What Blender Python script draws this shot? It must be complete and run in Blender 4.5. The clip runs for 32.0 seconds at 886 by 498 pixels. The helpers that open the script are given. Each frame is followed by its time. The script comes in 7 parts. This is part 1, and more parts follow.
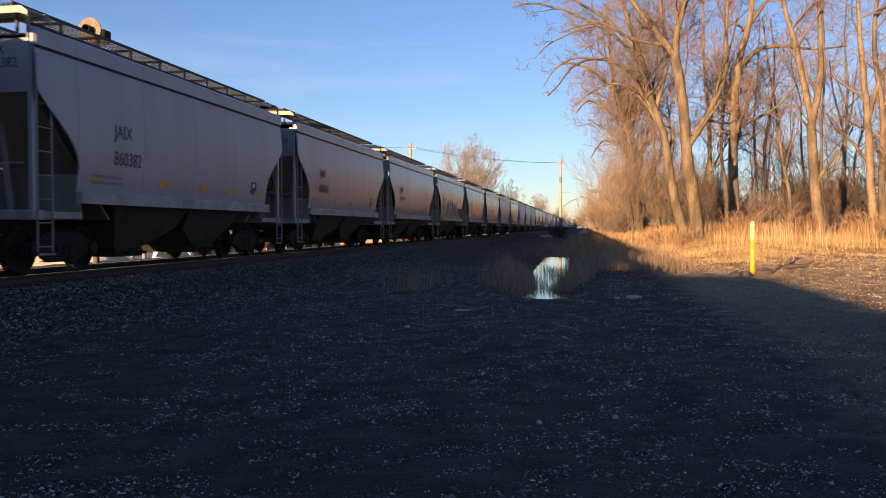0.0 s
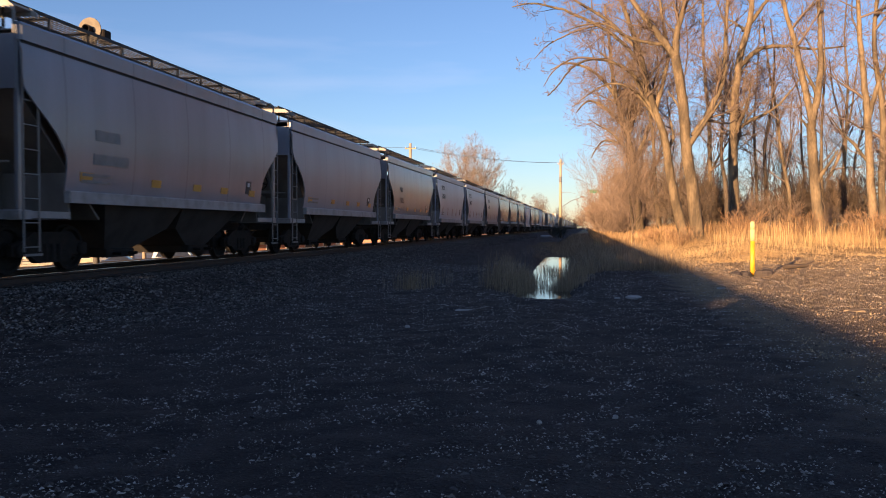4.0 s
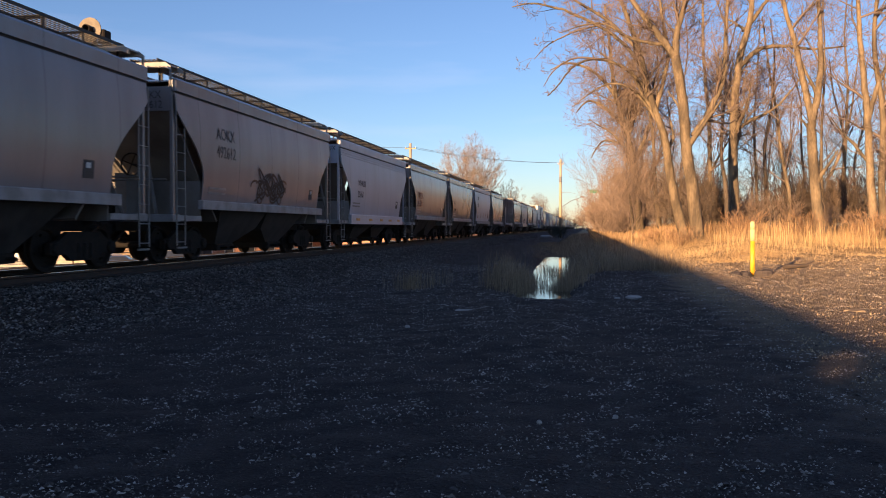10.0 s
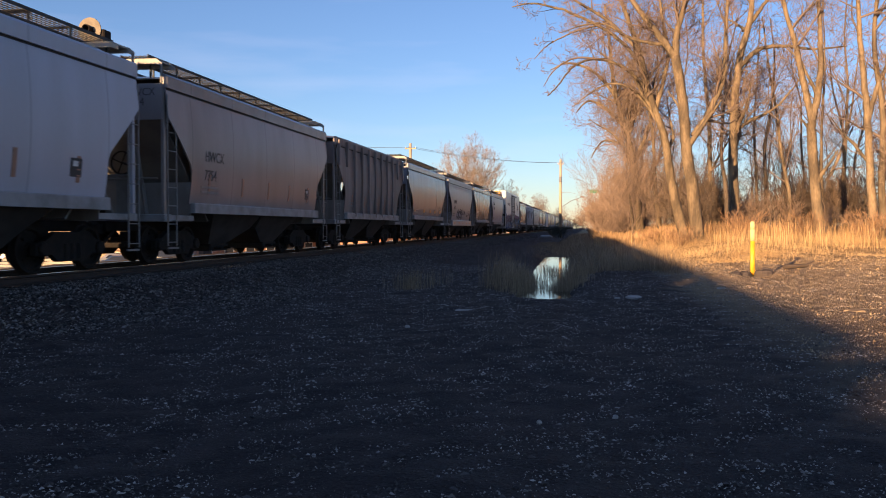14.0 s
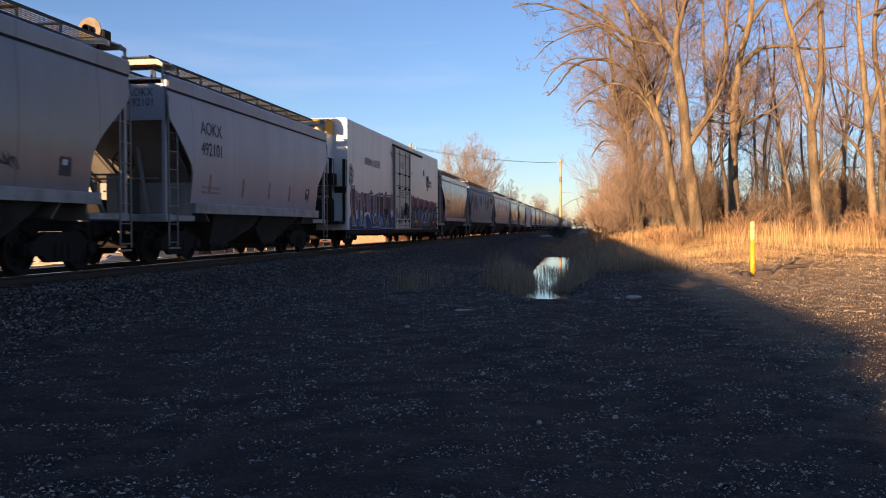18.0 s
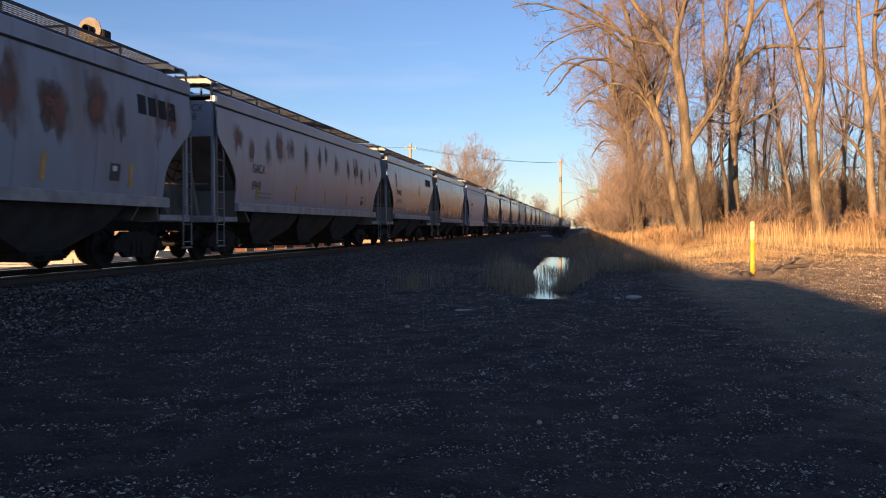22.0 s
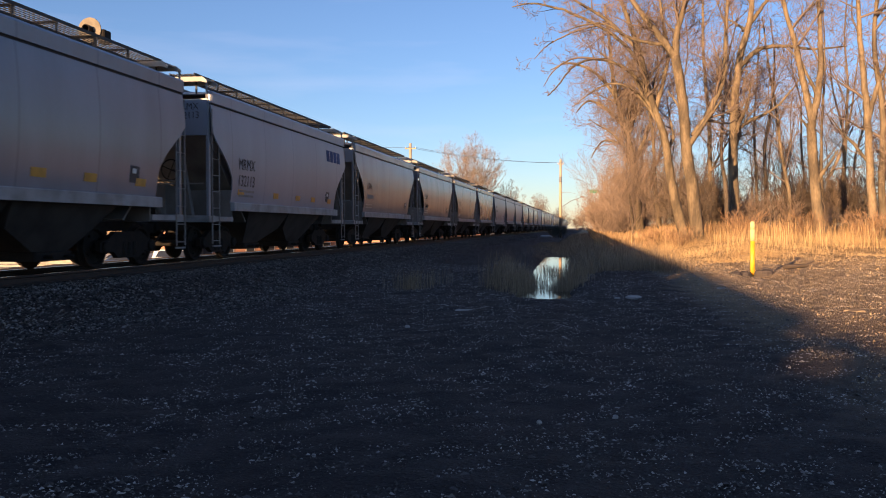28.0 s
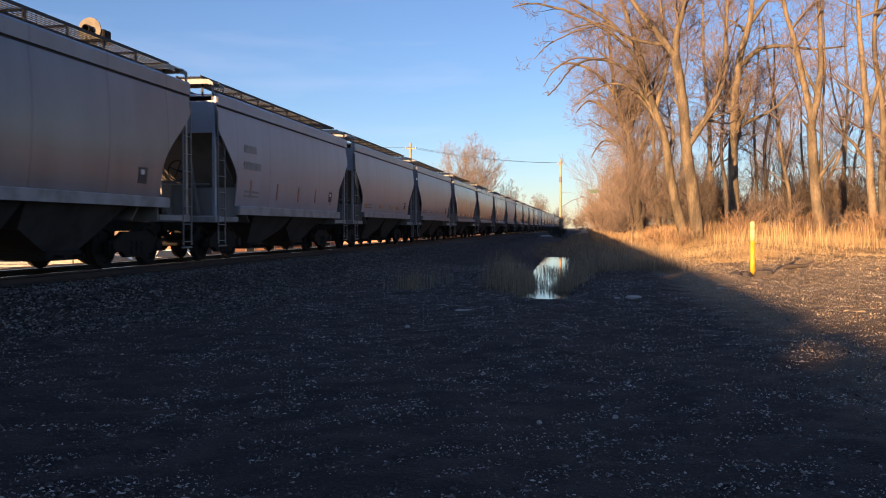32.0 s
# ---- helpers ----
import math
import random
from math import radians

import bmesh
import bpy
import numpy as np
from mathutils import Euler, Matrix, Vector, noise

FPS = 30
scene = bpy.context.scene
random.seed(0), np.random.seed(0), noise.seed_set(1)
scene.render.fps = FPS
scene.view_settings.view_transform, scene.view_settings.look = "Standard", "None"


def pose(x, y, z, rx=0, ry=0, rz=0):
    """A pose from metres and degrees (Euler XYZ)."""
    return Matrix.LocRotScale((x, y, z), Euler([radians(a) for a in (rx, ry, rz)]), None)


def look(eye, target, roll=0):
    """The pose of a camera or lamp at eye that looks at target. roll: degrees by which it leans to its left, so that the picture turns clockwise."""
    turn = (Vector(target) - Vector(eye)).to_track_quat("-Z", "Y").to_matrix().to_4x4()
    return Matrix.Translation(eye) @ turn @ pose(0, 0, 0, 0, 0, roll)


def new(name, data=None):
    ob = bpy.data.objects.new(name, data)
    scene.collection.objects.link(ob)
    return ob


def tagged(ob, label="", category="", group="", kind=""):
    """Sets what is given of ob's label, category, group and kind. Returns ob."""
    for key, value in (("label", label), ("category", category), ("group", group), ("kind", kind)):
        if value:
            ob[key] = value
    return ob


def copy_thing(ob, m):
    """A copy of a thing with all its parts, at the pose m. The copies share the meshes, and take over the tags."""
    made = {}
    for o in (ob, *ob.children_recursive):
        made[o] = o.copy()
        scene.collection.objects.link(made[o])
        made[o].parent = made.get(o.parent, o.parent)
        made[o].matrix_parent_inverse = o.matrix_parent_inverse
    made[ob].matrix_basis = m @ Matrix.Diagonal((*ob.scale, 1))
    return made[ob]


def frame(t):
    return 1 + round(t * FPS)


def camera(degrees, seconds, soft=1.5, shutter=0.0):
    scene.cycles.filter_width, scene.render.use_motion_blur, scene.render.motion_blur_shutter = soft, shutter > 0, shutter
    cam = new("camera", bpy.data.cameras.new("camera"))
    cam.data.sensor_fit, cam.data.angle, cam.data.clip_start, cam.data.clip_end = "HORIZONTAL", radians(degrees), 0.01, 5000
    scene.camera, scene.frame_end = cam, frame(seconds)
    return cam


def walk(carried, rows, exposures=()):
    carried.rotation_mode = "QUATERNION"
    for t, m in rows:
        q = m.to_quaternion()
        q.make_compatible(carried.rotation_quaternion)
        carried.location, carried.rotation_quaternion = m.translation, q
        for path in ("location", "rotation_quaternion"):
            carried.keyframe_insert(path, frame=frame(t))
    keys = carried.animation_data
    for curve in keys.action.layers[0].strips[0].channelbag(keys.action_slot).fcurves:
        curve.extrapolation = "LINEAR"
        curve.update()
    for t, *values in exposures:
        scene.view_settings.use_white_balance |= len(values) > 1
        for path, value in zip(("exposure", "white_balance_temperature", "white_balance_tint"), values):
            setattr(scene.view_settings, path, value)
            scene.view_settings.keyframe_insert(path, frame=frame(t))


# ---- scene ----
EYE = Vector((0.0, 0.0, 1.3))
YAW, PITCH = radians(9.74), radians(1.476)
cam = camera(56.0, 32.0, soft=1.05, shutter=0.12)
STAND = look(EYE, EYE + Vector((-math.sin(YAW), math.cos(YAW), -math.tan(PITCH))))
walk(cam, [(0.0, STAND), (32.0, STAND)], exposures=[(0.0, 1.33, 6480, 28), (32.0, 1.33, 6480, 28)])

# ---- sky and sun ----
SUN_WAY = Vector((13.94, 34.5, -5.55)).normalized()
SUN_UP = math.asin(-SUN_WAY.z)
sky_world = bpy.data.worlds.new("sky_world")
scene.world = sky_world
sky_world.use_nodes = True
wn, wl = sky_world.node_tree.nodes, sky_world.node_tree.links
wn.clear()
sky = wn.new("ShaderNodeTexSky")
sky.sky_type, sky.sun_disc = "NISHITA", False
sky.sun_elevation, sky.sun_rotation = SUN_UP, math.atan2(-SUN_WAY.x, -SUN_WAY.y)
sky.altitude, sky.air_density, sky.dust_density, sky.ozone_density = 200, 1.0, 0.1, 3.5
back = wn.new("ShaderNodeBackground")
back.inputs["Strength"].default_value = 0.076
wout = wn.new("ShaderNodeOutputWorld")
# thin streaks of high cloud
wco = wn.new("ShaderNodeTexCoord")
wmap = wn.new("ShaderNodeMapping")
wmap.inputs["Scale"].default_value = (2.2, 1.2, 14.0)
wmap.inputs["Rotation"].default_value = (0.0, radians(24), 0.0)
wnoise = wn.new("ShaderNodeTexNoise")
wnoise.inputs["Scale"].default_value, wnoise.inputs["Detail"].default_value = 1.6, 5.0
wramp = wn.new("ShaderNodeValToRGB")
wramp.color_ramp.elements[0].position, wramp.color_ramp.elements[1].position = 0.52, 0.85
wramp.color_ramp.elements[1].color = (0.2, 0.2, 0.2, 1)
wmix = wn.new("ShaderNodeMix")
wmix.data_type = "RGBA"
wmix.inputs["B"].default_value = (5.0, 5.2, 5.8, 1)
wl.new(wco.outputs["Generated"], wmap.inputs["Vector"])
wl.new(wmap.outputs["Vector"], wnoise.inputs["Vector"])
wl.new(wnoise.outputs["Fac"], wramp.inputs["Fac"])
wl.new(wramp.outputs["Color"], wmix.inputs["Factor"])
wl.new(sky.outputs["Color"], wmix.inputs["A"])
wl.new(wmix.outputs["Result"], back.inputs["Color"])
wl.new(back.outputs["Background"], wout.inputs["Surface"])

sun = new("sun", bpy.data.lights.new("sun", "SUN"))
sun.data.energy, sun.data.angle, sun.data.color = 5.0, radians(0.53), (1.0, 0.68, 0.32)
sun.matrix_world = look((-60, -150, 40), Vector((-60, -150, 40)) + SUN_WAY)

# ---- materials ----
def material(name, colour, rough=0.7, metal=0.0, second=None, scale=4.0, grain=0.0, grain_scale=60.0, bump=0.0,
             bump_scale=40.0, spread=0.0, coords="Object", low=0.4, high=0.65, stretch=(1, 1, 1), spec=0.5, coat=0.0, islands=False):
    """A painted, wooden or mineral surface: two colours in patches, fine grain, relief and a change from piece to piece."""
    m = bpy.data.materials.new(name)
    m.use_nodes = True
    n, l = m.node_tree.nodes, m.node_tree.links
    b = n["Principled BSDF"]
    b.inputs["Roughness"].default_value, b.inputs["Metallic"].default_value = rough, metal
    b.inputs["Specular IOR Level"].default_value = spec
    b.inputs["Coat Weight"].default_value = coat
    co, mp = n.new("ShaderNodeTexCoord"), n.new("ShaderNodeMapping")
    mp.inputs["Scale"].default_value = stretch
    l.new(co.outputs[coords], mp.inputs["Vector"])
    info = n.new("ShaderNodeObjectInfo")
    where = n.new("ShaderNodeVectorMath")
    where.operation = "MULTIPLY_ADD"
    l.new(info.outputs["Random"], where.inputs[0])
    where.inputs[1].default_value = (37.0, 21.0, 53.0) if coords == "Object" else (0, 0, 0)
    l.new(mp.outputs["Vector"], where.inputs[2])
    at = where.outputs["Vector"]
    n1 = n.new("ShaderNodeTexNoise")
    n1.inputs["Scale"].default_value, n1.inputs["Detail"].default_value = scale, 6.0
    l.new(at, n1.inputs["Vector"])
    r1 = n.new("ShaderNodeMapRange")
    r1.inputs["From Min"].default_value, r1.inputs["From Max"].default_value = low, high
    l.new(n1.outputs["Fac"], r1.inputs["Value"])
    mix = n.new("ShaderNodeMix")
    mix.data_type = "RGBA"
    mix.inputs["A"].default_value = (*colour, 1)
    mix.inputs["B"].default_value = (*(second or [c * 0.75 for c in colour]), 1)
    l.new(r1.outputs["Result"], mix.inputs["Factor"])
    out = mix.outputs["Result"]
    n2 = n.new("ShaderNodeTexNoise")
    n2.inputs["Scale"].default_value, n2.inputs["Detail"].default_value = grain_scale, 3.0
    l.new(at, n2.inputs["Vector"])
    if grain or spread:
        geo = n.new("ShaderNodeNewGeometry")
        v = n.new("ShaderNodeMath")
        v.operation = "MULTIPLY_ADD"
        l.new(n2.outputs["Fac"], v.inputs[0])
        v.inputs[1].default_value, v.inputs[2].default_value = 2 * grain, 1 - grain
        w = n.new("ShaderNodeMath")
        w.operation = "MULTIPLY_ADD"
        l.new((geo.outputs["Random Per Island"] if islands else info.outputs["Random"]), w.inputs[0])
        w.inputs[1].default_value, w.inputs[2].default_value = 2 * spread, 1 - spread
        vw = n.new("ShaderNodeMath")
        vw.operation = "MULTIPLY"
        l.new(v.outputs[0], vw.inputs[0])
        l.new(w.outputs[0], vw.inputs[1])
        sc = n.new("ShaderNodeVectorMath")
        sc.operation = "SCALE"
        l.new(out, sc.inputs[0])
        l.new(vw.outputs[0], sc.inputs["Scale"])
        out = sc.outputs["Vector"]
    l.new(out, b.inputs["Base Color"])
    if bump:
        n3 = n.new("ShaderNodeTexNoise")
        n3.inputs["Scale"].default_value, n3.inputs["Detail"].default_value = bump_scale, 4.0
        l.new(at, n3.inputs["Vector"])
        bp = n.new("ShaderNodeBump")
        bp.inputs["Strength"].default_value, bp.inputs["Distance"].default_value = bump, 0.02
        l.new(n3.outputs["Fac"], bp.inputs["Height"])
        l.new(bp.outputs["Normal"], b.inputs["Normal"])
    return m


M_BLACK = material("black_running_gear", (0.017, 0.0155, 0.0145), 0.85, 0.0, (0.025, 0.02, 0.017), 6, 0.3, 50, 0.3, 30, spec=0.15)
M_STEEL = material("worn_wheel_steel", (0.16, 0.14, 0.13), 0.45, 0.8, (0.09, 0.06, 0.045), 8, 0.2, 60)
M_RAIL = material("rusty_rail_side", (0.035, 0.021, 0.015), 0.8, 0.0, (0.022, 0.015, 0.012), 5, 0.3, 40, 0.2, 40)
M_RAILTOP = material("polished_rail_head", (0.55, 0.53, 0.5), 0.22, 1.0, (0.42, 0.4, 0.38), 6)
M_TIE = material("creosoted_timber", (0.05, 0.038, 0.03), 0.9, 0.0, (0.085, 0.07, 0.058), 5, 0.3, 50, 0.5, 30, spread=0.3, stretch=(1, 6, 6))
M_WATER = material("still_ditch_water", (0.012, 0.012, 0.01), 0.04, 0.0, (0.02, 0.018, 0.014), 2, bump=0.02, bump_scale=3.0)
M_YELLOW = material("yellow_marker_paint", (0.75, 0.43, 0.02), 0.45, 0.0, (0.62, 0.34, 0.02), 5, 0.1, 60)
M_WHITE = material("weathered_white_paint", (0.72, 0.71, 0.68), 0.5, 0.0, (0.58, 0.56, 0.52), 5, 0.12, 60)
M_DARKTEXT = material("black_stencil_paint", (0.03, 0.03, 0.035), 0.6)
M_BARK = material("grey_brown_bark", (0.205, 0.15, 0.09), 0.9, 0.0, (0.095, 0.071, 0.046), 2.6, 0.5, 16, 1.0, 10, spread=0.25, low=0.4, high=0.6, stretch=(1, 1, 0.3))
M_TWIG = material("reddish_twig_bark", (0.22, 0.157, 0.118), 0.85, 0.0, (0.15, 0.11, 0.084), 2, 0.2, 20, spread=0.2)
M_BARK_DARK = material("dark_woodland_bark", (0.13, 0.098, 0.07), 0.9, 0.0, (0.075, 0.058, 0.042), 1.6, 0.3, 14, 0.6, 9, spread=0.25, stretch=(1, 1, 0.3))


def letters(text):
    """A flat mesh of built-in block letters, one unit high."""
    cu = bpy.data.curves.new("lettering", "FONT")
    cu.body, cu.size, cu.extrude, cu.align_y = text, 1 / 0.7, 0.006, "CENTER"
    cu.resolution_u = 3
    tmp = new("lettering", cu)
    bpy.context.view_layer.update()
    me = bpy.data.meshes.new_from_object(tmp.evaluated_get(bpy.context.evaluated_depsgraph_get()))
    bpy.data.objects.remove(tmp)
    me.name = "lettering"
    return me


LETTERS = {t: letters(t) for t in ("JAIX", "860382", "860196", "MCEX", "330583", "330537", "CEFX", "304773", "WWUX", "25410", "FTIX", "2295", "HWCX", "7754",
                                   "GACX", "6929", "6948", "SNQX", "1457", "TILX", "340852", "492612", "3770", "860168", "MWCX", "301766", "RGCX", "340931", "NDYX", "807305", "AOKX", "492101", "MRMX", "132113", "860163", "341511", "341352", "331583", "341424", "16271",  "ARMN110575", "BUILDING", "AMERICA")}

# ---- mesh helpers ----
class Shape:
    """Collects corners and faces of one part."""

    def __init__(self):
        self.v, self.f = [], []

    def add(self, verts, faces):
        k = len(self.v)
        self.v += [tuple(p) for p in verts]
        self.f += [tuple(i + k for i in q) for q in faces]
        return self

    def box(self, x0, x1, y0, y1, z0, z1, b=0.0):
        """A box; with b its upright and top edges are chamfered."""
        if b:
            ring = lambda d, z: [(x0 + d, y0 + b, z), (x0 + b, y0 + d, z), (x1 - b, y0 + d, z), (x1 - d, y0 + b, z),
                                 (x1 - d, y1 - b, z), (x1 - b, y1 - d, z), (x0 + b, y1 - d, z), (x0 + d, y1 - b, z)]
            return self.loft([ring(0, z0), ring(0, z1 - b), ring(b * 0.8, z1)])
        v = [(x, y, z) for x in (x0, x1) for y in (y0, y1) for z in (z0, z1)]
        return self.add(v, [(0, 1, 3, 2), (4, 6, 7, 5), (0, 4, 5, 1), (2, 3, 7, 6), (0, 2, 6, 4), (1, 5, 7, 3)])

    def loft(self, rings, caps=True):
        n = len(rings[0])
        v = [p for r in rings for p in r]
        f = [(a * n + i, a * n + (i + 1) % n, (a + 1) * n + (i + 1) % n, (a + 1) * n + i) for a in range(len(rings) - 1) for i in range(n)]
        if caps:
            f += [tuple(range(n))[::-1], tuple(range((len(rings) - 1) * n, len(rings) * n))]
        return self.add(v, f)

    def tube(self, p, q, r0, r1=None, n=6):
        p, q = Vector(p), Vector(q)
        r1 = r0 if r1 is None else r1
        d = (q - p).normalized()
        a = d.orthogonal().normalized()
        c = d.cross(a)
        turn = [(math.cos(2 * math.pi * i / n), math.sin(2 * math.pi * i / n)) for i in range(n)]
        return self.loft([[p + (a * x + c * y) * r0 for x, y in turn], [q + (a * x + c * y) * r1 for x, y in turn]])

    def lathe(self, axis_y, profile, n=24, centre=(0, 0, 0)):
        """Turns (radius, along) pairs round an axis along x (axis_y False) or y (True)."""
        rings = []
        for r, a in profile:
            ring = []
            for i in range(n):
                t = 2 * math.pi * i / n
                s, c = math.sin(t) * r, math.cos(t) * r
                ring.append((centre[0] + (s if axis_y else a), centre[1] + (a if axis_y else s), centre[2] + c))
            rings.append(ring)
        return self.loft(rings)

    def plate(self, outline, axis, lo, hi):
        """An outline of pairs given depth along one axis: 'x' takes (y, z), 'y' takes (x, z), 'z' takes (x, y)."""
        put = {"x": lambda u, w, d: (d, u, w), "y": lambda u, w, d: (u, d, w), "z": lambda u, w, d: (u, w, d)}[axis]
        return self.loft([[put(u, w, lo) for u, w in outline], [put(u, w, hi) for u, w in outline]])

    def mesh(self, name, mat, smooth=False):
        me = bpy.data.meshes.new(name)
        me.from_pydata(self.v, [], self.f)
        bm = bmesh.new()
        bm.from_mesh(me)
        bmesh.ops.recalc_face_normals(bm, faces=bm.faces)
        bm.to_mesh(me)
        bm.free()
        me.materials.append(mat)
        if smooth:
            for p in me.polygons:
                p.use_smooth = True
        return me


def part(name, shape, mat, parent, label="", smooth=False, at=None):
    """Links a shape (or a finished mesh) as one mesh object under a thing or a part."""
    me = shape if isinstance(shape, bpy.types.Mesh) else shape.mesh(name, mat, smooth)
    ob = new(name, me)
    ob.parent = parent
    if at is not None:
        ob.matrix_basis = at
    if label:
        tagged(ob, label)
    return ob


def thing(name, label, category, m=None, group="", kind=""):
    ob = new(name)
    ob.empty_display_size = 0.3
    if m is not None:
        ob.matrix_basis = m
    return tagged(ob, label, category, group, kind)


def solid(name, shape, mat, label, category, group="", kind="", smooth=False, m=None):
    me = shape if isinstance(shape, bpy.types.Mesh) else shape.mesh(name, mat, smooth)
    ob = new(name, me)
    if m is not None:
        ob.matrix_basis = m
    return tagged(ob, label, category, group, kind)


def fast_mesh(name, verts, faces, mat, smooth=False):
    """A mesh from arrays of corners (n, 3) and faces (m, 3 or 4)."""
    verts, faces = np.asarray(verts, np.float32), np.asarray(faces, np.int32)
    me = bpy.data.meshes.new(name)
    k = faces.shape[1]
    me.vertices.add(len(verts))
    me.vertices.foreach_set("co", verts.ravel())
    me.loops.add(faces.size)
    me.loops.foreach_set("vertex_index", faces.ravel())
    me.polygons.add(len(faces))
    me.polygons.foreach_set("loop_start", np.arange(0, faces.size, k, dtype=np.int32))
    me.polygons.foreach_set("use_smooth", np.full(len(faces), smooth))
    me.update(calc_edges=True)
    me.materials.append(mat)
    return me


# ---- the lie of the land ----
TRACK_X, RAIL_Z, SIDE_X = -10.7, 0.44, 1.6


def smooth01(a, b, x):
    t = np.clip((x - a) / (b - a), 0, 1)
    return t * t * (3 - 2 * t)


def height(x, y):
    """The ground's height: cinder yard, ballast bank, ditch ahead, grassy rise under the trees, lower land past the track."""
    x, y = np.asarray(x, float), np.asarray(y, float)
    h = 0.26 * smooth01(-6.5, -8.6, x)
    h = h - 0.44 * np.exp(-((x + 0.95 + 0.02 * (y - 18)) / 0.85) ** 2) * smooth01(14.5, 19.5, y) * (1 - 0.5 * smooth01(44, 70, y))
    h = h - 0.16 * np.exp(-((x + 4.6) / 1.6) ** 2) * smooth01(11, 20, y)
    h = h + 0.75 * smooth01(2.4, 7.0, x) * smooth01(20, 44, y)
    h = h + 0.10 * np.exp(-((x - 2.2) / 1.6) ** 2 - ((y - 27) / 5.0) ** 2)
    # hummocks of dug soil round the marker post and low swells over the packed dirt
    for hx, hy, r, up in ((3.55, 20.9, 0.55, 0.13), (2.75, 21.6, 0.7, 0.12), (4.75, 22.3, 0.35, 0.12), (2.2, 19.6, 0.8, 0.08), (3.1, 18.3, 0.5, 0.06), (5.6, 24.0, 0.9, 0.08), (6.6, 21.0, 1.2, 0.07)):
        h = h + up * np.exp(-((x - hx) / r) ** 2 - ((y - hy) / (1.2 * r)) ** 2)
    h = h + 0.022 * np.sin(2.3 * x + 1.9 * np.sin(0.8 * y)) * np.sin(1.7 * y + 1.3 * np.sin(1.1 * x)) * smooth01(1.8, 3.2, x)
    h = h + 0.9 * smooth01(10, 40, x) * smooth01(45, 90, y)
    h = h - 3.5 * smooth01(-13.8, -34, x)
    h = h + 0.03 * np.sin(x * 1.7 + 0.6 * np.sin(y * 0.9)) * np.sin(y * 1.1 + x * 0.4) * smooth01(-6.8, -5.2, x)
    return h


def steps(*spans):
    out = []
    for a, b, d in spans:
        out += list(np.arange(a, b, d))
    return np.array(out + [spans[-1][1]])


gx = steps((-3000, -300, 450), (-300, -60, 30), (-60, -20, 3), (-20, -13, 0.5), (-13, 16, 0.16), (16, 40, 1.0), (40, 200, 20), (200, 3000, 400))
gy = steps((-600, -60, 60), (-60, 2, 4), (2, 34, 0.16), (34, 70, 0.5), (70, 200, 5), (200, 600, 40), (600, 4000, 400))
GX, GY = np.meshgrid(gx, gy)
GZ = height(GX, GY)
near = (np.abs(GX) < 17) & (GY > 0) & (GY < 60)
rng = np.random.default_rng(4)
GZ = GZ + np.where(near, rng.normal(0, 0.008, GX.shape) * (1 + 0.6 * smooth01(2, 4, GX)), 0)
nx, ny = len(gx), len(gy)
base = (np.arange(ny - 1)[:, None] * nx + np.arange(nx - 1)[None, :]).ravel()
ground_faces = np.stack([base, base + 1, base + nx + 1, base + nx], 1)


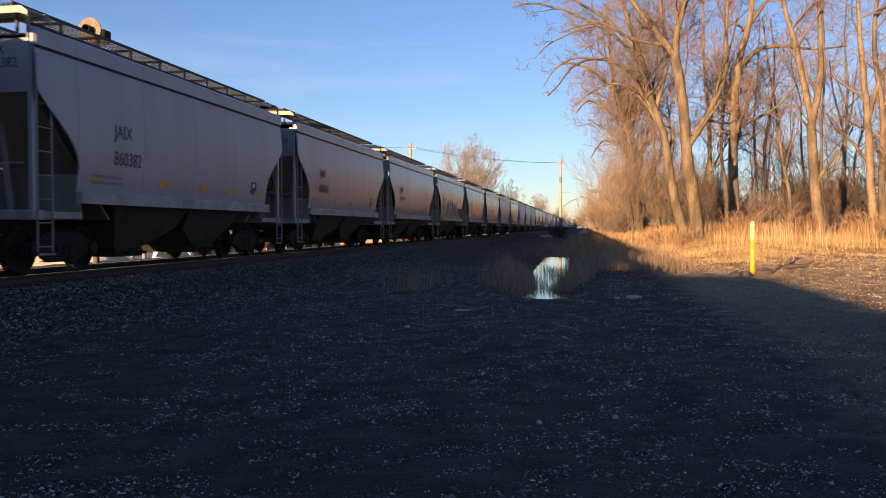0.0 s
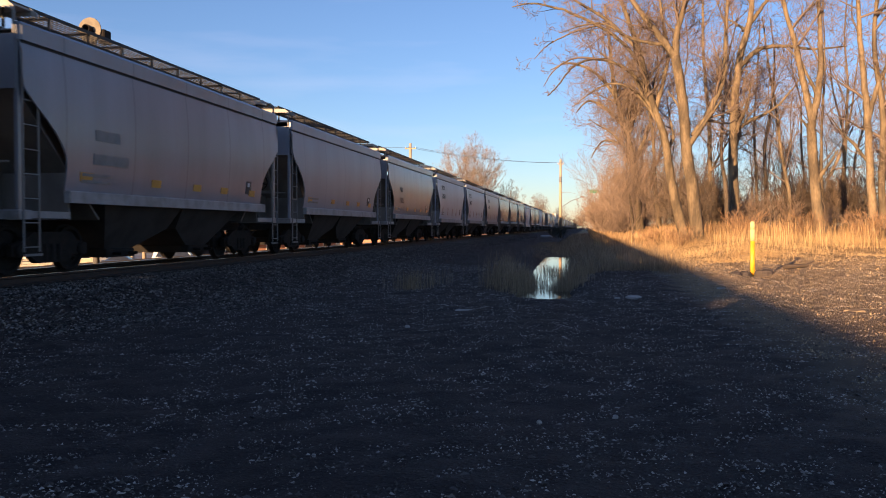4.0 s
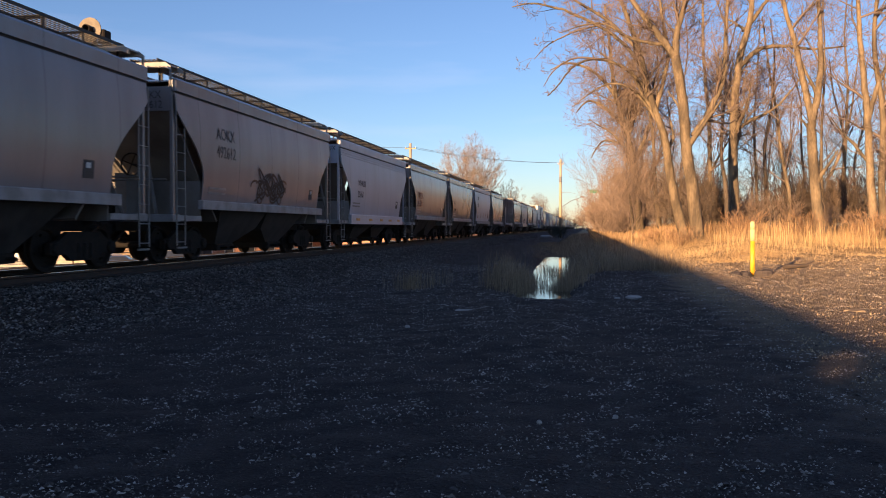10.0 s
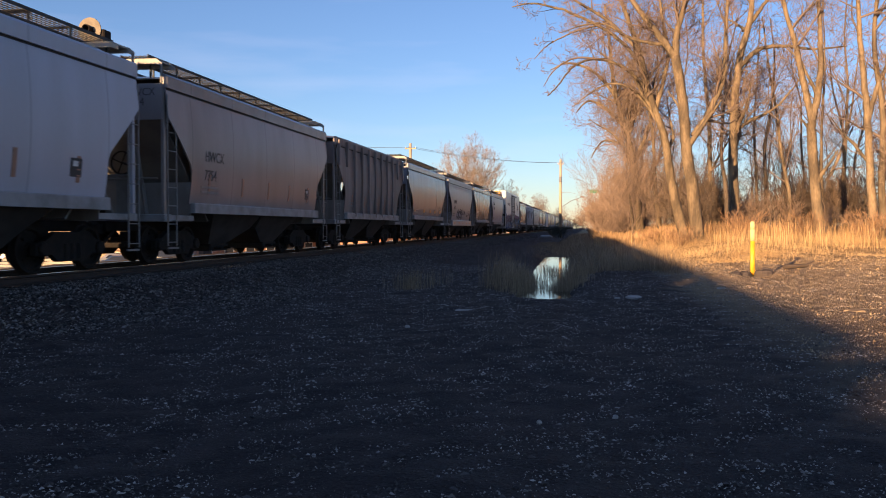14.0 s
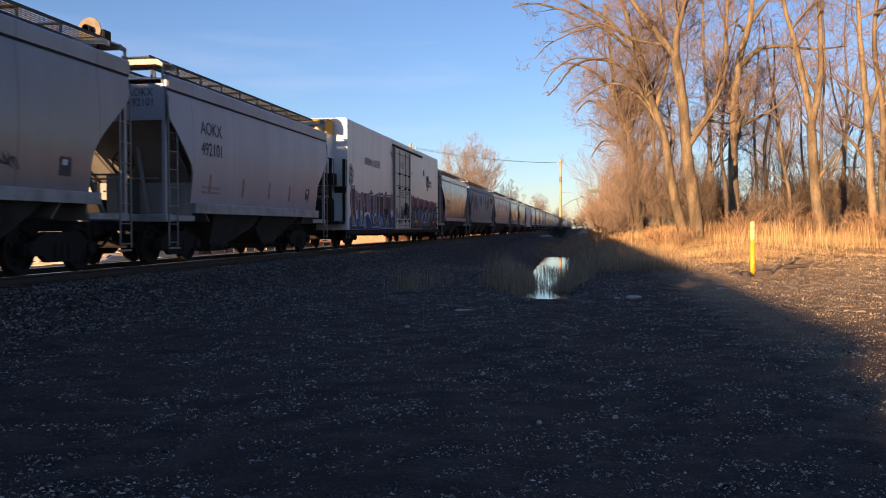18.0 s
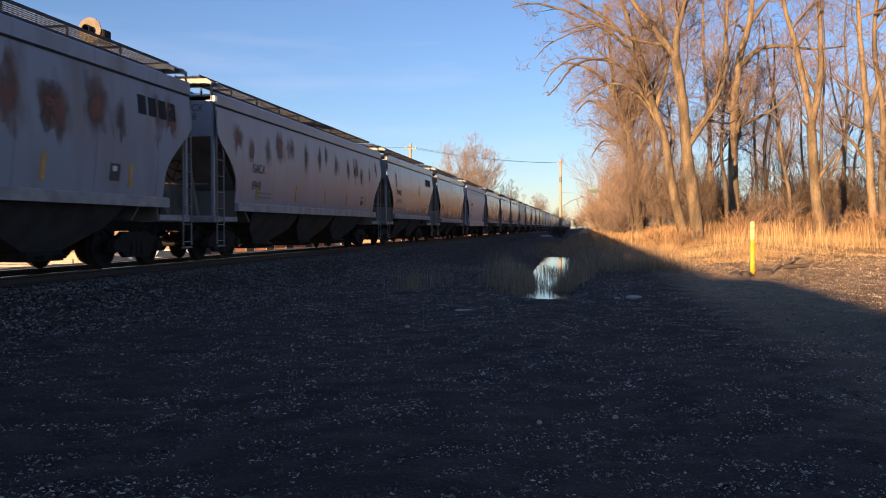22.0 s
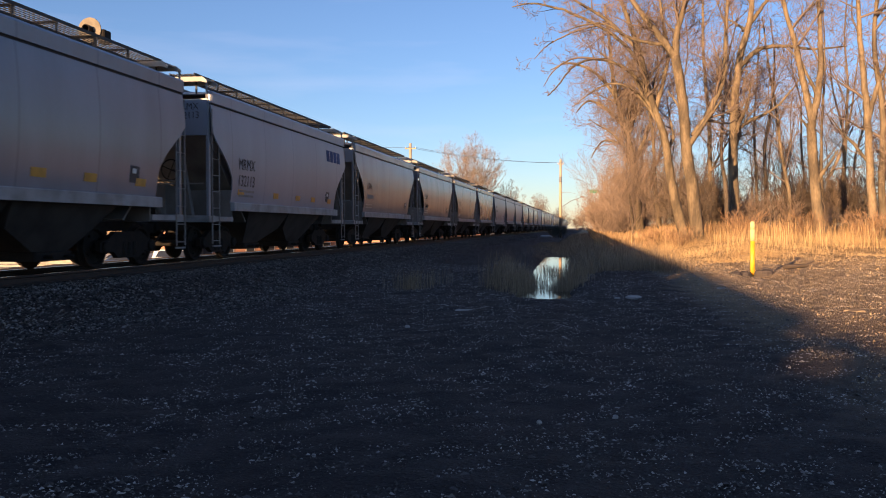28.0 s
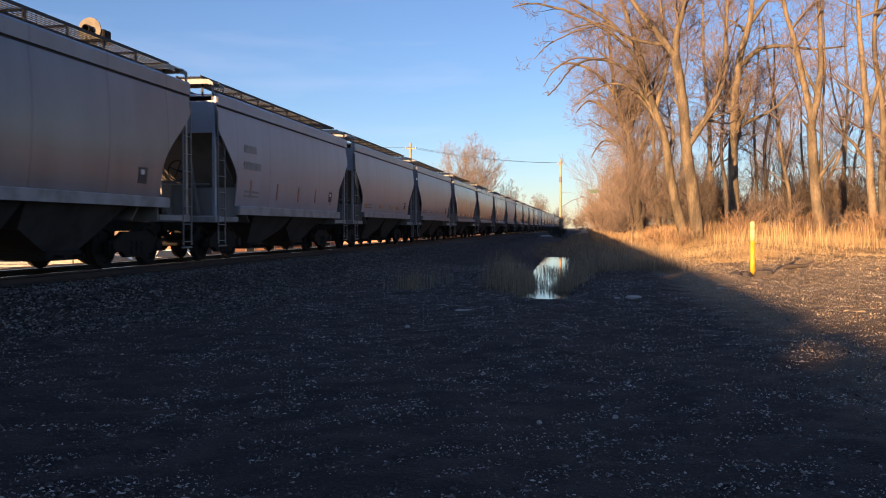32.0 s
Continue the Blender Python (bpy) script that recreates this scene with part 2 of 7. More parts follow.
def ground_material():
    """Dark cinders and packed dirt, stony by the track, dead grass and straw under the trees, paler lots past the track."""
    m = bpy.data.materials.new("cinder_and_dead_grass")
    m.use_nodes = True
    n, l = m.node_tree.nodes, m.node_tree.links
    b = n["Principled BSDF"]
    b.inputs["Roughness"].default_value = 0.92
    b.inputs["Specular IOR Level"].default_value = 0.25
    geo = n.new("ShaderNodeNewGeometry")
    sep = n.new("ShaderNodeSeparateXYZ")
    l.new(geo.outputs["Position"], sep.inputs[0])

    def noise_at(scale, detail=5.0):
        t = n.new("ShaderNodeTexNoise")
        t.inputs["Scale"].default_value, t.inputs["Detail"].default_value = scale, detail
        l.new(geo.outputs["Position"], t.inputs["Vector"])
        return t.outputs["Fac"]

    def ramp(value, a, c):
        t = n.new("ShaderNodeMapRange")
        t.interpolation_type = "SMOOTHSTEP"
        t.inputs["From Min"].default_value, t.inputs["From Max"].default_value = a, c
        l.new(value, t.inputs["Value"])
        return t.outputs["Result"]

    def math_node(op, a, c):
        t = n.new("ShaderNodeMath")
        t.operation = op
        t.inputs[2].default_value = 0.4
        for i, s in enumerate((a, c)):
            if isinstance(s, (int, float)):
                t.inputs[i].default_value = s
            else:
                l.new(s, t.inputs[i])
        return t.outputs[0]

    def mixed(fac, a, c):
        t = n.new("ShaderNodeMix")
        t.data_type = "RGBA"
        l.new(fac, t.inputs["Factor"])
        for key, s in (("A", a), ("B", c)):
            if isinstance(s, tuple):
                t.inputs[key].default_value = (*s, 1)
            else:
                l.new(s, t.inputs[key])
        return t.outputs["Result"]

    big, mid, fine = noise_at(0.35), noise_at(2.3), noise_at(38.0, 4.0)
    cinder = mixed(ramp(mid, 0.38, 0.66), (0.036, 0.0255, 0.024), (0.066, 0.048, 0.0425))
    cinder = mixed(ramp(big, 0.45, 0.7), cinder, (0.056, 0.04, 0.0355))
    cinder = mixed(ramp(fine, 0.62, 0.74), cinder, (0.135, 0.1, 0.085))
    dirt = mixed(ramp(mid, 0.35, 0.65), (0.4, 0.285, 0.175), (0.25, 0.178, 0.11))
    dirt = mixed(ramp(fine, 0.6, 0.72), dirt, (0.36, 0.265, 0.168))
    straw = mixed(ramp(mid, 0.35, 0.65), (0.42, 0.29, 0.15), (0.28, 0.19, 0.1))
    x_soft = math_node("ADD", sep.outputs["X"], math_node("MULTIPLY", math_node("SUBTRACT", mid, 0.5), 3.0))
    y_soft = math_node("ADD", sep.outputs["Y"], math_node("MULTIPLY", math_node("SUBTRACT", mid, 0.5), 6.0))
    # tan begins near the train's shadow edge; its pale colour carries some sunlight
    right = ramp(math_node("ADD", sep.outputs["X"], math_node("MULTIPLY", math_node("SUBTRACT", mid, 0.5), 1.6)), 1.5, 2.7)
    # near the eye the dirt is mixed darker, painting in the train's shade
    right = math_node("MULTIPLY", right, math_node("MULTIPLY_ADD", ramp(y_soft, 9.0, 19.0), 0.6))
    col = mixed(right, cinder, dirt)
    col = mixed(math_node("MULTIPLY", ramp(x_soft, -0.5, 2.0), ramp(y_soft, 25.0, 33.0)), col, straw)
    col = mixed(math_node("MULTIPLY", ramp(x_soft, -2.8, -1.0), ramp(y_soft, 40.0, 60.0)), col, straw)
    past = ramp(sep.outputs["X"], -13.0, -18.0)
    col = mixed(past, col, mixed(ramp(big, 0.4, 0.6), (0.2, 0.16, 0.105), (0.13, 0.1, 0.065)))
    l.new(col, b.inputs["Base Color"])
    bp = n.new("ShaderNodeBump")
    bp.inputs["Strength"].default_value, bp.inputs["Distance"].default_value = 1.0, 0.1
    l.new(math_node("ADD", fine, mid), bp.inputs["Height"])
    l.new(bp.outputs["Normal"], b.inputs["Normal"])
    return m


M_GROUND = ground_material()
ground = solid("ground", fast_mesh("ground", np.stack([GX, GY, GZ], -1).reshape(-1, 3), ground_faces, M_GROUND, True), None,
               "dark cinder yard running into dry grass and a ditch", "ground", kind="structure")

# ---- the track ----
RAIL = [(-0.07, -0.17), (0.07, -0.17), (0.07, -0.155), (0.012, -0.13), (0.012, -0.05), (0.036, -0.035), (0.036, -0.006),
        (0.026, 0.0), (-0.026, 0.0), (-0.036, -0.006), (-0.036, -0.035), (-0.012, -0.05), (-0.012, -0.13), (-0.07, -0.155)]
track = thing("railway_track", "single railway track with rusty rails on timber ties", "track", pose(TRACK_X, 0, RAIL_Z), kind="structure")
for side in (-0.755, 0.755):
    rail = part("rail", Shape().plate([(side + u, w) for u, w in RAIL], "y", -160, 1500), M_RAIL, track)
    part("rail_head", Shape().box(side - 0.03, side + 0.03, -160, 1500, -0.002, 0.003), M_RAILTOP, rail, "polished rail head")
tie_mesh = Shape().box(-1.3, 1.3, -0.115, 0.115, -0.36, -0.175, 0.015).mesh("tie", M_TIE)
for i in range(230):
    part("tie", tie_mesh, None, track, at=pose(0, -16 + i * 0.53, random.uniform(-0.01, 0.005), 0, 0, random.uniform(-1, 1)))
far_ties = Shape()
for i in range(230, 700):
    far_ties.box(-1.3, 1.3, -16 + i * 0.53, -15.77 + i * 0.53, -0.36, -0.18)
tagged(part("tie_row", far_ties, M_TIE, track), kind="stuff")

# ---- trees ----
class Wood:
    """Grows limbs: thick ones as tubes, the finest as slim three-sided spikes."""

    def __init__(self, seed):
        self.rng = np.random.default_rng(seed)
        self.tubes, self.twigs = [], []

    def grow(self, p, d, length, r, level, top, spread=1.0, lift=0.25, dense=1.0):
        g = self.rng
        n = max(2 if level >= top else 3, int(length / (0.55 if level < 2 else 0.4)))
        pts, rad = [p], [r]
        q, way = p.copy(), d / np.linalg.norm(d)
        for i in range(n):
            way = way + g.normal(0, 0.13 if level < 2 else 0.2, 3) + np.array([0, 0, lift * 0.12])
            way /= np.linalg.norm(way)
            q = q + way * length / n
            pts.append(q)
            rad.append(max(r * (1 - 0.75 * (i + 1) / n), 0.006))
        self.branch_out(np.array(pts), np.array(rad), length, level, top, spread, lift, dense)

    def branch_out(self, pts, rad, length, level, top, spread, lift, dense, first=0.15):
        g = self.rng
        if level >= top:
            for a in range(len(pts) - 1):
                self.twigs.append((pts[a], pts[a + 1], rad[a]))
            return
        self.tubes.append((pts, rad))
        count = int(dense * {0: 9, 1: 7, 2: 6}.get(level, 5) * max(0.6, min(2.2, length / (6 if level == 0 else 2.6 if level == 1 else 1.3))))
        for _ in range(count):
            t = first + (1 - first) * g.random()
            i = min(int(t * (len(pts) - 1)), len(pts) - 2)
            u = t * (len(pts) - 1) - i
            p = pts[i] * (1 - u) + pts[i + 1] * u
            axis = pts[i + 1] - pts[i]
            axis = axis / np.linalg.norm(axis)
            side = np.cross(axis, g.normal(0, 1, 3))
            side /= max(np.linalg.norm(side), 1e-6)
            ang = g.uniform(0.55, 1.25) * spread
            d = axis * math.cos(ang) + side * math.sin(ang) + np.array([0, 0, lift])
            here = rad[i] * (1 - u) + rad[i + 1] * u
            self.grow(p, d, length * (g.uniform(0.28, 0.55) if level == 0 else g.uniform(0.4, 0.72)) * (1.15 - 0.5 * t), max(0.007, here * g.uniform(0.35, 0.6)), level + 1, top, spread, lift, dense)

    def along(self, ctrl, r, tip, top, spread, lift, dense, level=0, first=0.35):
        """A main limb led through a few points, smoothed, with branches of its own."""
        ctrl = np.array(ctrl, float)
        k = len(ctrl)
        pts = []
        for i in range(k - 1):
            a, b, c, d = ctrl[max(i - 1, 0)], ctrl[i], ctrl[i + 1], ctrl[min(i + 2, k - 1)]
            for u in np.linspace(0, 1, 6, endpoint=False):
                pts.append(0.5 * (2 * b + (c - a) * u + (2 * a - 5 * b + 4 * c - d) * u * u + (3 * b - a - 3 * c + d) * u ** 3))
        pts = np.array(pts + [ctrl[-1]])
        pts[1:-1] += self.rng.normal(0, 0.012, pts[1:-1].shape)
        u = np.linspace(0, 1, len(pts))
        rad = r + (tip - r) * u
        if pts[0][2] < 1.0:
            rad = rad * (1 + 0.25 * np.exp(-(pts[:, 2] - pts[0][2]) / 0.7))
        length = np.linalg.norm(np.diff(pts, axis=0), axis=1).sum()
        self.branch_out(pts, rad, length * 0.62, level, top, spread, lift, dense, first)

    def tube_mesh(self, name, which, sides, mat):
        V, F, k = [], [], 0
        turn = np.arange(sides) * 2 * math.pi / sides
        for pts, rad in which:
            d = np.gradient(pts, axis=0)
            d /= np.linalg.norm(d, axis=1)[:, None] + 1e-9
            ref = np.array([0.31, 0.9, 0.2]) if abs(d[0][2]) > 0.6 else np.array([0.1, 0.1, 1.0])
            a = np.cross(d, ref)
            a /= np.linalg.norm(a, axis=1)[:, None] + 1e-9
            c = np.cross(d, a)
            V.append((pts[:, None] + (a[:, None] * np.cos(turn)[None, :, None] + c[:, None] * np.sin(turn)[None, :, None]) * rad[:, None, None]).reshape(-1, 3))
            m = len(pts)
            i, j = np.meshgrid(np.arange(m - 1), np.arange(sides), indexing="ij")
            i, j = i.ravel(), j.ravel()
            F.append(k + np.stack([i * sides + j, i * sides + (j + 1) % sides, (i + 1) * sides + (j + 1) % sides, (i + 1) * sides + j], 1))
            k += m * sides
        return fast_mesh(name, np.concatenate(V), np.concatenate(F), mat, True)

    def twig_mesh(self, name, mat, thick=1.0):
        p = np.array([t[0] for t in self.twigs])
        q = np.array([t[1] for t in self.twigs])
        r = np.array([t[2] for t in self.twigs]) * thick
        d = q - p
        d /= np.linalg.norm(d, axis=1)[:, None] + 1e-9
        a = np.cross(d, [0.3, 0.2, 0.93])
        a /= np.linalg.norm(a, axis=1)[:, None] + 1e-9
        c = np.cross(d, a)
        ring = [p + (a * math.cos(t) + c * math.sin(t)) * r[:, None] for t in (0, 2.094, 4.189)]
        tip = [q + (a * math.cos(t) + c * math.sin(t)) * r[:, None] * 0.8 for t in (0, 2.094, 4.189)]
        V = np.stack(ring + tip, 1).reshape(-1, 3)
        k = np.arange(len(p))[:, None] * 6
        F = np.concatenate([k + np.array([[0, 1, 4, 3]]), k + np.array([[1, 2, 5, 4]]), k + np.array([[2, 0, 3, 5]])])
        return fast_mesh(name, V, F, mat)


def tree_of(wood, name, label, m=None, group="", bark=None, twig=None, thick=1.0):
    t = thing(name, label, "tree", m, group)
    bark, twig = bark or M_BARK, twig or M_TWIG
    big = [b for b in wood.tubes if b[1][0] > 0.09]
    small = [b for b in wood.tubes if b[1][0] <= 0.09]
    part("trunk", wood.tube_mesh("trunk", big[:1], 10, bark), None, t)
    for b in big[1:]:
        part("limb", wood.tube_mesh("limb", [b], 8, bark), None, t)
    if small:
        tagged(part("branch_mass", wood.tube_mesh("branch_mass", small, 4, twig), None, t), kind="stuff")
    if wood.twigs:
        tagged(part("twig_mass", wood.twig_mesh("twig_mass", twig, thick), None, t), kind="stuff")
    return t


LED_TREES = [
    ("main", [
        (0.42, [(5.6, 43.6, 0.2), (5.4, 43.6, 2.2), (5.0, 43.6, 5.1), (4.8, 43.6, 7.4), (4.4, 43.6, 9.9)]),
        (0.25, [(4.4, 43.6, 9.9), (3.5, 43.5, 11.1), (2.4, 43.3, 12.5), (1.1, 43.2, 14.5), (0.0, 43.0, 16.8)]),
        (0.25, [(4.4, 43.6, 9.9), (4.5, 43.7, 11.2), (5.0, 43.8, 13.1), (5.2, 43.9, 15.3), (4.9, 43.9, 18.2)]),
        (0.22, [(5.3, 43.7, 5.9), (6.1, 43.8, 7.1), (6.8, 44.0, 8.9), (6.9, 44.1, 11.1), (7.0, 44.1, 13.3), (7.3, 44.3, 16.2)]),
        (0.12, [(4.0, 43.6, 10.5), (2.3, 43.3, 10.8), (0.6, 43.0, 11.6), (-1.4, 42.6, 11.1)]),
    ]),
    ("lean", [
        (0.35, [(5.3, 46.6, 0.4), (4.6, 46.5, 3.4), (4.1, 46.5, 6.3), (3.4, 46.4, 8.3), (2.8, 46.4, 10.8), (1.8, 46.3, 13.6), (0.9, 46.2, 16.6)]),
        (0.13, [(3.4, 46.4, 8.3), (2.2, 46.3, 9.8), (0.6, 46.0, 10.4), (-0.7, 45.8, 10.0), (-1.5, 45.6, 9.0), (-2.1, 45.5, 8.4)]),
        (0.15, [(2.8, 46.4, 10.8), (1.2, 46.2, 12.4), (-0.9, 45.8, 13.7), (-2.7, 45.6, 14.8)]),
        (0.13, [(3.1, 46.4, 9.9), (1.4, 46.2, 11.7), (-0.9, 45.8, 12.9), (-2.8, 45.5, 13.4), (-4.0, 45.3, 13.2)]),
        (0.12, [(4.0, 46.5, 6.7), (2.5, 46.3, 8.7), (1.0, 46.0, 9.0), (-0.8, 45.7, 7.8)]),
        (0.08, [(1.2, 46.2, 12.4), (-0.6, 45.9, 11.9), (-2.0, 45.6, 11.2), (-2.8, 45.5, 10.4)]),
        (0.08, [(0.6, 46.0, 10.4), (-0.8, 45.7, 10.4), (-1.8, 45.5, 9.7), (-2.3, 45.4, 8.9)]),
        (0.17, [(3.7, 46.5, 7.8), (4.3, 46.6, 10.5), (3.9, 46.7, 13.6), (4.1, 46.8, 17.0)]),
    ]),
    ("third", [
        (0.42, [(8.8, 52.2, 0.7), (8.7, 52.3, 4.1), (8.7, 52.4, 7.8), (9.0, 52.6, 11.1), (9.6, 52.7, 13.6), (9.9, 52.8, 16.3), (10.2, 53.0, 19.7)]),
        (0.20, [(9.1, 52.6, 11.0), (10.2, 52.8, 12.0), (11.7, 53.1, 12.2), (13.4, 53.3, 12.0), (15.4, 53.7, 12.2)]),
        (0.18, [(9.5, 52.7, 13.3), (10.4, 52.9, 14.6), (11.6, 53.1, 16.3), (12.4, 53.3, 19.0)]),
    ]),
    ("fork", [
        (0.36, [(11.7, 44.6, 0.2), (11.4, 44.6, 3.1), (11.2, 44.7, 5.8), (11.2, 44.7, 6.7)]),
        (0.23, [(11.2, 44.7, 6.7), (10.8, 44.7, 8.5), (10.4, 44.7, 10.4), (9.8, 44.6, 12.5), (9.3, 44.6, 15.1), (9.1, 44.6, 17.3)]),
        (0.24, [(11.2, 44.7, 6.7), (11.6, 44.8, 8.8), (11.6, 44.9, 11.1), (11.5, 44.9, 13.3), (11.7, 45.0, 16.5)]),
    ]),
    ("edge", [
        (0.28, [(13.7, 42.9, 0.2), (13.5, 43.0, 3.0), (13.3, 43.0, 6.3), (13.0, 43.1, 9.8), (12.8, 43.1, 12.5), (12.6, 43.1, 15.5)]),
        (0.24, [(14.1, 43.0, 0.2), (14.0, 43.1, 3.3), (14.0, 43.1, 6.8), (13.6, 43.2, 10.1), (13.8, 43.3, 13.0), (13.9, 43.4, 15.8)]),
        (0.17, [(13.3, 43.0, 6.4), (13.8, 43.1, 8.2), (14.7, 43.4, 9.8), (16.1, 43.6, 11.4)]),
    ]),
    ("back", [
        (0.46, [(4.6, 73.9, 0.9), (4.1, 73.9, 6.3), (3.4, 73.9, 9.7), (2.5, 73.8, 12.7), (2.0, 73.8, 16.6), (1.5, 73.8, 20.5)]),
        (0.25, [(4.0, 73.9, 6.8), (5.4, 74.2, 10.2), (6.1, 74.5, 14.1), (5.8, 74.5, 18.0)]),
        (0.21, [(3.4, 73.9, 9.7), (1.5, 73.6, 11.7), (0.1, 73.4, 12.2), (-0.9, 73.2, 11.2)]),
        (0.20, [(2.6, 73.8, 12.4), (0.8, 73.6, 14.6), (-1.4, 73.2, 15.5), (-3.1, 72.9, 14.9)]),
        (0.18, [(3.7, 73.9, 8.3), (1.5, 73.5, 8.8), (0.4, 73.3, 7.3)]),
    ]),
    ("mid1", [
        (0.25, [(9.0, 62.4, 0.2), (8.8, 62.5, 4.3), (8.7, 62.6, 8.7), (8.3, 62.6, 13.2), (8.2, 62.7, 17.7), (8.0, 62.8, 21.4)]),
    ]),
    ("mid2", [
        (0.25, [(5.7, 66.9, 0.6), (5.3, 67.0, 4.5), (5.1, 67.0, 8.5), (4.4, 67.0, 12.4), (4.0, 67.0, 16.4)]),
    ]),
    ("dark", [
        (0.18, [(12.6, 54.9, -0.0), (12.5, 55.0, 3.2), (12.0, 55.0, 6.0), (11.7, 55.0, 8.5), (11.2, 55.0, 11.3), (10.8, 55.0, 14.5)]),
    ]),
    ("slim1", [
        (0.17, [(15.4, 58.4, 0.3), (15.3, 58.5, 4.0), (15.3, 58.6, 7.8), (15.5, 58.8, 11.9), (15.3, 58.8, 16.3)]),
    ]),
    ("slim2", [
        (0.17, [(17.7, 61.9, 0.2), (17.7, 62.0, 4.2), (17.8, 62.1, 7.7), (17.9, 62.2, 11.2), (17.7, 62.3, 14.8), (17.9, 62.4, 18.3)]),
        (0.15, [(16.5, 61.8, 4.6), (17.3, 62.0, 6.1), (18.0, 62.2, 8.5), (18.4, 62.3, 11.2), (18.7, 62.4, 14.0)]),
    ]),
    ("slim3", [
        (0.17, [(12.6, 65.1, 0.6), (12.5, 65.2, 4.8), (12.3, 65.2, 8.6), (12.5, 65.4, 12.4), (12.7, 65.5, 16.6)]),
    ]),
]
FULLNESS = {"main": 0.9, "lean": 0.92, "back": 0.92, "third": 0.78, "fork": 0.74, "edge": 0.72, "mid2": 1.0}
TREE_LABELS = {
    "main": "tall bare cottonwood with a wide forked trunk in sunlight", "lean": "leaning bare tree with one long drooping limb",
    "third": "straight bare tree with a limb reaching sideways", "fork": "bare tree whose trunk forks into two upright stems",
    "edge": "clump of two bare sunlit trunks", "back": "bare tree with a broad reddish crown behind the front row"}
for seed, (kind, limbs) in enumerate(LED_TREES):
    wood = Wood(20 + seed)
    slim = len(limbs) == 1
    for i, (r, ctrl) in enumerate(limbs):
        tip = r * (0.68 if kind in ("main", "fork") and i == 0 else 0.25)
        bare = kind in ("main", "fork") and i == 0
        wood.along(ctrl, r * 0.8, tip * 0.8, 3 if slim else 4, 1.0, 0.2, 0.4 if bare else FULLNESS.get(kind, 0.6), 0, 0.24 if i == 0 else 0.12)
    tree_of(wood, "bare_tree", TREE_LABELS.get(kind, "slim bare tree in the row beside the track"), group="bare trees beside the track", thick=1.75)

# ---- railway cars ----
SPEED = 16.06
END_GAP = 0.65


def paint(name, colour, dirt, rough=0.25, low=0.36, high=0.82):
    """Car paint with road film running down it."""
    m = material(name, colour, rough, 0.0, dirt, 1.1, 0.06, 45, 0.06, 2.0, low=low, high=high, stretch=(1, 1, 0.22), spread=0.1)
    # upright weld seams every 2.3 m, a little darker than the sheet
    n, l = m.node_tree.nodes, m.node_tree.links
    base = n["Principled BSDF"].inputs["Base Color"]
    was = base.links[0].from_socket
    co, sep, fold, near = n.new("ShaderNodeTexCoord"), n.new("ShaderNodeSeparateXYZ"), n.new("ShaderNodeMath"), n.new("ShaderNodeMapRange")
    fold.operation = "PINGPONG"
    fold.inputs[1].default_value = 1.15
    near.inputs["From Min"].default_value, near.inputs["From Max"].default_value = 0.008, 0.03
    near.inputs["To Min"].default_value, near.inputs["To Max"].default_value = 0.72, 1.0
    sc = n.new("ShaderNodeVectorMath")
    sc.operation = "SCALE"
    l.new(co.outputs["Object"], sep.inputs[0])
    l.new(sep.outputs["Y"], fold.inputs[0])
    l.new(fold.outputs[0], near.inputs["Value"])
    l.new(was, sc.inputs[0])
    l.new(near.outputs["Result"], sc.inputs["Scale"])
    l.new(sc.outputs["Vector"], base)
    return m


PAINTS = {
    "grey": paint("grey_car_paint", (0.205, 0.218, 0.252), (0.16, 0.168, 0.19)),
    "tan": paint("tan_grey_car_paint", (0.223, 0.211, 0.220), (0.163, 0.152, 0.156)),
    "white": paint("off_white_car_paint", (0.375, 0.408, 0.485), (0.315, 0.335, 0.385), 0.4),
    "dull": paint("dull_grey_car_paint", (0.232, 0.256, 0.31), (0.19, 0.204, 0.24), 0.35),
    "rust": paint("rust_streaked_car_paint", (0.25, 0.268, 0.318), (0.18, 0.14, 0.125), 0.6, 0.5, 0.8),
    "brown": paint("faded_brown_car_paint", (0.158, 0.118, 0.107), (0.242, 0.216, 0.215), 0.6, 0.4, 0.65),
}
M_SILL = material("whitish_sill_paint", (0.26, 0.26, 0.27), 0.55, 0.0, (0.17, 0.163, 0.163), 2.5, 0.1, 40)
M_WEB = material("pale_dusty_web_plate", (0.24, 0.235, 0.235), 0.6, 0.0, (0.15, 0.14, 0.135), 1.3, 0.12, 30, stretch=(1, 1, 0.4))
# darker web paint for all but the angular and deep cars
M_WEBDARK = material("darker_web_plate", (0.2, 0.188, 0.18), 0.7, 0.0, (0.11, 0.102, 0.096), 1.3, 0.12, 30, stretch=(1, 1, 0.4))
M_EAVE_SHADE = material("painted_eave_shade", (0.025, 0.024, 0.026), 0.8)
M_WALK = material("pale_cross_walk_paint", (0.38, 0.36, 0.32), 0.6, 0.0, (0.28, 0.26, 0.23), 3, 0.1, 30)
# end sheet colour lowered so the shade inside the cut-outs is painted in
M_SLOPE = material("shade_darkened_end_paint", (0.15, 0.14, 0.13), 0.75, 0.0, (0.085, 0.079, 0.073), 1.2, 0.15, 30)
# near-black, far darker than the car skins
M_BAY = material("dark_hopper_paint", (0.036, 0.034, 0.033), 0.8, 0.0, (0.016, 0.015, 0.0145), 2.0, 0.15, 30)
M_GRATING = material("dull_steel_grating", (0.085, 0.083, 0.078), 0.8, 0.0, (0.06, 0.058, 0.055), 4, 0.2, 30, spec=0.2)
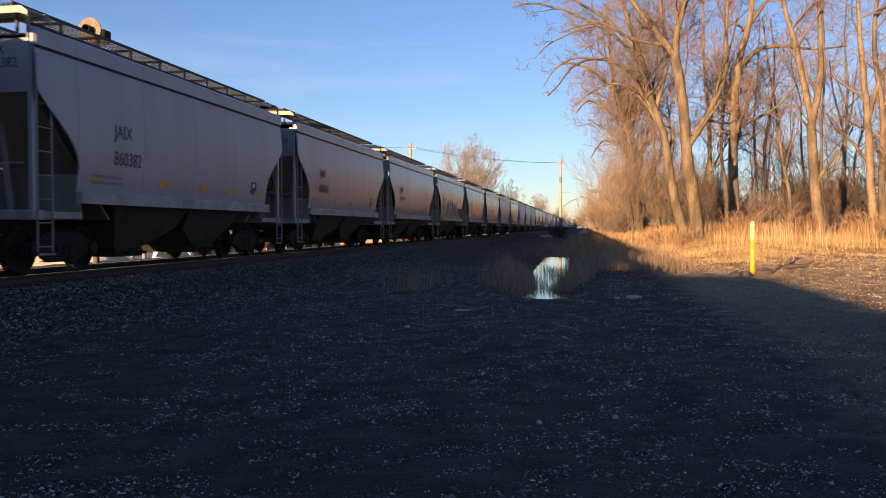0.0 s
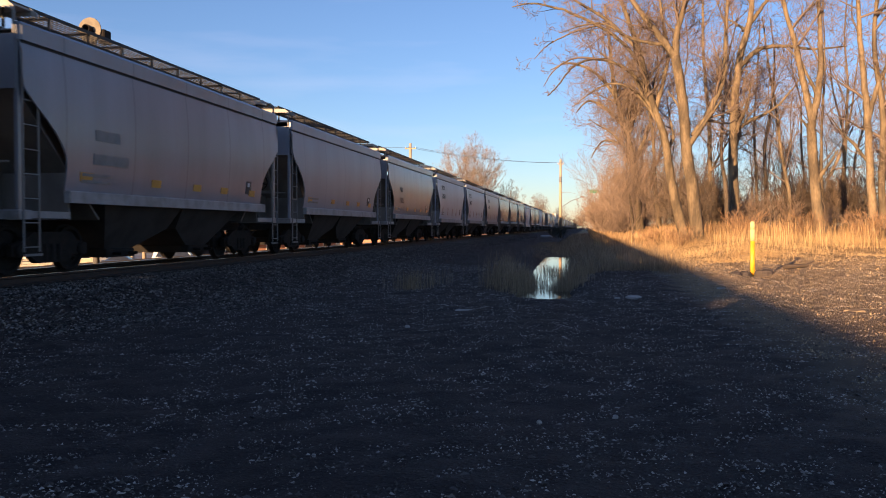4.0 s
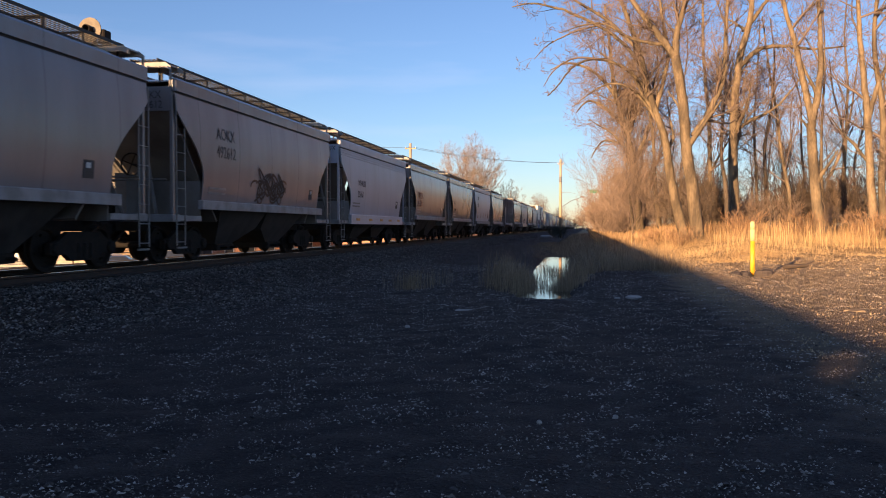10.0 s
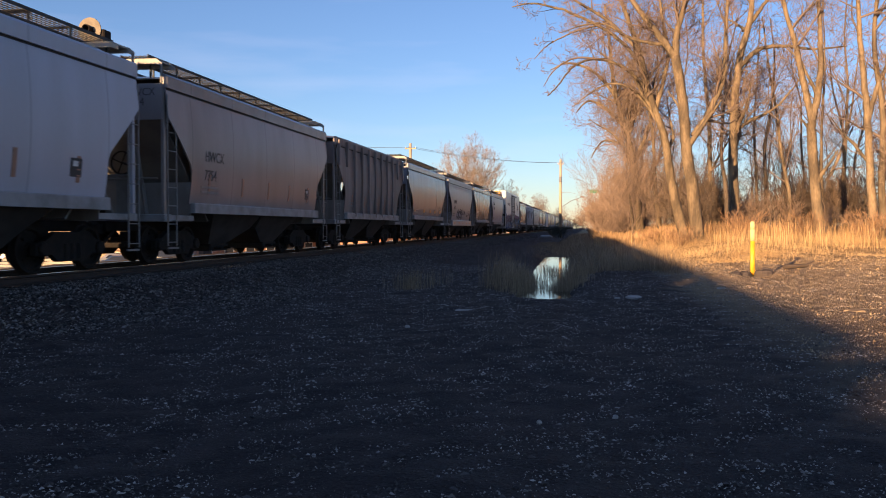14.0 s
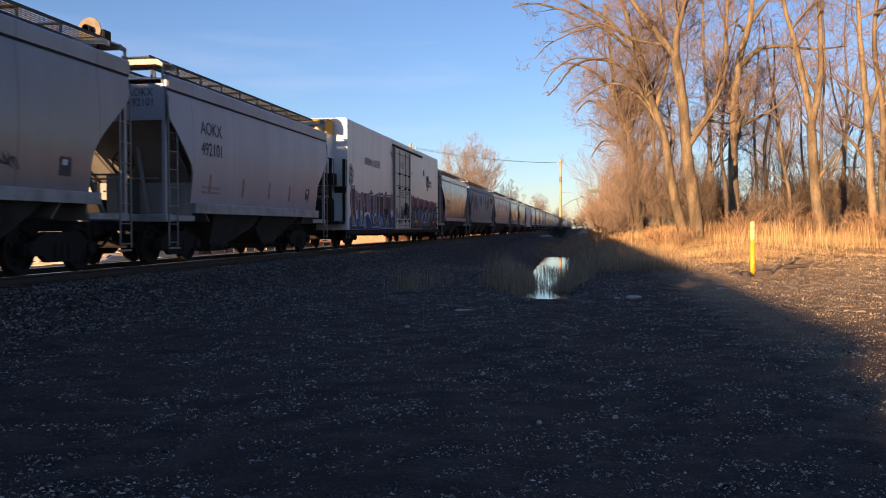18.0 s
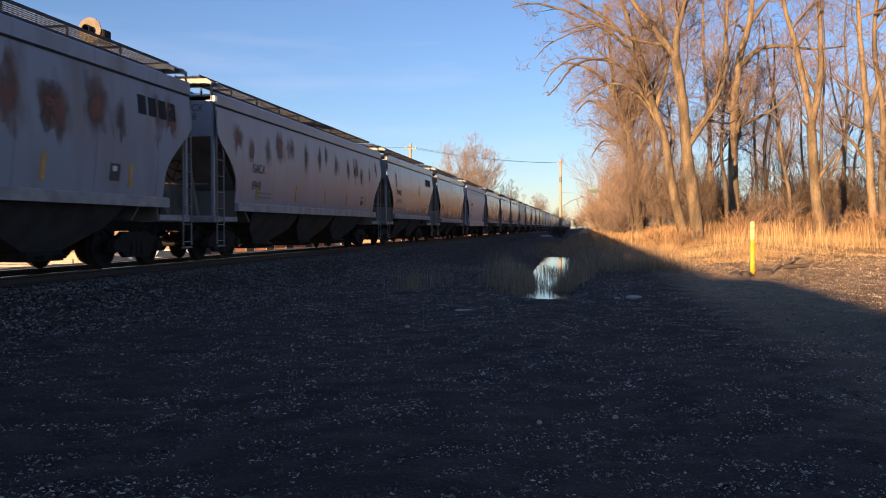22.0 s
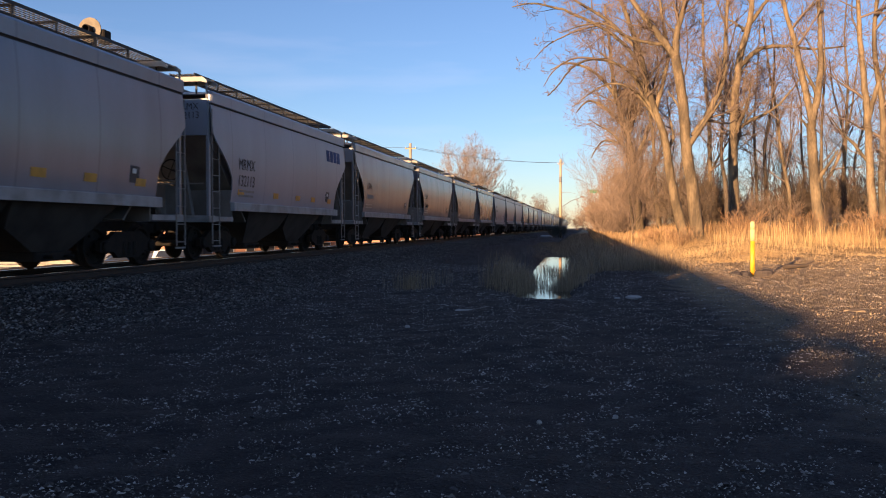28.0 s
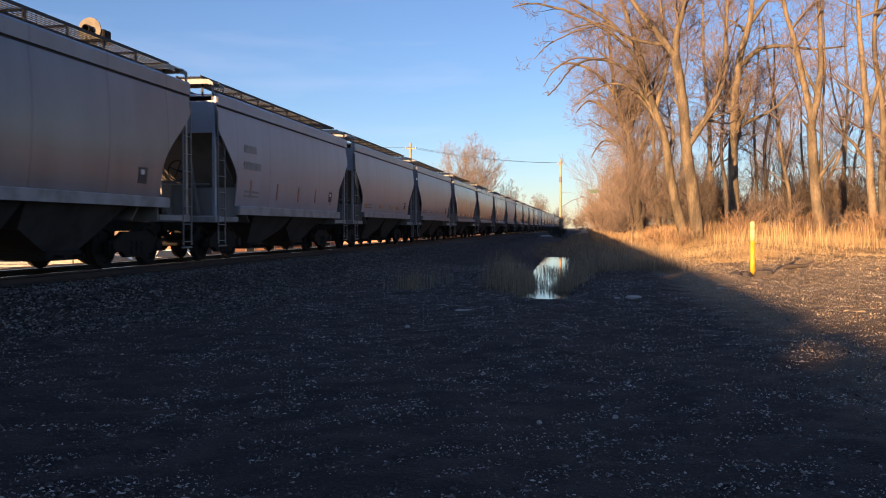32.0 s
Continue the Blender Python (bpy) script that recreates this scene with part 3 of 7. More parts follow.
M_LADDER = material("light_grey_ladder_paint", (0.15, 0.145, 0.142), 0.6, 0.0, (0.19, 0.18, 0.17), 4)
TAG_NAVY = material("navy_plate_paint", (0.03, 0.05, 0.13), 0.5)
M_COWL = material("orange_yellow_cowl_paint", (0.6, 0.3, 0.02), 0.4, 0.0, (0.5, 0.25, 0.02), 3)
M_CONSPIC = material("yellow_reflector_sheet", (0.55, 0.27, 0.04), 0.5)


def bulge(z, lo, hi, bow=0.11):
    """Half width of a car's rounded side at that height."""
    u = (z - (lo + hi) / 2) / ((hi - lo) / 2)
    return SIDE_X - bow * u * u


WHEEL = Shape()
for s in (-1, 1):
    WHEEL.lathe(False, [(0.0, s * 0.78), (0.12, s * 0.80), (0.14, s * 0.76), (0.34, s * 0.74), (0.37, s * 0.80), (0.43, s * 0.80), (0.435, s * 0.71), (0.468, s * 0.70), (0.468, s * 0.675), (0.36, s * 0.67), (0.0, s * 0.7)], 18)
WHEEL.tube((-0.76, 0, 0), (0.76, 0, 0), 0.08, n=8)
for s in (-1, 1):
    for k in range(4):
        a = k * math.pi / 2
        WHEEL.tube((s * 0.80, 0.26 * math.sin(a), 0.26 * math.cos(a)), (s * 0.745, 0.26 * math.sin(a), 0.26 * math.cos(a)), 0.03, n=6)


M_STRIPE = material("faded_red_stripe_paint", (0.3, 0.15, 0.1), 0.5)
M_LINEWHITE = material("white_panel_sheet", (0.6, 0.6, 0.6), 0.5)
M_STENCIL = material("faded_grey_stencil", (0.2, 0.2, 0.2), 0.6)


def decal(car, name, y, z, hw, hh, mat, lo, hi, off=0.008, label=""):
    """A small painted or glued rectangle that follows the bowed side."""
    s = Shape()
    rows = []
    for i in range(5):
        zz = z - hh + 2 * hh * i / 4
        x = bulge(zz, lo, hi) + off
        rows.append([(x, y - hw, zz), (x, y + hw, zz), (x - 0.03, y + hw, zz), (x - 0.03, y - hw, zz)])
    return part(name, s.loft(rows), mat, car, label)


def truck(car, y):
    """A four-wheel truck: two side frames, a bolster and two wheelsets."""
    t = part("truck", Shape().box(-0.9, 0.9, -0.16, 0.16, 0.42, 0.62).box(-0.35, 0.35, -0.25, 0.25, 0.6, 0.84), M_BLACK, car, at=pose(0, y, 0))
    line = [(-1.08, 0.36), (-0.92, 0.33), (-0.62, 0.36), (-0.42, 0.22), (0.42, 0.22), (0.62, 0.36), (0.92, 0.33), (1.08, 0.36), (1.08, 0.56),
            (0.8, 0.62), (0.5, 0.78), (-0.5, 0.78), (-0.8, 0.62), (-1.08, 0.56)]
    for s in (-1, 1):
        fr = Shape().plate(line, "x", s * 0.97 - 0.06, s * 0.97 + 0.06)
        for w in (-0.2, 0.0, 0.2):
            fr.tube((s * 1.0, w, 0.27), (s * 1.0, w, 0.56), 0.07, n=8)
        for w in (-0.89, 0.89):
            fr.lathe(False, [(0.0, s * 1.03), (0.13, s * 1.03), (0.14, s * 1.06), (0.11, s * 1.09), (0.0, s * 1.09)], 10, (0, w, 0.46))
        part("side_frame", fr, M_BLACK, t)
    for w in (-0.89, 0.89):
        part("wheelset", WHEEL_MESH, None, t, "dark steel wheels with worn rims", at=pose(0, w, 0.463))
    return t


WHEEL_MESH = WHEEL.mesh("wheelset", M_BLACK, False)


def ladder(car, x, y, z0, z1, width, along, mat, rungs):
    """Two rails and rungs; along 'y' lies on the car's flank, along 'x' on its end."""
    s = Shape()
    dx, dy = (width, 0) if along == "x" else (0, width)
    for k in (0, 1):
        s.box(x + dx * k - 0.013, x + dx * k + 0.013, y + dy * k - 0.014, y + dy * k + 0.014, z0, z1 - 0.5 * k)
    for i in range(rungs):
        z = z0 + (z1 - z0 - 0.5) * (i + 0.2) / rungs
        s.tube((x, y, z), (x + dx, y + dy, z), 0.012, n=6)
    return part("ladder", s, mat, car)


def coupler(car, y, sgn):
    s = Shape()
    s.box(-0.12, 0.12, min(y, y + sgn * 0.6), max(y, y + sgn * 0.6), 0.72, 0.94)
    s.box(-0.19, 0.19, min(y + sgn * 0.38, y + sgn * 0.62), max(y + sgn * 0.38, y + sgn * 0.62), 0.68, 0.99, 0.05)
    part("coupler", s, M_BLACK, car)
    h = Shape()
    h.tube((0.35, y, 0.78), (0.2, y + sgn * 0.3, 0.45), 0.03).tube((0.2, y + sgn * 0.3, 0.45), (0.12, y + sgn * 0.55, 0.5), 0.03)
    part("brake_hose", h, M_BLACK, car)


def brake_ring(x, y, z):
    """A hand brake wheel: an open rim, four spokes and a shaft."""
    rim = [[(x + r * math.sin(a), y + d, z + r * math.cos(a)) for a in np.linspace(0, 2 * math.pi, 18, endpoint=False)] for r, d in ((0.24, 0.0), (0.27, 0.0), (0.27, 0.03), (0.24, 0.03), (0.24, 0.0))]
    sh = Shape().loft(rim, False)
    for k in range(4):
        a = k * math.pi / 2 + 0.4
        sh.tube((x, y + 0.015, z), (x + 0.25 * math.sin(a), y + 0.015, z + 0.25 * math.cos(a)), 0.014)
    return sh.tube((x, y, z), (x, y + 0.5, z), 0.025)


def hopper(pitch, style, colour, label, boards=True):
    """A covered hopper car: bowed sides cut away at the ends, sloped end sheets, bays below, a walkway and hatches on the roof."""
    skin = PAINTS[colour]
    car = thing("covered_hopper_car", label, "railway car", group="cars of the freight train")
    half = pitch / 2 - END_GAP
    tall = style == "deep"
    z_sill, z_low, z_top = (1.0, 1.36, 4.12) if tall else (1.2, 1.42, 3.82) if style == "short" else (1.2, 1.42, 4.15) if style == "angular" else (1.3, 1.5, 4.15)
    z_cut, inset = (3.3, 1.12) if style == "angular" else (3.35, 1.35) if tall else (3.55, 1.35) if colour == "tan" else (3.2, 1.2)
    rows = 18

    def end_at(z):
        """How far the side sheet stops short of the car's end."""
        if z >= z_cut:
            return 0.05
        u = (z_cut - z) / (z_cut - z_low)
        if style == "angular":
            return 0.05 + inset * min(1.0, u / 0.55)
        return 0.05 + inset * min(1.0, math.sin(min(1.0, u / 0.75) * math.pi / 2) ** 1.3)

    zs = sorted(set([z_low + (z_top - z_low) * i / rows for i in range(rows + 1)] + [z_cut]))
    for s in (1, -1):
        sh = Shape()
        outer, inner = [], []
        for z in zs:
            e, x = half - end_at(z), bulge(z, z_low, z_top)
            ys = [-e, -e / 2, 0, e / 2, e]
            outer.append([(s * x, y, z) for y in ys])
            inner.append([(s * (x - 0.03), y, z) for y in ys])
        n = 5
        v = [p for r in outer for p in r]
        f = [(a * n + i, a * n + i + 1, (a + 1) * n + i + 1, (a + 1) * n + i) for a in range(len(zs) - 1) for i in range(n - 1)]
        sh.add(v, f)
        # the rim of the sheet
        rim_o = [r[0] for r in outer] + [r[-1] for r in reversed(outer)]
        rim_i = [r[0] for r in inner] + [r[-1] for r in reversed(inner)]
        k = len(rim_o)
        sh.add(rim_o + rim_i, [(i, (i + 1) % k, k + (i + 1) % k, k + i) for i in range(k)])
        part("side", sh, skin, car, smooth=True)
        part("side_sill", Shape().box(min(s * 1.5, s * 1.64), max(s * 1.5, s * 1.64), -half + 1.2, half - 1.2, z_sill, z_low + 0.02, 0.02), M_SILL if not tall else skin, car, "pale side sill")
        part("eave_rail", Shape().box(min(s * 1.42, s * 1.565), max(s * 1.42, s * 1.565), -half + 0.02, half - 0.02, z_top - 0.2, z_top + 0.1, 0.04), skin, car)
        edge = bulge(z_top - 0.22, z_low, z_top) + 0.006
        # near-black strip paints in the shadow line under the eave rail
        part("eave_seam", Shape().box(min(s * 1.46, s * edge), max(s * 1.46, s * edge), -half + 0.06, half - 0.06, z_top - 0.245, z_top - 0.202), M_EAVE_SHADE, car)
    if tall:
        for k in range(3):
            z = 3.62 + 0.1 * k
            x = bulge(z, z_low, z_top)
            part("side_rib", Shape().box(x - 0.02, x + 0.018, -half + 0.1, half - 0.1, z, z + 0.03, 0.008), skin, car)
    # roof, slightly domed
    arc = [(1.5 * math.cos(t), z_top + 0.09 + 0.2 * math.sin(t)) for t in np.linspace(0, math.pi, 11)]
    low_arc = [(x, z_top + 0.085 + (z - z_top - 0.085) * 0.15) for x, z in arc]
    roof = Shape().loft([[(x, y, z) for x, z in line] for y, line in ((-half + 0.5, low_arc), (-half + 1.2, arc), (half - 1.2, arc), (half - 0.5, low_arc))])
    part("roof", roof, skin, car, smooth=False)
    for e in (-1, 1):
        y = e * half
        part("end_panel", Shape().box(-1.46, 1.46, min(y, y - e * 0.04), max(y, y - e * 0.04), z_cut - 0.05, z_top - 0.1), skin, car)
        run, deep = (2.3, 1.3) if style == "angular" else (2.4, 1.4)
        a = [(-1.42, y - e * 0.02, z_cut), (1.42, y - e * 0.02, z_cut), (1.42, y - e * run, 1.0), (-1.42, y - e * run, 1.0)]
        b = [(x, yy - e * 0.04, z + 0.03) for x, yy, z in a]
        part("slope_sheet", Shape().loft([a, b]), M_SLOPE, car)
        slope_at = lambda depth: z_cut - (z_cut - 1.0) * depth / run - 0.03
        web = M_WEB if style in ("angular", "deep") else M_WEBDARK
        part("bolster_web", Shape().box(-1.46, 1.46, min(y - e * deep, y - e * (deep + 0.04)), max(y - e * deep, y - e * (deep + 0.04)), 1.0, slope_at(deep + 0.04)), web, car, "dusty plate under the end slope")
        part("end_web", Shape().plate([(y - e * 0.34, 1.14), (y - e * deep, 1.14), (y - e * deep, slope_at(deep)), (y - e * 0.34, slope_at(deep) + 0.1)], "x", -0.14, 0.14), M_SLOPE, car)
        part("brake_rigging", Shape().box(-0.85, -0.2, min(y - e * 0.25, y - e * 0.55), max(y - e * 0.25, y - e * 0.55), 1.16, 1.5, 0.05).tube((-0.5, y - e * 0.4, 1.5), (-0.5, y - e * 0.5, 2.0), 0.04), M_BLACK, car)
        # end sill, posts and platform
        part("end_platform", Shape().box(-1.5, 1.5, min(y, y - e * 0.35), max(y, y - e * 0.35), 1.0, 1.16, 0.02)
             .box(-1.5, -1.38, min(y, y - e * 1.4), max(y, y - e * 1.4), 1.02, 1.14).box(1.38, 1.5, min(y, y - e * 1.4), max(y, y - e * 1.4), 1.02, 1.14), M_SILL, car)
        for s in (-1, 1):
            part("corner_post", Shape().box(s * 1.44 - 0.04, s * 1.44 + 0.04, y - e * 0.08 - 0.05, y - e * 0.08 + 0.05, 1.14, z_top - 0.2, 0.012), skin, car)
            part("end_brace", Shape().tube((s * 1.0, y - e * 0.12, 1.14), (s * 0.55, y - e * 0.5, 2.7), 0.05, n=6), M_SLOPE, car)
            ladder(car, s * 1.56, y - e * 0.04, 0.45, z_top - 0.35 if style != "deep" else 2.9, -e * 0.4, "y", M_LADDER, 7)
            part("step", Shape().box(s * 1.56 - 0.02, s * 1.56 + 0.02, min(y - e * 0.06, y - e * 0.5), max(y - e * 0.06, y - e * 0.5), 0.38, 0.42), M_LADDER, car)
        part("grab_rail", Shape().tube((-1.35, y + e * 0.03, 1.95), (1.35, y + e * 0.03, 1.95), 0.02, n=6), M_LADDER, car)
        coupler(car, y + e * 0.12, e)
        truck(car, e * (half - 1.53))
    part("brake_wheel", brake_ring(0.5, -half - 0.04, 2.3), M_BLACK, car)
    part("centre_sill", Shape().box(-0.2, 0.2, -half - 0.2, half + 0.2, 0.78, 1.05), M_BLACK, car)
    marks = [-0.86, -0.3, 0.12, 0.45, 0.84] if style == "round" else [-0.8, -0.36, 0.05, 0.42, 0.8]
    for k, u in enumerate(marks):
        y = u * (half - 1.2)
        if style == "round" and colour != "tan":
            decal(car, "reflector", y, 1.8, 0.2, 0.08, M_CONSPIC, z_low, z_top)
        elif tall:
            part("reflector", Shape().box(1.638, 1.648, y - 0.26, y + 0.26, 1.14, 1.23), M_CONSPIC, car)
        elif style != "round":
            decal(car, "stripe_mark", y, 1.92, 0.055, 0.24, M_CONSPIC if style == "long" else M_STRIPE, z_low, z_top)
    decal(car, "data_panel", 0.62 * half, 1.95, 0.17, 0.17, M_DARKTEXT, z_low, z_top)
    decal(car, "panel_sheet", 0.62 * half - 0.03, 2.02, 0.07, 0.05, M_LINEWHITE, z_low, z_top, 0.016)
    for k in range(2):
        decal(car, "stencil_line", -0.62 * half, 1.72 + 0.12 * k, 0.5, 0.028, M_STENCIL, z_low, z_top)
    # bays under the sill
    bays, pull = (3, 1.0) if half > 7.5 else (2, 1.12)
    span = 2 * (half - 2.55)
    for i in range(bays):
        y0 = -half + 2.55 + span * i / bays
        y1 = y0 + span / bays
        ym, w = pull * (y0 + y1) / 2, 0.5
        ring = lambda x, ya, yb, z: [(-x, ya, z), (x, ya, z), (x, yb, z), (-x, yb, z)]
        # inner slopes meet in a low ridge between the bays, outer ones run down to the trucks
        low0, low1 = y0 + (0.5 if y0 < -0.1 else 0.2), y1 - (0.5 if y1 > 0.1 else 0.2)
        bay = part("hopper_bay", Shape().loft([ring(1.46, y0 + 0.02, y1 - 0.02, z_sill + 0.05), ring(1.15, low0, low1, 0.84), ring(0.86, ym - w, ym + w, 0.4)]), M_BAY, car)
        part("outlet_gate", Shape().box(-0.95, 0.95, ym - 0.55, ym + 0.55, 0.24, 0.42, 0.03).tube((-1.15, ym - 0.3, 0.32), (1.15, ym - 0.3, 0.32), 0.035).tube((-1.15, ym + 0.3, 0.32), (1.15, ym + 0.3, 0.32), 0.035), M_BLACK, bay)
        if i:
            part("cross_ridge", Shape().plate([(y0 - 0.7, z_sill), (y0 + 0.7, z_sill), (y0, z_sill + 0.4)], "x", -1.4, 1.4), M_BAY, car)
    # roof: hatches, walkway boards on stanchions
    hatches = 4 if half < 7.5 else 8
    for i in range(hatches):
        y = -half + 1.4 + (2 * half - 2.8) * (i + 0.5) / hatches
        part("roof_hatch", Shape().box(-0.36, 0.36, y - 0.62, y + 0.62, z_top + 0.2, z_top + 0.36, 0.05), skin, car)
    if not boards:
        return car
    z_w = z_top + 0.54
    for s in (1, -1):
        # open grating: thin bars both ways on brackets, a shallow edge angle along either side
        board = Shape()
        x0, x1 = (0.40, 1.06) if s > 0 else (-1.06, -0.40)
        for k in range(1, 7):
            x = x0 + (x1 - x0) * k / 7
            board.box(x - 0.007, x + 0.007, -half + 0.15, half - 0.15, z_w, z_w + 0.014)
        for k in range(int((2 * half - 0.3) / 0.13)):
            y = -half + 0.2 + k * 0.13
            board.box(x0, x1, y - 0.012, y + 0.012, z_w - 0.006, z_w + 0.008)
        part("running_board", board, M_GRATING, car)
        posts = Shape()
        for x in (x0, x1):
            posts.box(x - 0.008, x + 0.008, -half + 0.12, half - 0.12, z_w - 0.035, z_w + 0.03)
        for k in range(10):
            y = -half + 0.3 + (2 * half - 0.6) * k / 9
            posts.box(x0, x1, y - 0.022, y + 0.022, z_w - 0.05, z_w - 0.004)
            posts.box(s * 1.03 - 0.02, s * 1.03 + 0.02, y - 0.02, y + 0.02, z_top + 0.08, z_w - 0.02)
            posts.box(s * 0.43 - 0.02, s * 0.43 + 0.02, y - 0.02, y + 0.02, z_top + 0.1, z_w - 0.02)
        part("board_edge", posts, M_GRATING, car)
    for e in (-1, 1):
        y = e * (half - 0.3)
        z_c = z_w - 0.13
        across = Shape().box(-1.34, 1.34, y - 0.3, y + 0.3, z_c - 0.012, z_c + 0.02)
        lip = [(-1.34, z_c + 0.03), (1.34, z_c + 0.03), (1.46, z_c - 0.06), (1.46, z_c - 0.14), (1.30, z_c - 0.085), (-1.30, z_c - 0.085), (-1.46, z_c - 0.14), (-1.46, z_c - 0.06)]
        across.plate(lip, "y", y + e * 0.3 - 0.02, y + e * 0.3 + 0.02)
        across.plate(lip, "y", y - e * 0.3 - 0.015, y - e * 0.3 + 0.015)
        walk_over = part("cross_walk", across, M_WALK, car, "pale cross walk over the car's end")
        for sx in (-1, 1):
            part("walk_post", Shape().tube((sx * 1.44, y + e * 0.28, z_top - 0.1), (sx * 1.44, y + e * 0.28, z_c - 0.1), 0.03, n=6), M_LADDER, walk_over)
    return car


def ribbed_hopper(pitch, colour, label):
    """An older hopper with upright ribs along its flat sides."""
    car = hopper(pitch, "angular", colour, label, False)
    half = pitch / 2 - END_GAP
    for i in range(11):
        y = -half + 0.2 + (2 * half - 0.4) * i / 10
        z0 = 1.3 if 1.3 < i < 8.7 else 3.2
        for s in (-1, 1):
            part("side_rib", Shape().box(s * 1.60 - 0.06, s * 1.60 + 0.06, y - 0.06, y + 0.06, z0, 4.15, 0.01), PAINTS[colour], car)
    return car


def reefer(length):
    """A white refrigerated boxcar with a plug door and a cooling unit on its end."""
    car = thing("refrigerated_boxcar", "tall white refrigerated boxcar with painted tags and a yellow cooling unit", "railway car", group="cars of the freight train")
    white = paint("white_boxcar_paint", (0.56, 0.56, 0.56), (0.47, 0.46, 0.45), 0.35)
    half, top, low = length / 2, 5.1, 0.76
    body = Shape().loft([[(-1.6, -half, low), (1.6, -half, low), (1.6, -half, top - 0.06), (1.52, -half, top), (-1.52, -half, top), (-1.6, -half, top - 0.06)],
                         [(-1.6, half, low), (1.6, half, low), (1.6, half, top - 0.06), (1.52, half, top), (-1.52, half, top), (-1.6, half, top - 0.06)]])
    part("body", body, white, car)
    part("side_sill", Shape().box(1.56, 1.63, -half, half, 0.6, 0.78), M_BLACK, car)
    part("side_sill", Shape().box(-1.63, -1.56, -half, half, 0.6, 0.78), M_BLACK, car)
    part("centre_sill", Shape().box(-0.35, 0.35, -half - 0.5, half + 0.5, 0.62, 1.0), M_BLACK, car)
    for y in (-4.5, -2.2, 1.0, 3.6):
        part("underfloor_box", Shape().box(0.5, 1.45, y - 0.7, y + 0.7, 0.5, 0.85, 0.06), M_BLACK, car)
    # plug door with its frame, bars and rods
    y0, y1 = -2.05, 1.5
    cream = material("cream_door_paint", (0.5, 0.485, 0.44), 0.45, 0.0, (0.4, 0.38, 0.34), 1.5, 0.1, 30, 0.05, 4, stretch=(1, 1, 0.3))
    door = part("plug_door", Shape().box(1.6, 1.645, y0, y1, 0.8, 4.7, 0.01), cream, car, "cream plug door with rods and bars")
    for yy in (y0 + 0.02, y1 - 0.02):
        part("door_edge", Shape().box(1.64, 1.69, yy - 0.045, yy + 0.045, 0.8, 4.72, 0.01), cream, door)
    for yy in (-1.15, 0.2, 1.05):
        part("door_rod", Shape().tube((1.70, yy, 0.85), (1.70, yy, 4.62), 0.022), M_LADDER, door)
        part("rod_bracket", Shape().box(1.64, 1.73, yy - 0.06, yy + 0.06, 2.75, 2.85).box(1.64, 1.73, yy - 0.06, yy + 0.06, 3.45, 3.53).box(1.64, 1.73, yy - 0.06, yy + 0.06, 1.15, 1.23), M_BLACK, door)
    for z in (1.02, 1.25, 2.42, 2.95, 3.55, 4.5):
        part("door_bar", Shape().box(1.64, 1.675, y0 + 0.05, y1 - 0.05, z - 0.03, z + 0.03, 0.006), cream, door)
        # black strip under each bar paints its shadow on the door
        part("bar_shadow_gap", Shape().box(1.64, 1.65, y0 + 0.05, y1 - 0.05, z - 0.055, z - 0.031), M_BLACK, door)
    part("lock_lever", Shape().box(1.68, 1.74, 0.12, 0.3, 1.5, 2.1, 0.02).tube((1.72, 0.2, 1.9), (1.72, 0.75, 1.75), 0.025), M_BLACK, door)
    for yy, z, w, n in ((-0.35, 4.05, 0.34, 3), (-0.35, 2.7, 0.45, 3), (0.85, 2.66, 0.4, 2)):
        for k in range(n):
            part("marking_bar", Shape().box(1.645, 1.65, yy - w, yy + w * (1 - 0.2 * (k == n - 1)), z - 0.11 * k - 0.03, z - 0.11 * k + 0.03), M_STENCIL, door)
    part("door_rail", Shape().box(1.6, 1.68, y0 - 0.3, y1 + 3.3, 4.80, 4.84), M_LADDER, car)
    part("door_rail_gap", Shape().box(1.6, 1.66, y0 - 0.3, y1 + 3.3, 4.74, 4.798), M_BLACK, car)
    part("door_rail", Shape().box(1.6, 1.68, y0 - 0.3, y1 + 3.3, 0.76, 0.82), M_LADDER, car)
    part("door_stop", Shape().box(1.6, 1.7, y0 - 0.12, y0 - 0.04, 0.8, 4.75), M_LADDER, car)
    for z in (1.0, 1.35, 1.72, 2.08):
        part("grab_iron", Shape().tube((1.66, half - 0.5, z), (1.66, half - 0.06, z), 0.018).box(1.6, 1.67, half - 0.5, half - 0.44, z - 0.02, z + 0.02).box(1.6, 1.67, half - 0.12, half - 0.06, z - 0.02, z + 0.02), M_BLACK, car)
    # cooling unit on the leading end: yellow louvred top, dark radiator, white shroud towards the flank
    y = -half
    part("unit_casing", Shape().box(-1.3, 0.9, y - 0.5, y - 0.001, 2.95, 3.78, 0.04), white, car, "white cooling unit casing")
    part("shroud", Shape().loft([[(x, y - d, z) for z, d in ((2.95, 0.0), (2.95, 0.52), (4.5, 0.52), (4.5, 0.0))] for x in (0.74, 0.95)] + [[(x, y - d, z) for z, d in ((2.95, 0.0), (2.95, 0.34), (4.5, 0.34), (4.5, 0.0))] for x in (1.04,)]), white, car, "white rounded shroud of the cooling unit")
    part("radiator", Shape().plate([(-1.3, 3.78), (0.66, 3.78), (0.74, 4.42), (-1.3, 4.42)], "y", y - 0.48, y - 0.001), M_BLACK, car, "black radiator panel")
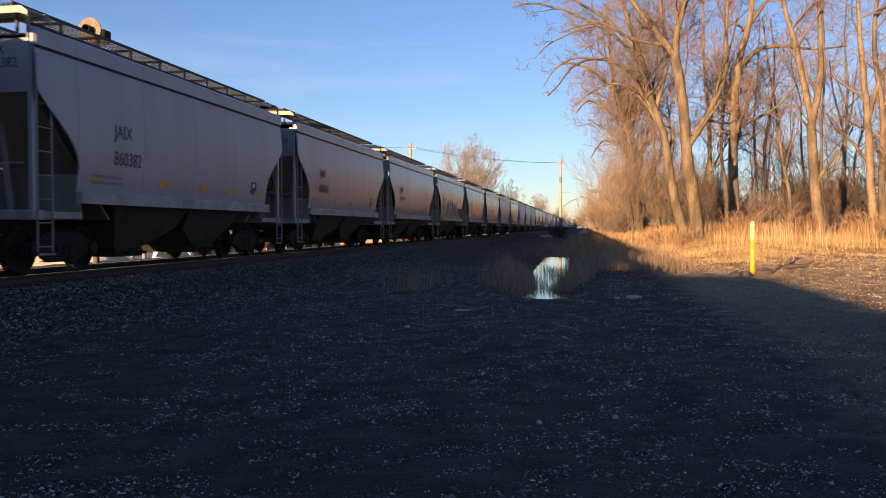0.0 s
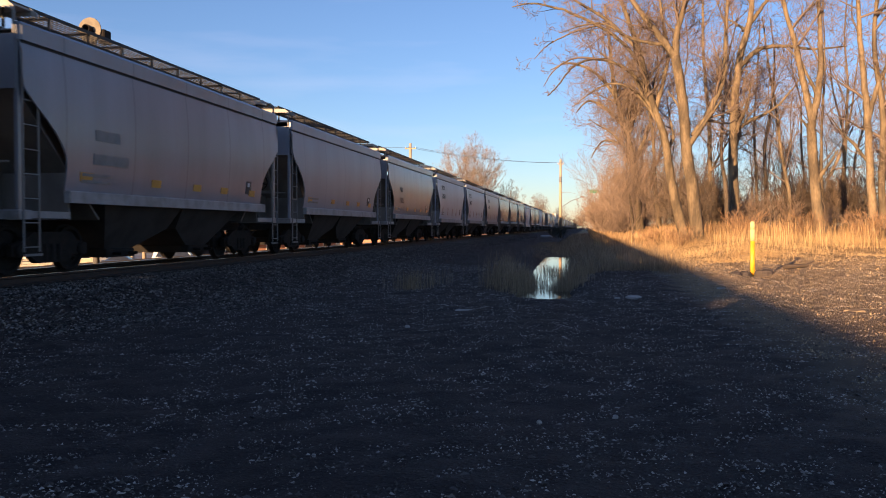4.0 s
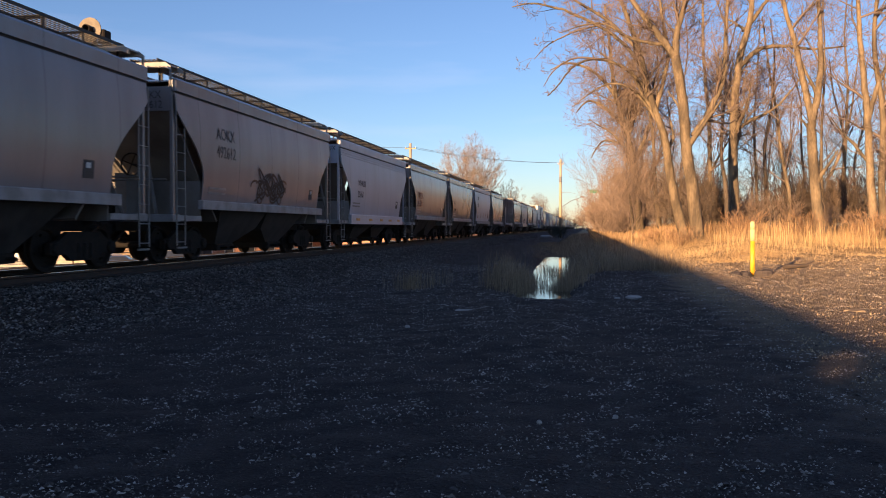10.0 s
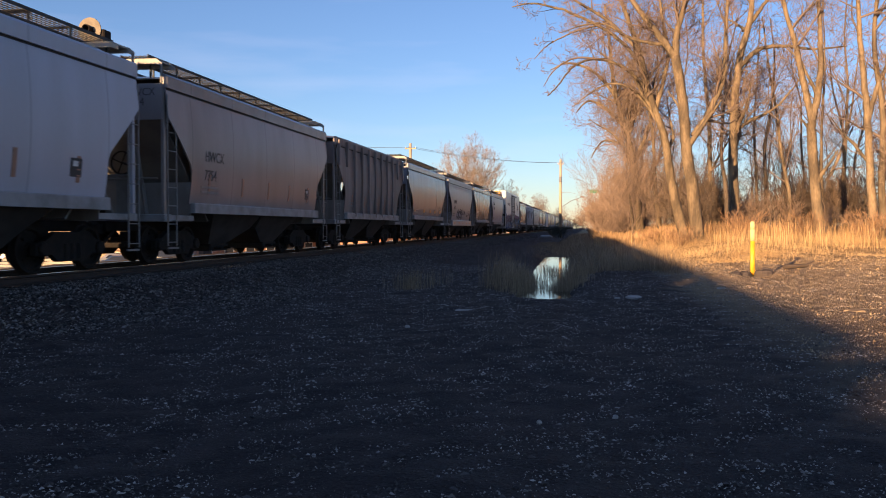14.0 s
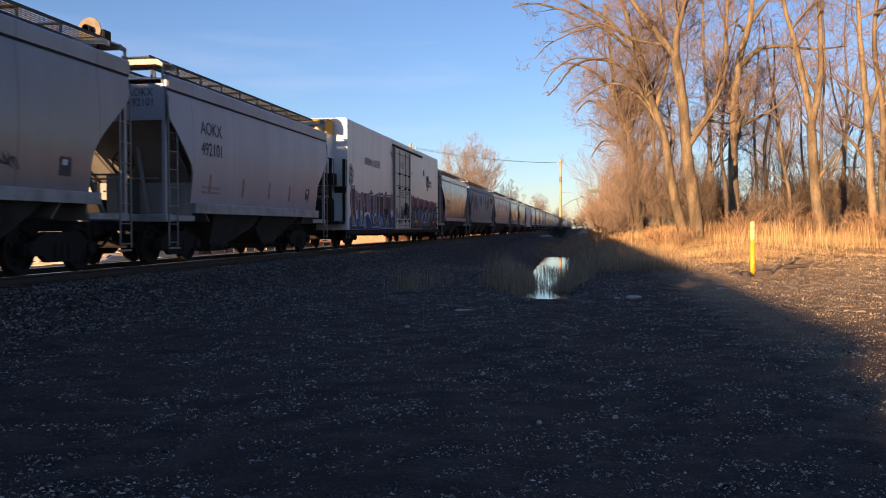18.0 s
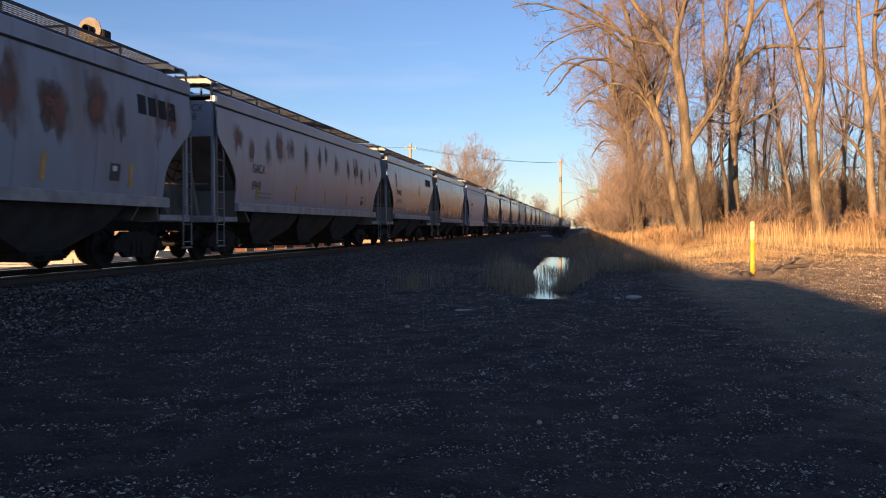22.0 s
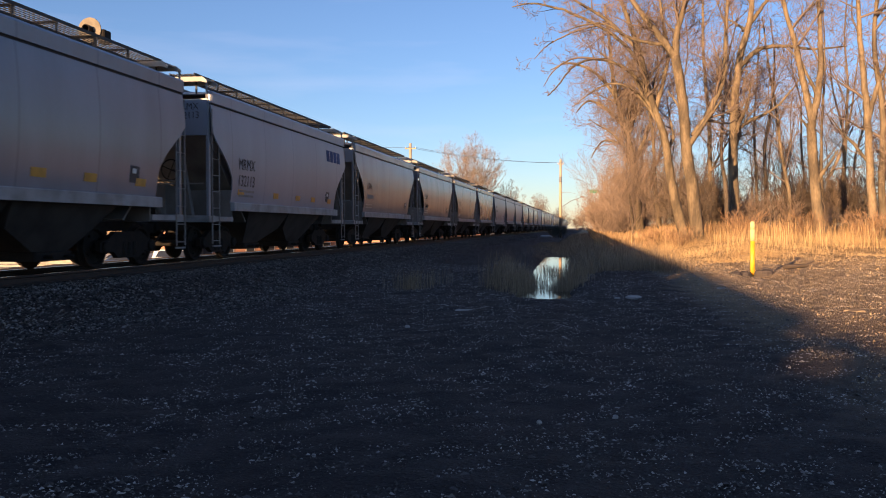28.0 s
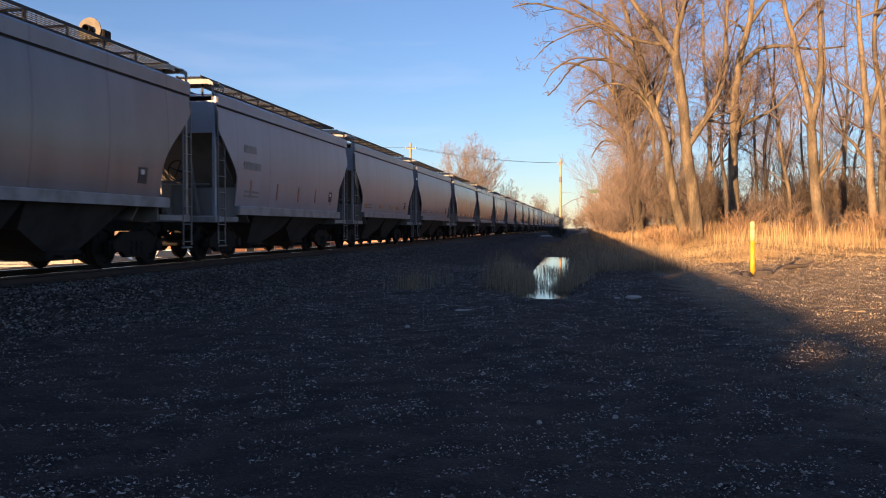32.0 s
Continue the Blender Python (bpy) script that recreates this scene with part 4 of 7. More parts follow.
    cowl = part("unit_cowl", Shape().loft([[(x, y - d, z) for z, d in ((4.42, 0.0), (4.42, 0.54), (4.9, 0.54), (5.02, 0.4), (5.02, 0.0))] for x in (-1.3, 0.94)] + [[(x, y - d, z) for z, d in ((4.42, 0.0), (4.42, 0.34), (4.86, 0.34), (4.98, 0.2), (4.98, 0.0))] for x in (1.05,)]), M_COWL, car, "yellow cooling unit cowl")
    for k in range(6):
        part("cowl_slat", Shape().box(-1.2, 0.5, y - 0.57, y - 0.53, 4.38 + k * 0.095, 4.42 + k * 0.095), M_BLACK if k else M_COWL, cowl)
    part("emblem_shape", Shape().lathe(True, [(0.0, y - 0.56), (0.1, y - 0.56), (0.1, y - 0.54), (0.0, y - 0.54)], 14, (0.78, 0, 4.86)), TAG_NAVY, cowl, "plain dark oval plate")
    part("casing_handle", Shape().box(-1.2, 0.3, y - 0.52, y - 0.498, 3.58, 3.61), M_BLACK, car)
    part("casing_seam", Shape().box(0.69, 0.715, y - 0.525, y - 0.497, 2.97, 4.4), M_BLACK, car)
    for x in (-0.15, 0.75):
        part("gauge_box", Shape().box(x - 0.12, x + 0.12, y - 0.54, y - 0.49, 3.05, 3.28, 0.01), TAG_NAVY, car)
    part("unit_rail", Shape().tube((-1.3, y - 0.62, 3.5), (1.05, y - 0.62, 3.5), 0.022).tube((1.05, y - 0.62, 3.5), (1.05, y - 0.1, 3.5), 0.022), M_BLACK, car)
    # black block stands in for the shaded recess below the casing
    part("end_hood", Shape().box(-1.3, 1.2, y - 0.45, y - 0.001, 2.5, 2.94, 0.04), M_BLACK, car)
    part("air_duct", Shape().tube((-1.2, y - 0.3, 2.28), (0.95, y - 0.3, 2.28), 0.18, n=10), M_BAY, car, "dark duct across the end", True)
    part("fuel_tank", Shape().box(-1.25, 1.1, y - 0.6, y - 0.02, 1.12, 2.0, 0.08), M_BLACK, car, "black tank on the end platform")
    for x, dy in ((1.12, 0.62), (1.5, 0.12)):
        part("end_post", Shape().box(x - 0.05, x + 0.05, y - dy - 0.05, y - dy + 0.05, 1.1, 3.5, 0.01), M_BLACK, car)
        part("post_grab", Shape().tube((x + 0.12, y - dy, 2.45), (x + 0.12, y - dy, 3.45), 0.018).tube((x, y - dy, 3.45), (x + 0.12, y - dy, 3.45), 0.018).tube((x, y - dy, 2.45), (x + 0.12, y - dy, 2.45), 0.018), M_LADDER, car)
    part("corner_brace", Shape().box(1.1, 1.57, y - 0.06, y - 0.002, 2.2, 2.45), M_BLACK, car)
    for e in (-1, 1):
        part("end_platform", Shape().box(-1.5, 1.5, min(e * half, e * (half + 0.85)), max(e * half, e * (half + 0.85)), 0.98, 1.1), M_BLACK, car)
        ladder(car, 1.55, e * (half - 0.06), 0.45, 1.6, -e * 0.45, "y", M_LADDER, 4)
        coupler(car, e * (half + 0.75), e)
        truck(car, e * (half - 2.2))
    # a dark slot, plain shield and stripes high on the flank
    part("vent_slot", Shape().box(1.6, 1.625, 5.34, 5.52, 3.77, 4.1), M_DARKTEXT, car)
    return car


# places of the couplings along the train, as the seconds at which each would pass the camera's own line
COUPLINGS = [-4.36, -3.55, -2.74, -1.93, -0.62, 0.03, 0.84, 1.654, 2.445, 3.24, 4.04, 4.83, 5.62, 6.42, 7.235, 8.035, 8.845, 9.593, 10.37, 11.15, 11.95, 12.752,
             13.543, 14.335, 15.135, 15.915, 16.70, 17.517, 18.316, 19.116, 19.94, 21.34, 22.14, 23.28, 24.42, 25.22, 26.053, 26.86, 27.68, 28.462, 29.258, 30.07,
             30.88, 31.69, 32.48, 33.28, 34.09, 34.85, 35.66]
while COUPLINGS[-1] < 54:
    COUPLINGS.append(COUPLINGS[-1] + 0.81)

HOPPER_LABELS = {
    ("round", "grey"): "grey covered hopper car with curved end cut-outs", ("round", "tan"): "tan-grey weathered covered hopper car",
    ("angular", "white"): "off-white covered hopper car with angular cut-outs", ("round", "dull"): "dull pale grey covered hopper car",
    ("long", "rust"): "long grey covered hopper car streaked with rust", ("deep", "white"): "white covered hopper car with a deep pale sill",
    ("long", "dull"): "long pale grey covered hopper car with rust marks", ("angular", "dull"): "pale grey covered hopper car with angular cut-outs"}
SPECIAL = {7.235: ("angular", "white"), 8.035: ("angular", "white"), 3.24: ("round", "tan"), 11.95: ("deep", "white"), 14.335: ("angular", "white"),
           15.135: ("angular", "tan"), 22.14: ("long", "rust"), 23.28: ("long", "dull"), 26.053: ("deep", "white"), 10.37: ("round", "tan"), 6.42: ("round", "grey"),
           8.845: ("angular", "dull"), 28.462: ("round", "grey"), 33.28: ("angular", "dull"), 19.116: ("angular", "dull"), 24.42: ("round", "grey"), 13.543: ("round", "tan"), 12.752: ("round", "tan"), 30.88: ("round", "tan"), 31.69: ("round", "tan"), 32.48: ("round", "tan"), 11.15: ("round", "tan"),
           9.593: ("round", "tan"), 17.517: ("deep", "dull"), 18.316: ("round", "tan"), 5.62: ("round", "dull"), 0.84: ("round", "dull"), 25.22: ("angular", "tan"),
           29.258: ("round", "dull"), 21.34: ("round", "tan"), 30.07: ("round", "tan")}
HOPPER_LABELS[("deep", "dull")] = "tagged pale grey covered hopper car with a deep sill"
HOPPER_LABELS[("angular", "tan")] = "tan-grey covered hopper car with angular cut-outs"
prototypes, cars = {}, []
mix_rng = random.Random(7)
for front, rear in zip(COUPLINGS, COUPLINGS[1:]):
    pitch = (rear - front) * SPEED
    y_mid = SPEED * (front + rear) / 2 - 1.56
    if front == 19.94:
        car = reefer(19.9)
        y_mid = SPEED * (20.037 + 21.276) / 2 - 1.56
    elif front == -1.93:
        # never in view: a tall car added for the shadow it casts
        car = reefer(19.2)
        tagged(car, "unseen tall white boxcar added for its shadow, ahead of the hopper cars")
    elif front == -0.62:
        # never in view: its low roof lets sun reach the right-hand ground
        car = hopper(pitch, "short", "grey", "unseen short grey hopper car, low-roofed to shape the shadow")
    elif front == 15.915:
        car = ribbed_hopper(pitch, "brown", "rusty brown ribbed hopper car")
    else:
        style, colour = SPECIAL.get(front) or ("round", mix_rng.choice(["grey", "grey", "tan", "dull"]))
        key = (style, colour)
        if key in prototypes:
            car = copy_thing(prototypes[key], Matrix())
        else:
            car = prototypes[key] = hopper(18.3 if style == "long" else 12.85, style, colour, HOPPER_LABELS[key])
    car.matrix_basis = pose(TRACK_X, y_mid, RAIL_Z)
    cars.append((front, y_mid, car))


def motions():
    """The whole train rolls past at an even speed, its wheels turning as they come near."""
    turn = math.degrees(SPEED / 0.468) / FPS
    for front, y, car in cars:
        walk(car, [(0.0, pose(TRACK_X, y, RAIL_Z)), (32.0, pose(TRACK_X, y - SPEED * 32.0, RAIL_Z))])
        t0, t1 = max(0.0, front - 2.6), min(32.0, front + 0.9)
        if t1 - t0 < 0.2:
            continue
        k0, k1 = round(t0 * FPS), round(t1 * FPS)
        for axle in [o for o in car.children_recursive if o.name.startswith("wheelset")]:
            where = axle.location.copy()
            rows = [(k / FPS, pose(*where, -turn * (k - k0))) for k in range(k0, k1 + 1)]
            if k0 > 0:
                rows = [(0.0, pose(*where))] + rows
            if k1 < 32 * FPS:
                rows.append((32.0, rows[-1][1]))
            walk(axle, rows)

# ---- stones, grass and the ditch ----
M_STONE = material("pale_gravel_stone", (0.32, 0.275, 0.235), 0.8, 0.0, (0.1, 0.085, 0.075), 3, 0.2, 40, spread=0.8, islands=True)
M_BALLAST = material("grey_ballast_stone", (0.16, 0.137, 0.118), 0.8, 0.0, (0.04, 0.034, 0.031), 3, 0.2, 40, spread=0.95, islands=True)
M_CINDER = material("black_cinder_lump", (0.046, 0.037, 0.034), 0.85, 0.0, (0.075, 0.058, 0.05), 3, 0.2, 40, spread=0.5, islands=True)
M_GOLD = material("dry_golden_grass", (0.64, 0.45, 0.22), 0.75, 0.0, (0.46, 0.29, 0.13), 0.5, 0.1, 30, spread=0.2, islands=True)
M_RUSTGRASS = material("reddish_dead_weeds", (0.46, 0.3, 0.145), 0.8, 0.0, (0.33, 0.2, 0.1), 0.5, 0.1, 30, spread=0.35, islands=True)
M_REED = material("dull_brown_reed", (0.34, 0.245, 0.155), 0.8, 0.0, (0.2, 0.145, 0.095), 0.5, 0.1, 30, spread=0.4, islands=True)



def see_through(m, share):
    """Thin dry blades let some light pass."""
    n, l = m.node_tree.nodes, m.node_tree.links
    b, t, mix = n["Principled BSDF"], n.new("ShaderNodeBsdfTranslucent"), n.new("ShaderNodeMixShader")
    l.new(b.inputs["Base Color"].links[0].from_socket, t.inputs["Color"])
    mix.inputs["Fac"].default_value = share
    l.new(b.outputs["BSDF"], mix.inputs[1])
    l.new(t.outputs["BSDF"], mix.inputs[2])
    l.new(mix.outputs["Shader"], n["Material Output"].inputs["Surface"])


for blade in (M_GOLD, M_RUSTGRASS, M_REED):
    see_through(blade, 0.18)
ROCK = np.array([(1, 0, 0.1), (0.3, 0.9, -0.1), (-0.8, 0.5, 0.1), (-0.7, -0.6, -0.1), (0.4, -0.9, 0.1), (0.15, 0.1, 0.75), (-0.1, 0, -0.6)])
ROCK_F = np.array([(0, 1, 5), (1, 2, 5), (2, 3, 5), (3, 4, 5), (4, 0, 5), (1, 0, 6), (2, 1, 6), (3, 2, 6), (4, 3, 6), (0, 4, 6)])


def rocks(name, x, y, z, size, mat, seed, flat=0.7):
    g = np.random.default_rng(seed)
    n = len(x)
    v = ROCK[None] * g.uniform(0.65, 1.35, (n, 7, 3))
    a = g.uniform(0, 6.283, n)
    c, s = np.cos(a)[:, None], np.sin(a)[:, None]
    b = g.uniform(-0.6, 0.6, n)
    cb, sb = np.cos(b)[:, None], np.sin(b)[:, None]
    vx, vy, vz = v[..., 0], v[..., 1] * g.uniform(0.55, 1, n)[:, None], v[..., 2] * flat
    vx, vz = vx * cb - vz * sb, vx * sb + vz * cb
    v = np.stack([vx * c - vy * s, vx * s + vy * c, vz], -1) * size[:, None, None] + np.stack([x, y, z], -1)[:, None]
    f = ROCK_F[None] + (np.arange(n) * 7)[:, None, None]
    return fast_mesh(name, v.reshape(-1, 3), f.reshape(-1, 3), mat)


def chips(name, x, y, z, size, mat, seed, steep=1.0):
    """Flat angular stone chips: a skewed four-sided cap each."""
    g = np.random.default_rng(seed)
    n = len(x)
    a = g.uniform(0, 6.283, n)
    long, short, high = size * g.uniform(0.8, 1.7, n), size * g.uniform(0.45, 1.0, n), size * g.uniform(0.3, 0.9, n) * steep
    c, s = np.cos(a), np.sin(a)
    P = []
    for u, w in ((1, 0.2), (-0.2, 1), (-1, -0.1), (0.3, -1)):
        px, py = u * long * g.uniform(0.7, 1.2, n), w * short * g.uniform(0.7, 1.2, n)
        P.append(np.stack([x + px * c - py * s, y + px * s + py * c, z - 0.002], -1))
    px, py = long * g.uniform(-0.4, 0.4, n), short * g.uniform(-0.4, 0.4, n)
    P.append(np.stack([x + px * c - py * s, y + px * s + py * c, z + high], -1))
    k = (np.arange(n) * 5)[:, None]
    f = np.concatenate([k + np.array([[0, 1, 4]]), k + np.array([[1, 2, 4]]), k + np.array([[2, 3, 4]]), k + np.array([[3, 0, 4]])])
    return fast_mesh(name, np.stack(P, 1).reshape(-1, 3), f, mat)


g = np.random.default_rng(11)
# ballast over the bank and between the ties, denser where the eye comes near
n = 62000
by = 2 + 110 * g.random(n) ** 1.6
apron = -6.6 + 1.3 * smooth01(8, 12, by) - 0.03 * np.clip(by - 14, 0, 40) + 0.25 * np.sin(0.9 * by)
bx = apron - (9.6 + apron) * g.random(n) ** 0.75 + g.normal(0, 0.15, n)
solid("ballast_stones", rocks("ballast_stones", bx, by, height(bx, by) + 0.012, g.uniform(0.012, 0.034, n), M_BALLAST, 1), None,
      "loose grey crushed ballast stones on the track bank", "ballast", kind="stuff")
n = 6000
by = 2 + 60 * g.random(n) ** 1.4
bx = -9.5 - 2.6 * g.random(n)
solid("ballast_stones", rocks("ballast_stones", bx, by, np.full(n, RAIL_Z - 0.24) + g.uniform(-0.03, 0.03, n), g.uniform(0.025, 0.05, n), M_BALLAST, 2), None,
      "dark ballast stones between the ties", "ballast", kind="stuff")
part("ballast_bed", Shape().plate([(-2.1, -0.5), (1.9, -0.5), (1.6, -0.245), (-1.8, -0.245)], "y", -160, 1500), M_CINDER, track)
n = 90000
dy_ = 7 + 27 * g.random(n)
dx_ = 2.2 + 14 * g.random(n) ** 1.1
M_CLOD = material("dry_tan_clod", (0.38, 0.275, 0.165), 0.9, 0.0, (0.24, 0.17, 0.1), 3, 0.2, 40, spread=0.3, islands=True)
solid("dirt_clods", chips("dirt_clods", dx_, dy_, height(dx_, dy_), 0.004 + 0.012 * g.random(n) ** 8, M_CLOD, 21, 2.2), None, "dry tan dirt clods and pebbles", "dirt", kind="stuff")
# gravel of the yard
n = 140000
gy_ = 2.2 + 30 * g.random(n) ** 1.4
gx_ = (g.random(n) - 0.5) * (3.4 + gy_ * 1.3) - 0.16 * gy_
ok = (gx_ > -7.2)
gx_, gy_ = gx_[ok], gy_[ok]
gs = 0.003 + 0.012 * g.random(len(gx_)) ** 7 + 0.00048 * gy_
solid("gravel", chips("gravel", gx_, gy_, height(gx_, gy_), gs, M_STONE, 3), None, "scattered pale gravel chips on dark cinders", "gravel", kind="stuff")
n = 14000
cy_ = 2.0 + 26 * g.random(n) ** 1.5
cx_ = (g.random(n) - 0.5) * (3.4 + cy_ * 1.3) - 0.16 * cy_
solid("cinders", rocks("cinders", cx_, cy_, height(cx_, cy_) + 0.004, 0.006 + 0.022 * g.random(n) ** 4, M_CINDER, 4, 0.6), None, "black cinder lumps over the yard", "cinders", kind="stuff")


def blades(name, x, y, tall, wide, mat, seed, lean=0.35):
    """Dry blades: each bends once on its way up."""
    g = np.random.default_rng(seed)
    n = len(x)
    a = g.uniform(0, 6.283, n)
    side = np.stack([np.cos(a), np.sin(a), np.zeros(n)], -1)
    b = g.uniform(0, 6.283, n)
    out = np.stack([np.cos(b), np.sin(b), np.zeros(n)], -1) * (g.random(n) ** 1.5 * lean * tall)[:, None]
    p = np.stack([x, y, height(x, y) - 0.02], -1)
    up = np.array([0, 0, 1.0]) * tall[:, None]
    q = p + up * 0.6 + out * 0.35
    r = p + up * g.uniform(0.85, 1.0, n)[:, None] + out
    w = (side * wide[:, None])
    v = np.stack([p - w, p + w, q - w * 0.8, q + w * 0.8, r - w * 0.15, r + w * 0.15], 1).reshape(-1, 3)
    k = (np.arange(n) * 6)[:, None]
    f = np.concatenate([k + np.array([[0, 1, 3, 2]]), k + np.array([[2, 3, 5, 4]])])
    return fast_mesh(name, v, f, mat)


def tufts(n, tx, ty, spread, seed):
    """Points gathered round tuft centres."""
    g = np.random.default_rng(seed)
    i = (len(tx) * g.random(n) ** 1.25).astype(int)
    return tx[i] + g.normal(0, 1, n) * spread, ty[i] + g.normal(0, 1, n) * spread


def field(n, x0, x1, y0, y1, seed, power=1.0):
    g = np.random.default_rng(seed)
    return x0 + (x1 - x0) * g.random(n), y0 + (y1 - y0) * g.random(n) ** power


# tall golden grass under the trees
tx, ty = field(2200, 1.5, 20, 28.5, 62, 5, 1.4)
keep = ty > 29.5 + 1.3 * np.sin(tx * 0.9) + 3.0 * np.clip(4.5 - tx, 0, 3)
tx, ty = tx[keep], ty[keep]
order = np.random.default_rng(61).permutation(len(tx))
tx, ty = tx[order], ty[order]
x, y = tufts(120000, tx, ty, 0.4, 6)
patch = 0.68 + 0.32 * np.sin(x * 2.1 + 1.3 * np.sin(y * 1.1)) * np.sin(y * 1.9 + 0.8 * np.sin(x * 1.7))
gg = np.random.default_rng(7)
tall = np.clip(patch, 0.2, 1.4) * (0.07 + 0.6 * gg.random(len(x)) ** 1.6) * (0.8 + 0.35 * np.sin(x * 0.8) * np.sin(y * 0.5 + 1)) * (0.45 + 0.55 * smooth01(30, 37, y))
solid("golden_grass", blades("golden_grass", x, y, tall, gg.uniform(0.002, 0.0055, len(x)), M_GOLD, 8, 3.0), None, "tall dry golden grass in the sun", "grass", kind="stuff")
tx, ty = field(120, 5.5, 15.5, 33.5, 41, 51)
x, y = tufts(420, tx, ty, 0.25, 52)
solid("golden_reeds", blades("golden_reeds", x, y, gg.uniform(0.5, 1.3, len(x)), gg.uniform(0.005, 0.009, len(x)), M_GOLD, 53, 0.3), None, "taller straw reeds along the wood's edge", "reeds", kind="stuff")
x, y = field(26000, 0.5, 12, 50, 190, 9, 1.5)
solid("rust_grass", blades("rust_grass", x, y, gg.uniform(0.4, 1.1, len(x)), 0.012 + 0.0004 * (y - 40), M_RUSTGRASS, 10), None, "rust-coloured weeds along the line", "grass", kind="stuff")
x, y = field(5000, 1.5, 20, 40, 72, 31, 1.2)
solid("rust_weeds", blades("rust_weeds", x, y, gg.uniform(0.3, 1.1, len(x)), gg.uniform(0.004, 0.010, len(x)), M_RUSTGRASS, 32, 1.2), None, "reddish dead weeds between the trunks", "weeds", kind="stuff")
x, y = field(9000, 2.5, 17, 22, 32, 33, 0.6)
solid("straw_litter", blades("straw_litter", x, y, gg.uniform(0.02, 0.09, len(x)), gg.uniform(0.004, 0.008, len(x)), M_GOLD, 34, 2.5), None, "flattened straw on packed dirt", "straw", kind="stuff")
# grass of the ditch and the shaded bank beyond it
tx, ty = field(620, -3.8, 2.6, 24, 80, 12, 1.3)
side = tx > np.where(ty < 40, -0.55, -1.9 - 0.05 * (ty - 24)) + 0.3 * np.sin(7.3 * tx + 3.1 * ty)
tx, ty = tx[side], ty[side]
keep = np.abs(tx + 0.95 + 0.02 * (ty - 18)) > 0.6 - 0.3 * (ty > 42)
x, y = tufts(26000, tx[keep], ty[keep], 0.35, 13)
wet = (np.abs(x + 0.95 + 0.02 * (y - 18)) < 0.36) & (y < 41)
x, y = x[~wet], y[~wet]
solid("ditch_grass", blades("ditch_grass", x, y, (0.06 + 0.7 * gg.random(len(x)) ** 1.8) * (0.3 + 0.7 * smooth01(-2.3, -0.2, x + 0.3 * np.sin(1.3 * y))), gg.uniform(0.003, 0.008, len(x)), M_REED, 14, 1.4), None, "dull brown dead grass along the ditch", "grass", kind="stuff")
x, y = field(8000, -2.2, 1.4, 52, 140, 41, 1.3)
solid("ditch_grass", blades("ditch_grass", x, y, gg.uniform(0.15, 0.6, len(x)), gg.uniform(0.005, 0.012, len(x)), M_REED, 42, 1.4), None, "dull brown dead grass further along the ditch", "grass", kind="stuff")
x, y = tufts(800, np.array([-2.0, -1.7, -2.05, -1.8, -2.15, -1.6]), np.array([18.6, 19.4, 20.6, 22.0, 23.4, 21.0]), 0.2, 15)
solid("reed_clump", blades("reed_clump", x, y, gg.uniform(0.25, 0.95, len(x)), gg.uniform(0.002, 0.005, len(x)), M_REED, 16, 0.45), None, "clump of brown reeds beside the puddle", "reeds", kind="stuff")
x, y = tufts(220, np.array([-3.9, -4.2, -3.6]), np.array([18.6, 19.6, 20.4]), 0.25, 17)
solid("reed_clump", blades("reed_clump", x, y, gg.uniform(0.25, 0.6, len(x)), gg.uniform(0.003, 0.006, len(x)), M_REED, 18, 0.3), None, "thin dark reeds in the hollow by the track", "reeds", kind="stuff")
x, y = tufts(3000, np.array([-0.62, -0.55, -1.35, -0.75, -1.0, -0.3, -1.2, -1.55, -1.7, -0.25, -1.4]), np.array([20.6, 21.8, 23.0, 24.0, 27.5, 22.2, 31.0, 22.0, 25.0, 26.0, 20.3]), 0.22, 19)
solid("water_reeds", blades("water_reeds", x, y, gg.uniform(0.15, 0.5, len(x)), gg.uniform(0.003, 0.006, len(x)), M_REED, 20, 0.2), None, "reeds standing in the puddle", "reeds", kind="stuff")
pool = Shape()
pool.add([(-2.6, 17.5, -0.26), (0.6, 17.5, -0.26), (0.2, 44.0, -0.26), (-3.0, 44.0, -0.26)], [(0, 1, 2, 3)])
solid("water", pool, M_WATER, "still puddle in the ditch mirroring the sky", "water", kind="structure")

# ---- small things on the yard ----
M_FOAM = material("dirty_white_scrap", (0.4, 0.37, 0.33), 0.8, 0.0, (0.22, 0.2, 0.18), 8, 0.2, 50)
M_WOOD = material("weathered_dark_wood", (0.10, 0.07, 0.05), 0.85, 0.0, (0.06, 0.045, 0.035), 4, 0.3, 40, 0.5, 30)


def lump(name, label, category, x, y, sx, sy, sz, mat, seed):
    """A flat irregular slab or stone lying on the ground."""
    g = np.random.default_rng(seed)
    rings = []
    for z, k in ((-0.3, 1.0), (0.35, 1.05), (0.8, 0.85), (1.0, 0.5)):
        rings.append([(sx * k * math.cos(a) * g.uniform(0.75, 1.1), sy * k * math.sin(a) * g.uniform(0.75, 1.1), z * sz * g.uniform(0.85, 1.1)) for a in np.linspace(0, 2 * math.pi, 9, endpoint=False)])
    return solid(name, Shape().loft(rings), mat, label, category, m=pose(x, y, float(height(x, y)), 0, 0, g.uniform(0, 90)))


lump("slab", "pale broken concrete slab lying on cinders", "rubble", 0.88, 16.0, 0.24, 0.15, 0.045, M_FOAM, 1)
lump("slab", "small pale stone beside the slab", "rubble", 0.58, 15.9, 0.08, 0.05, 0.03, M_FOAM, 2)
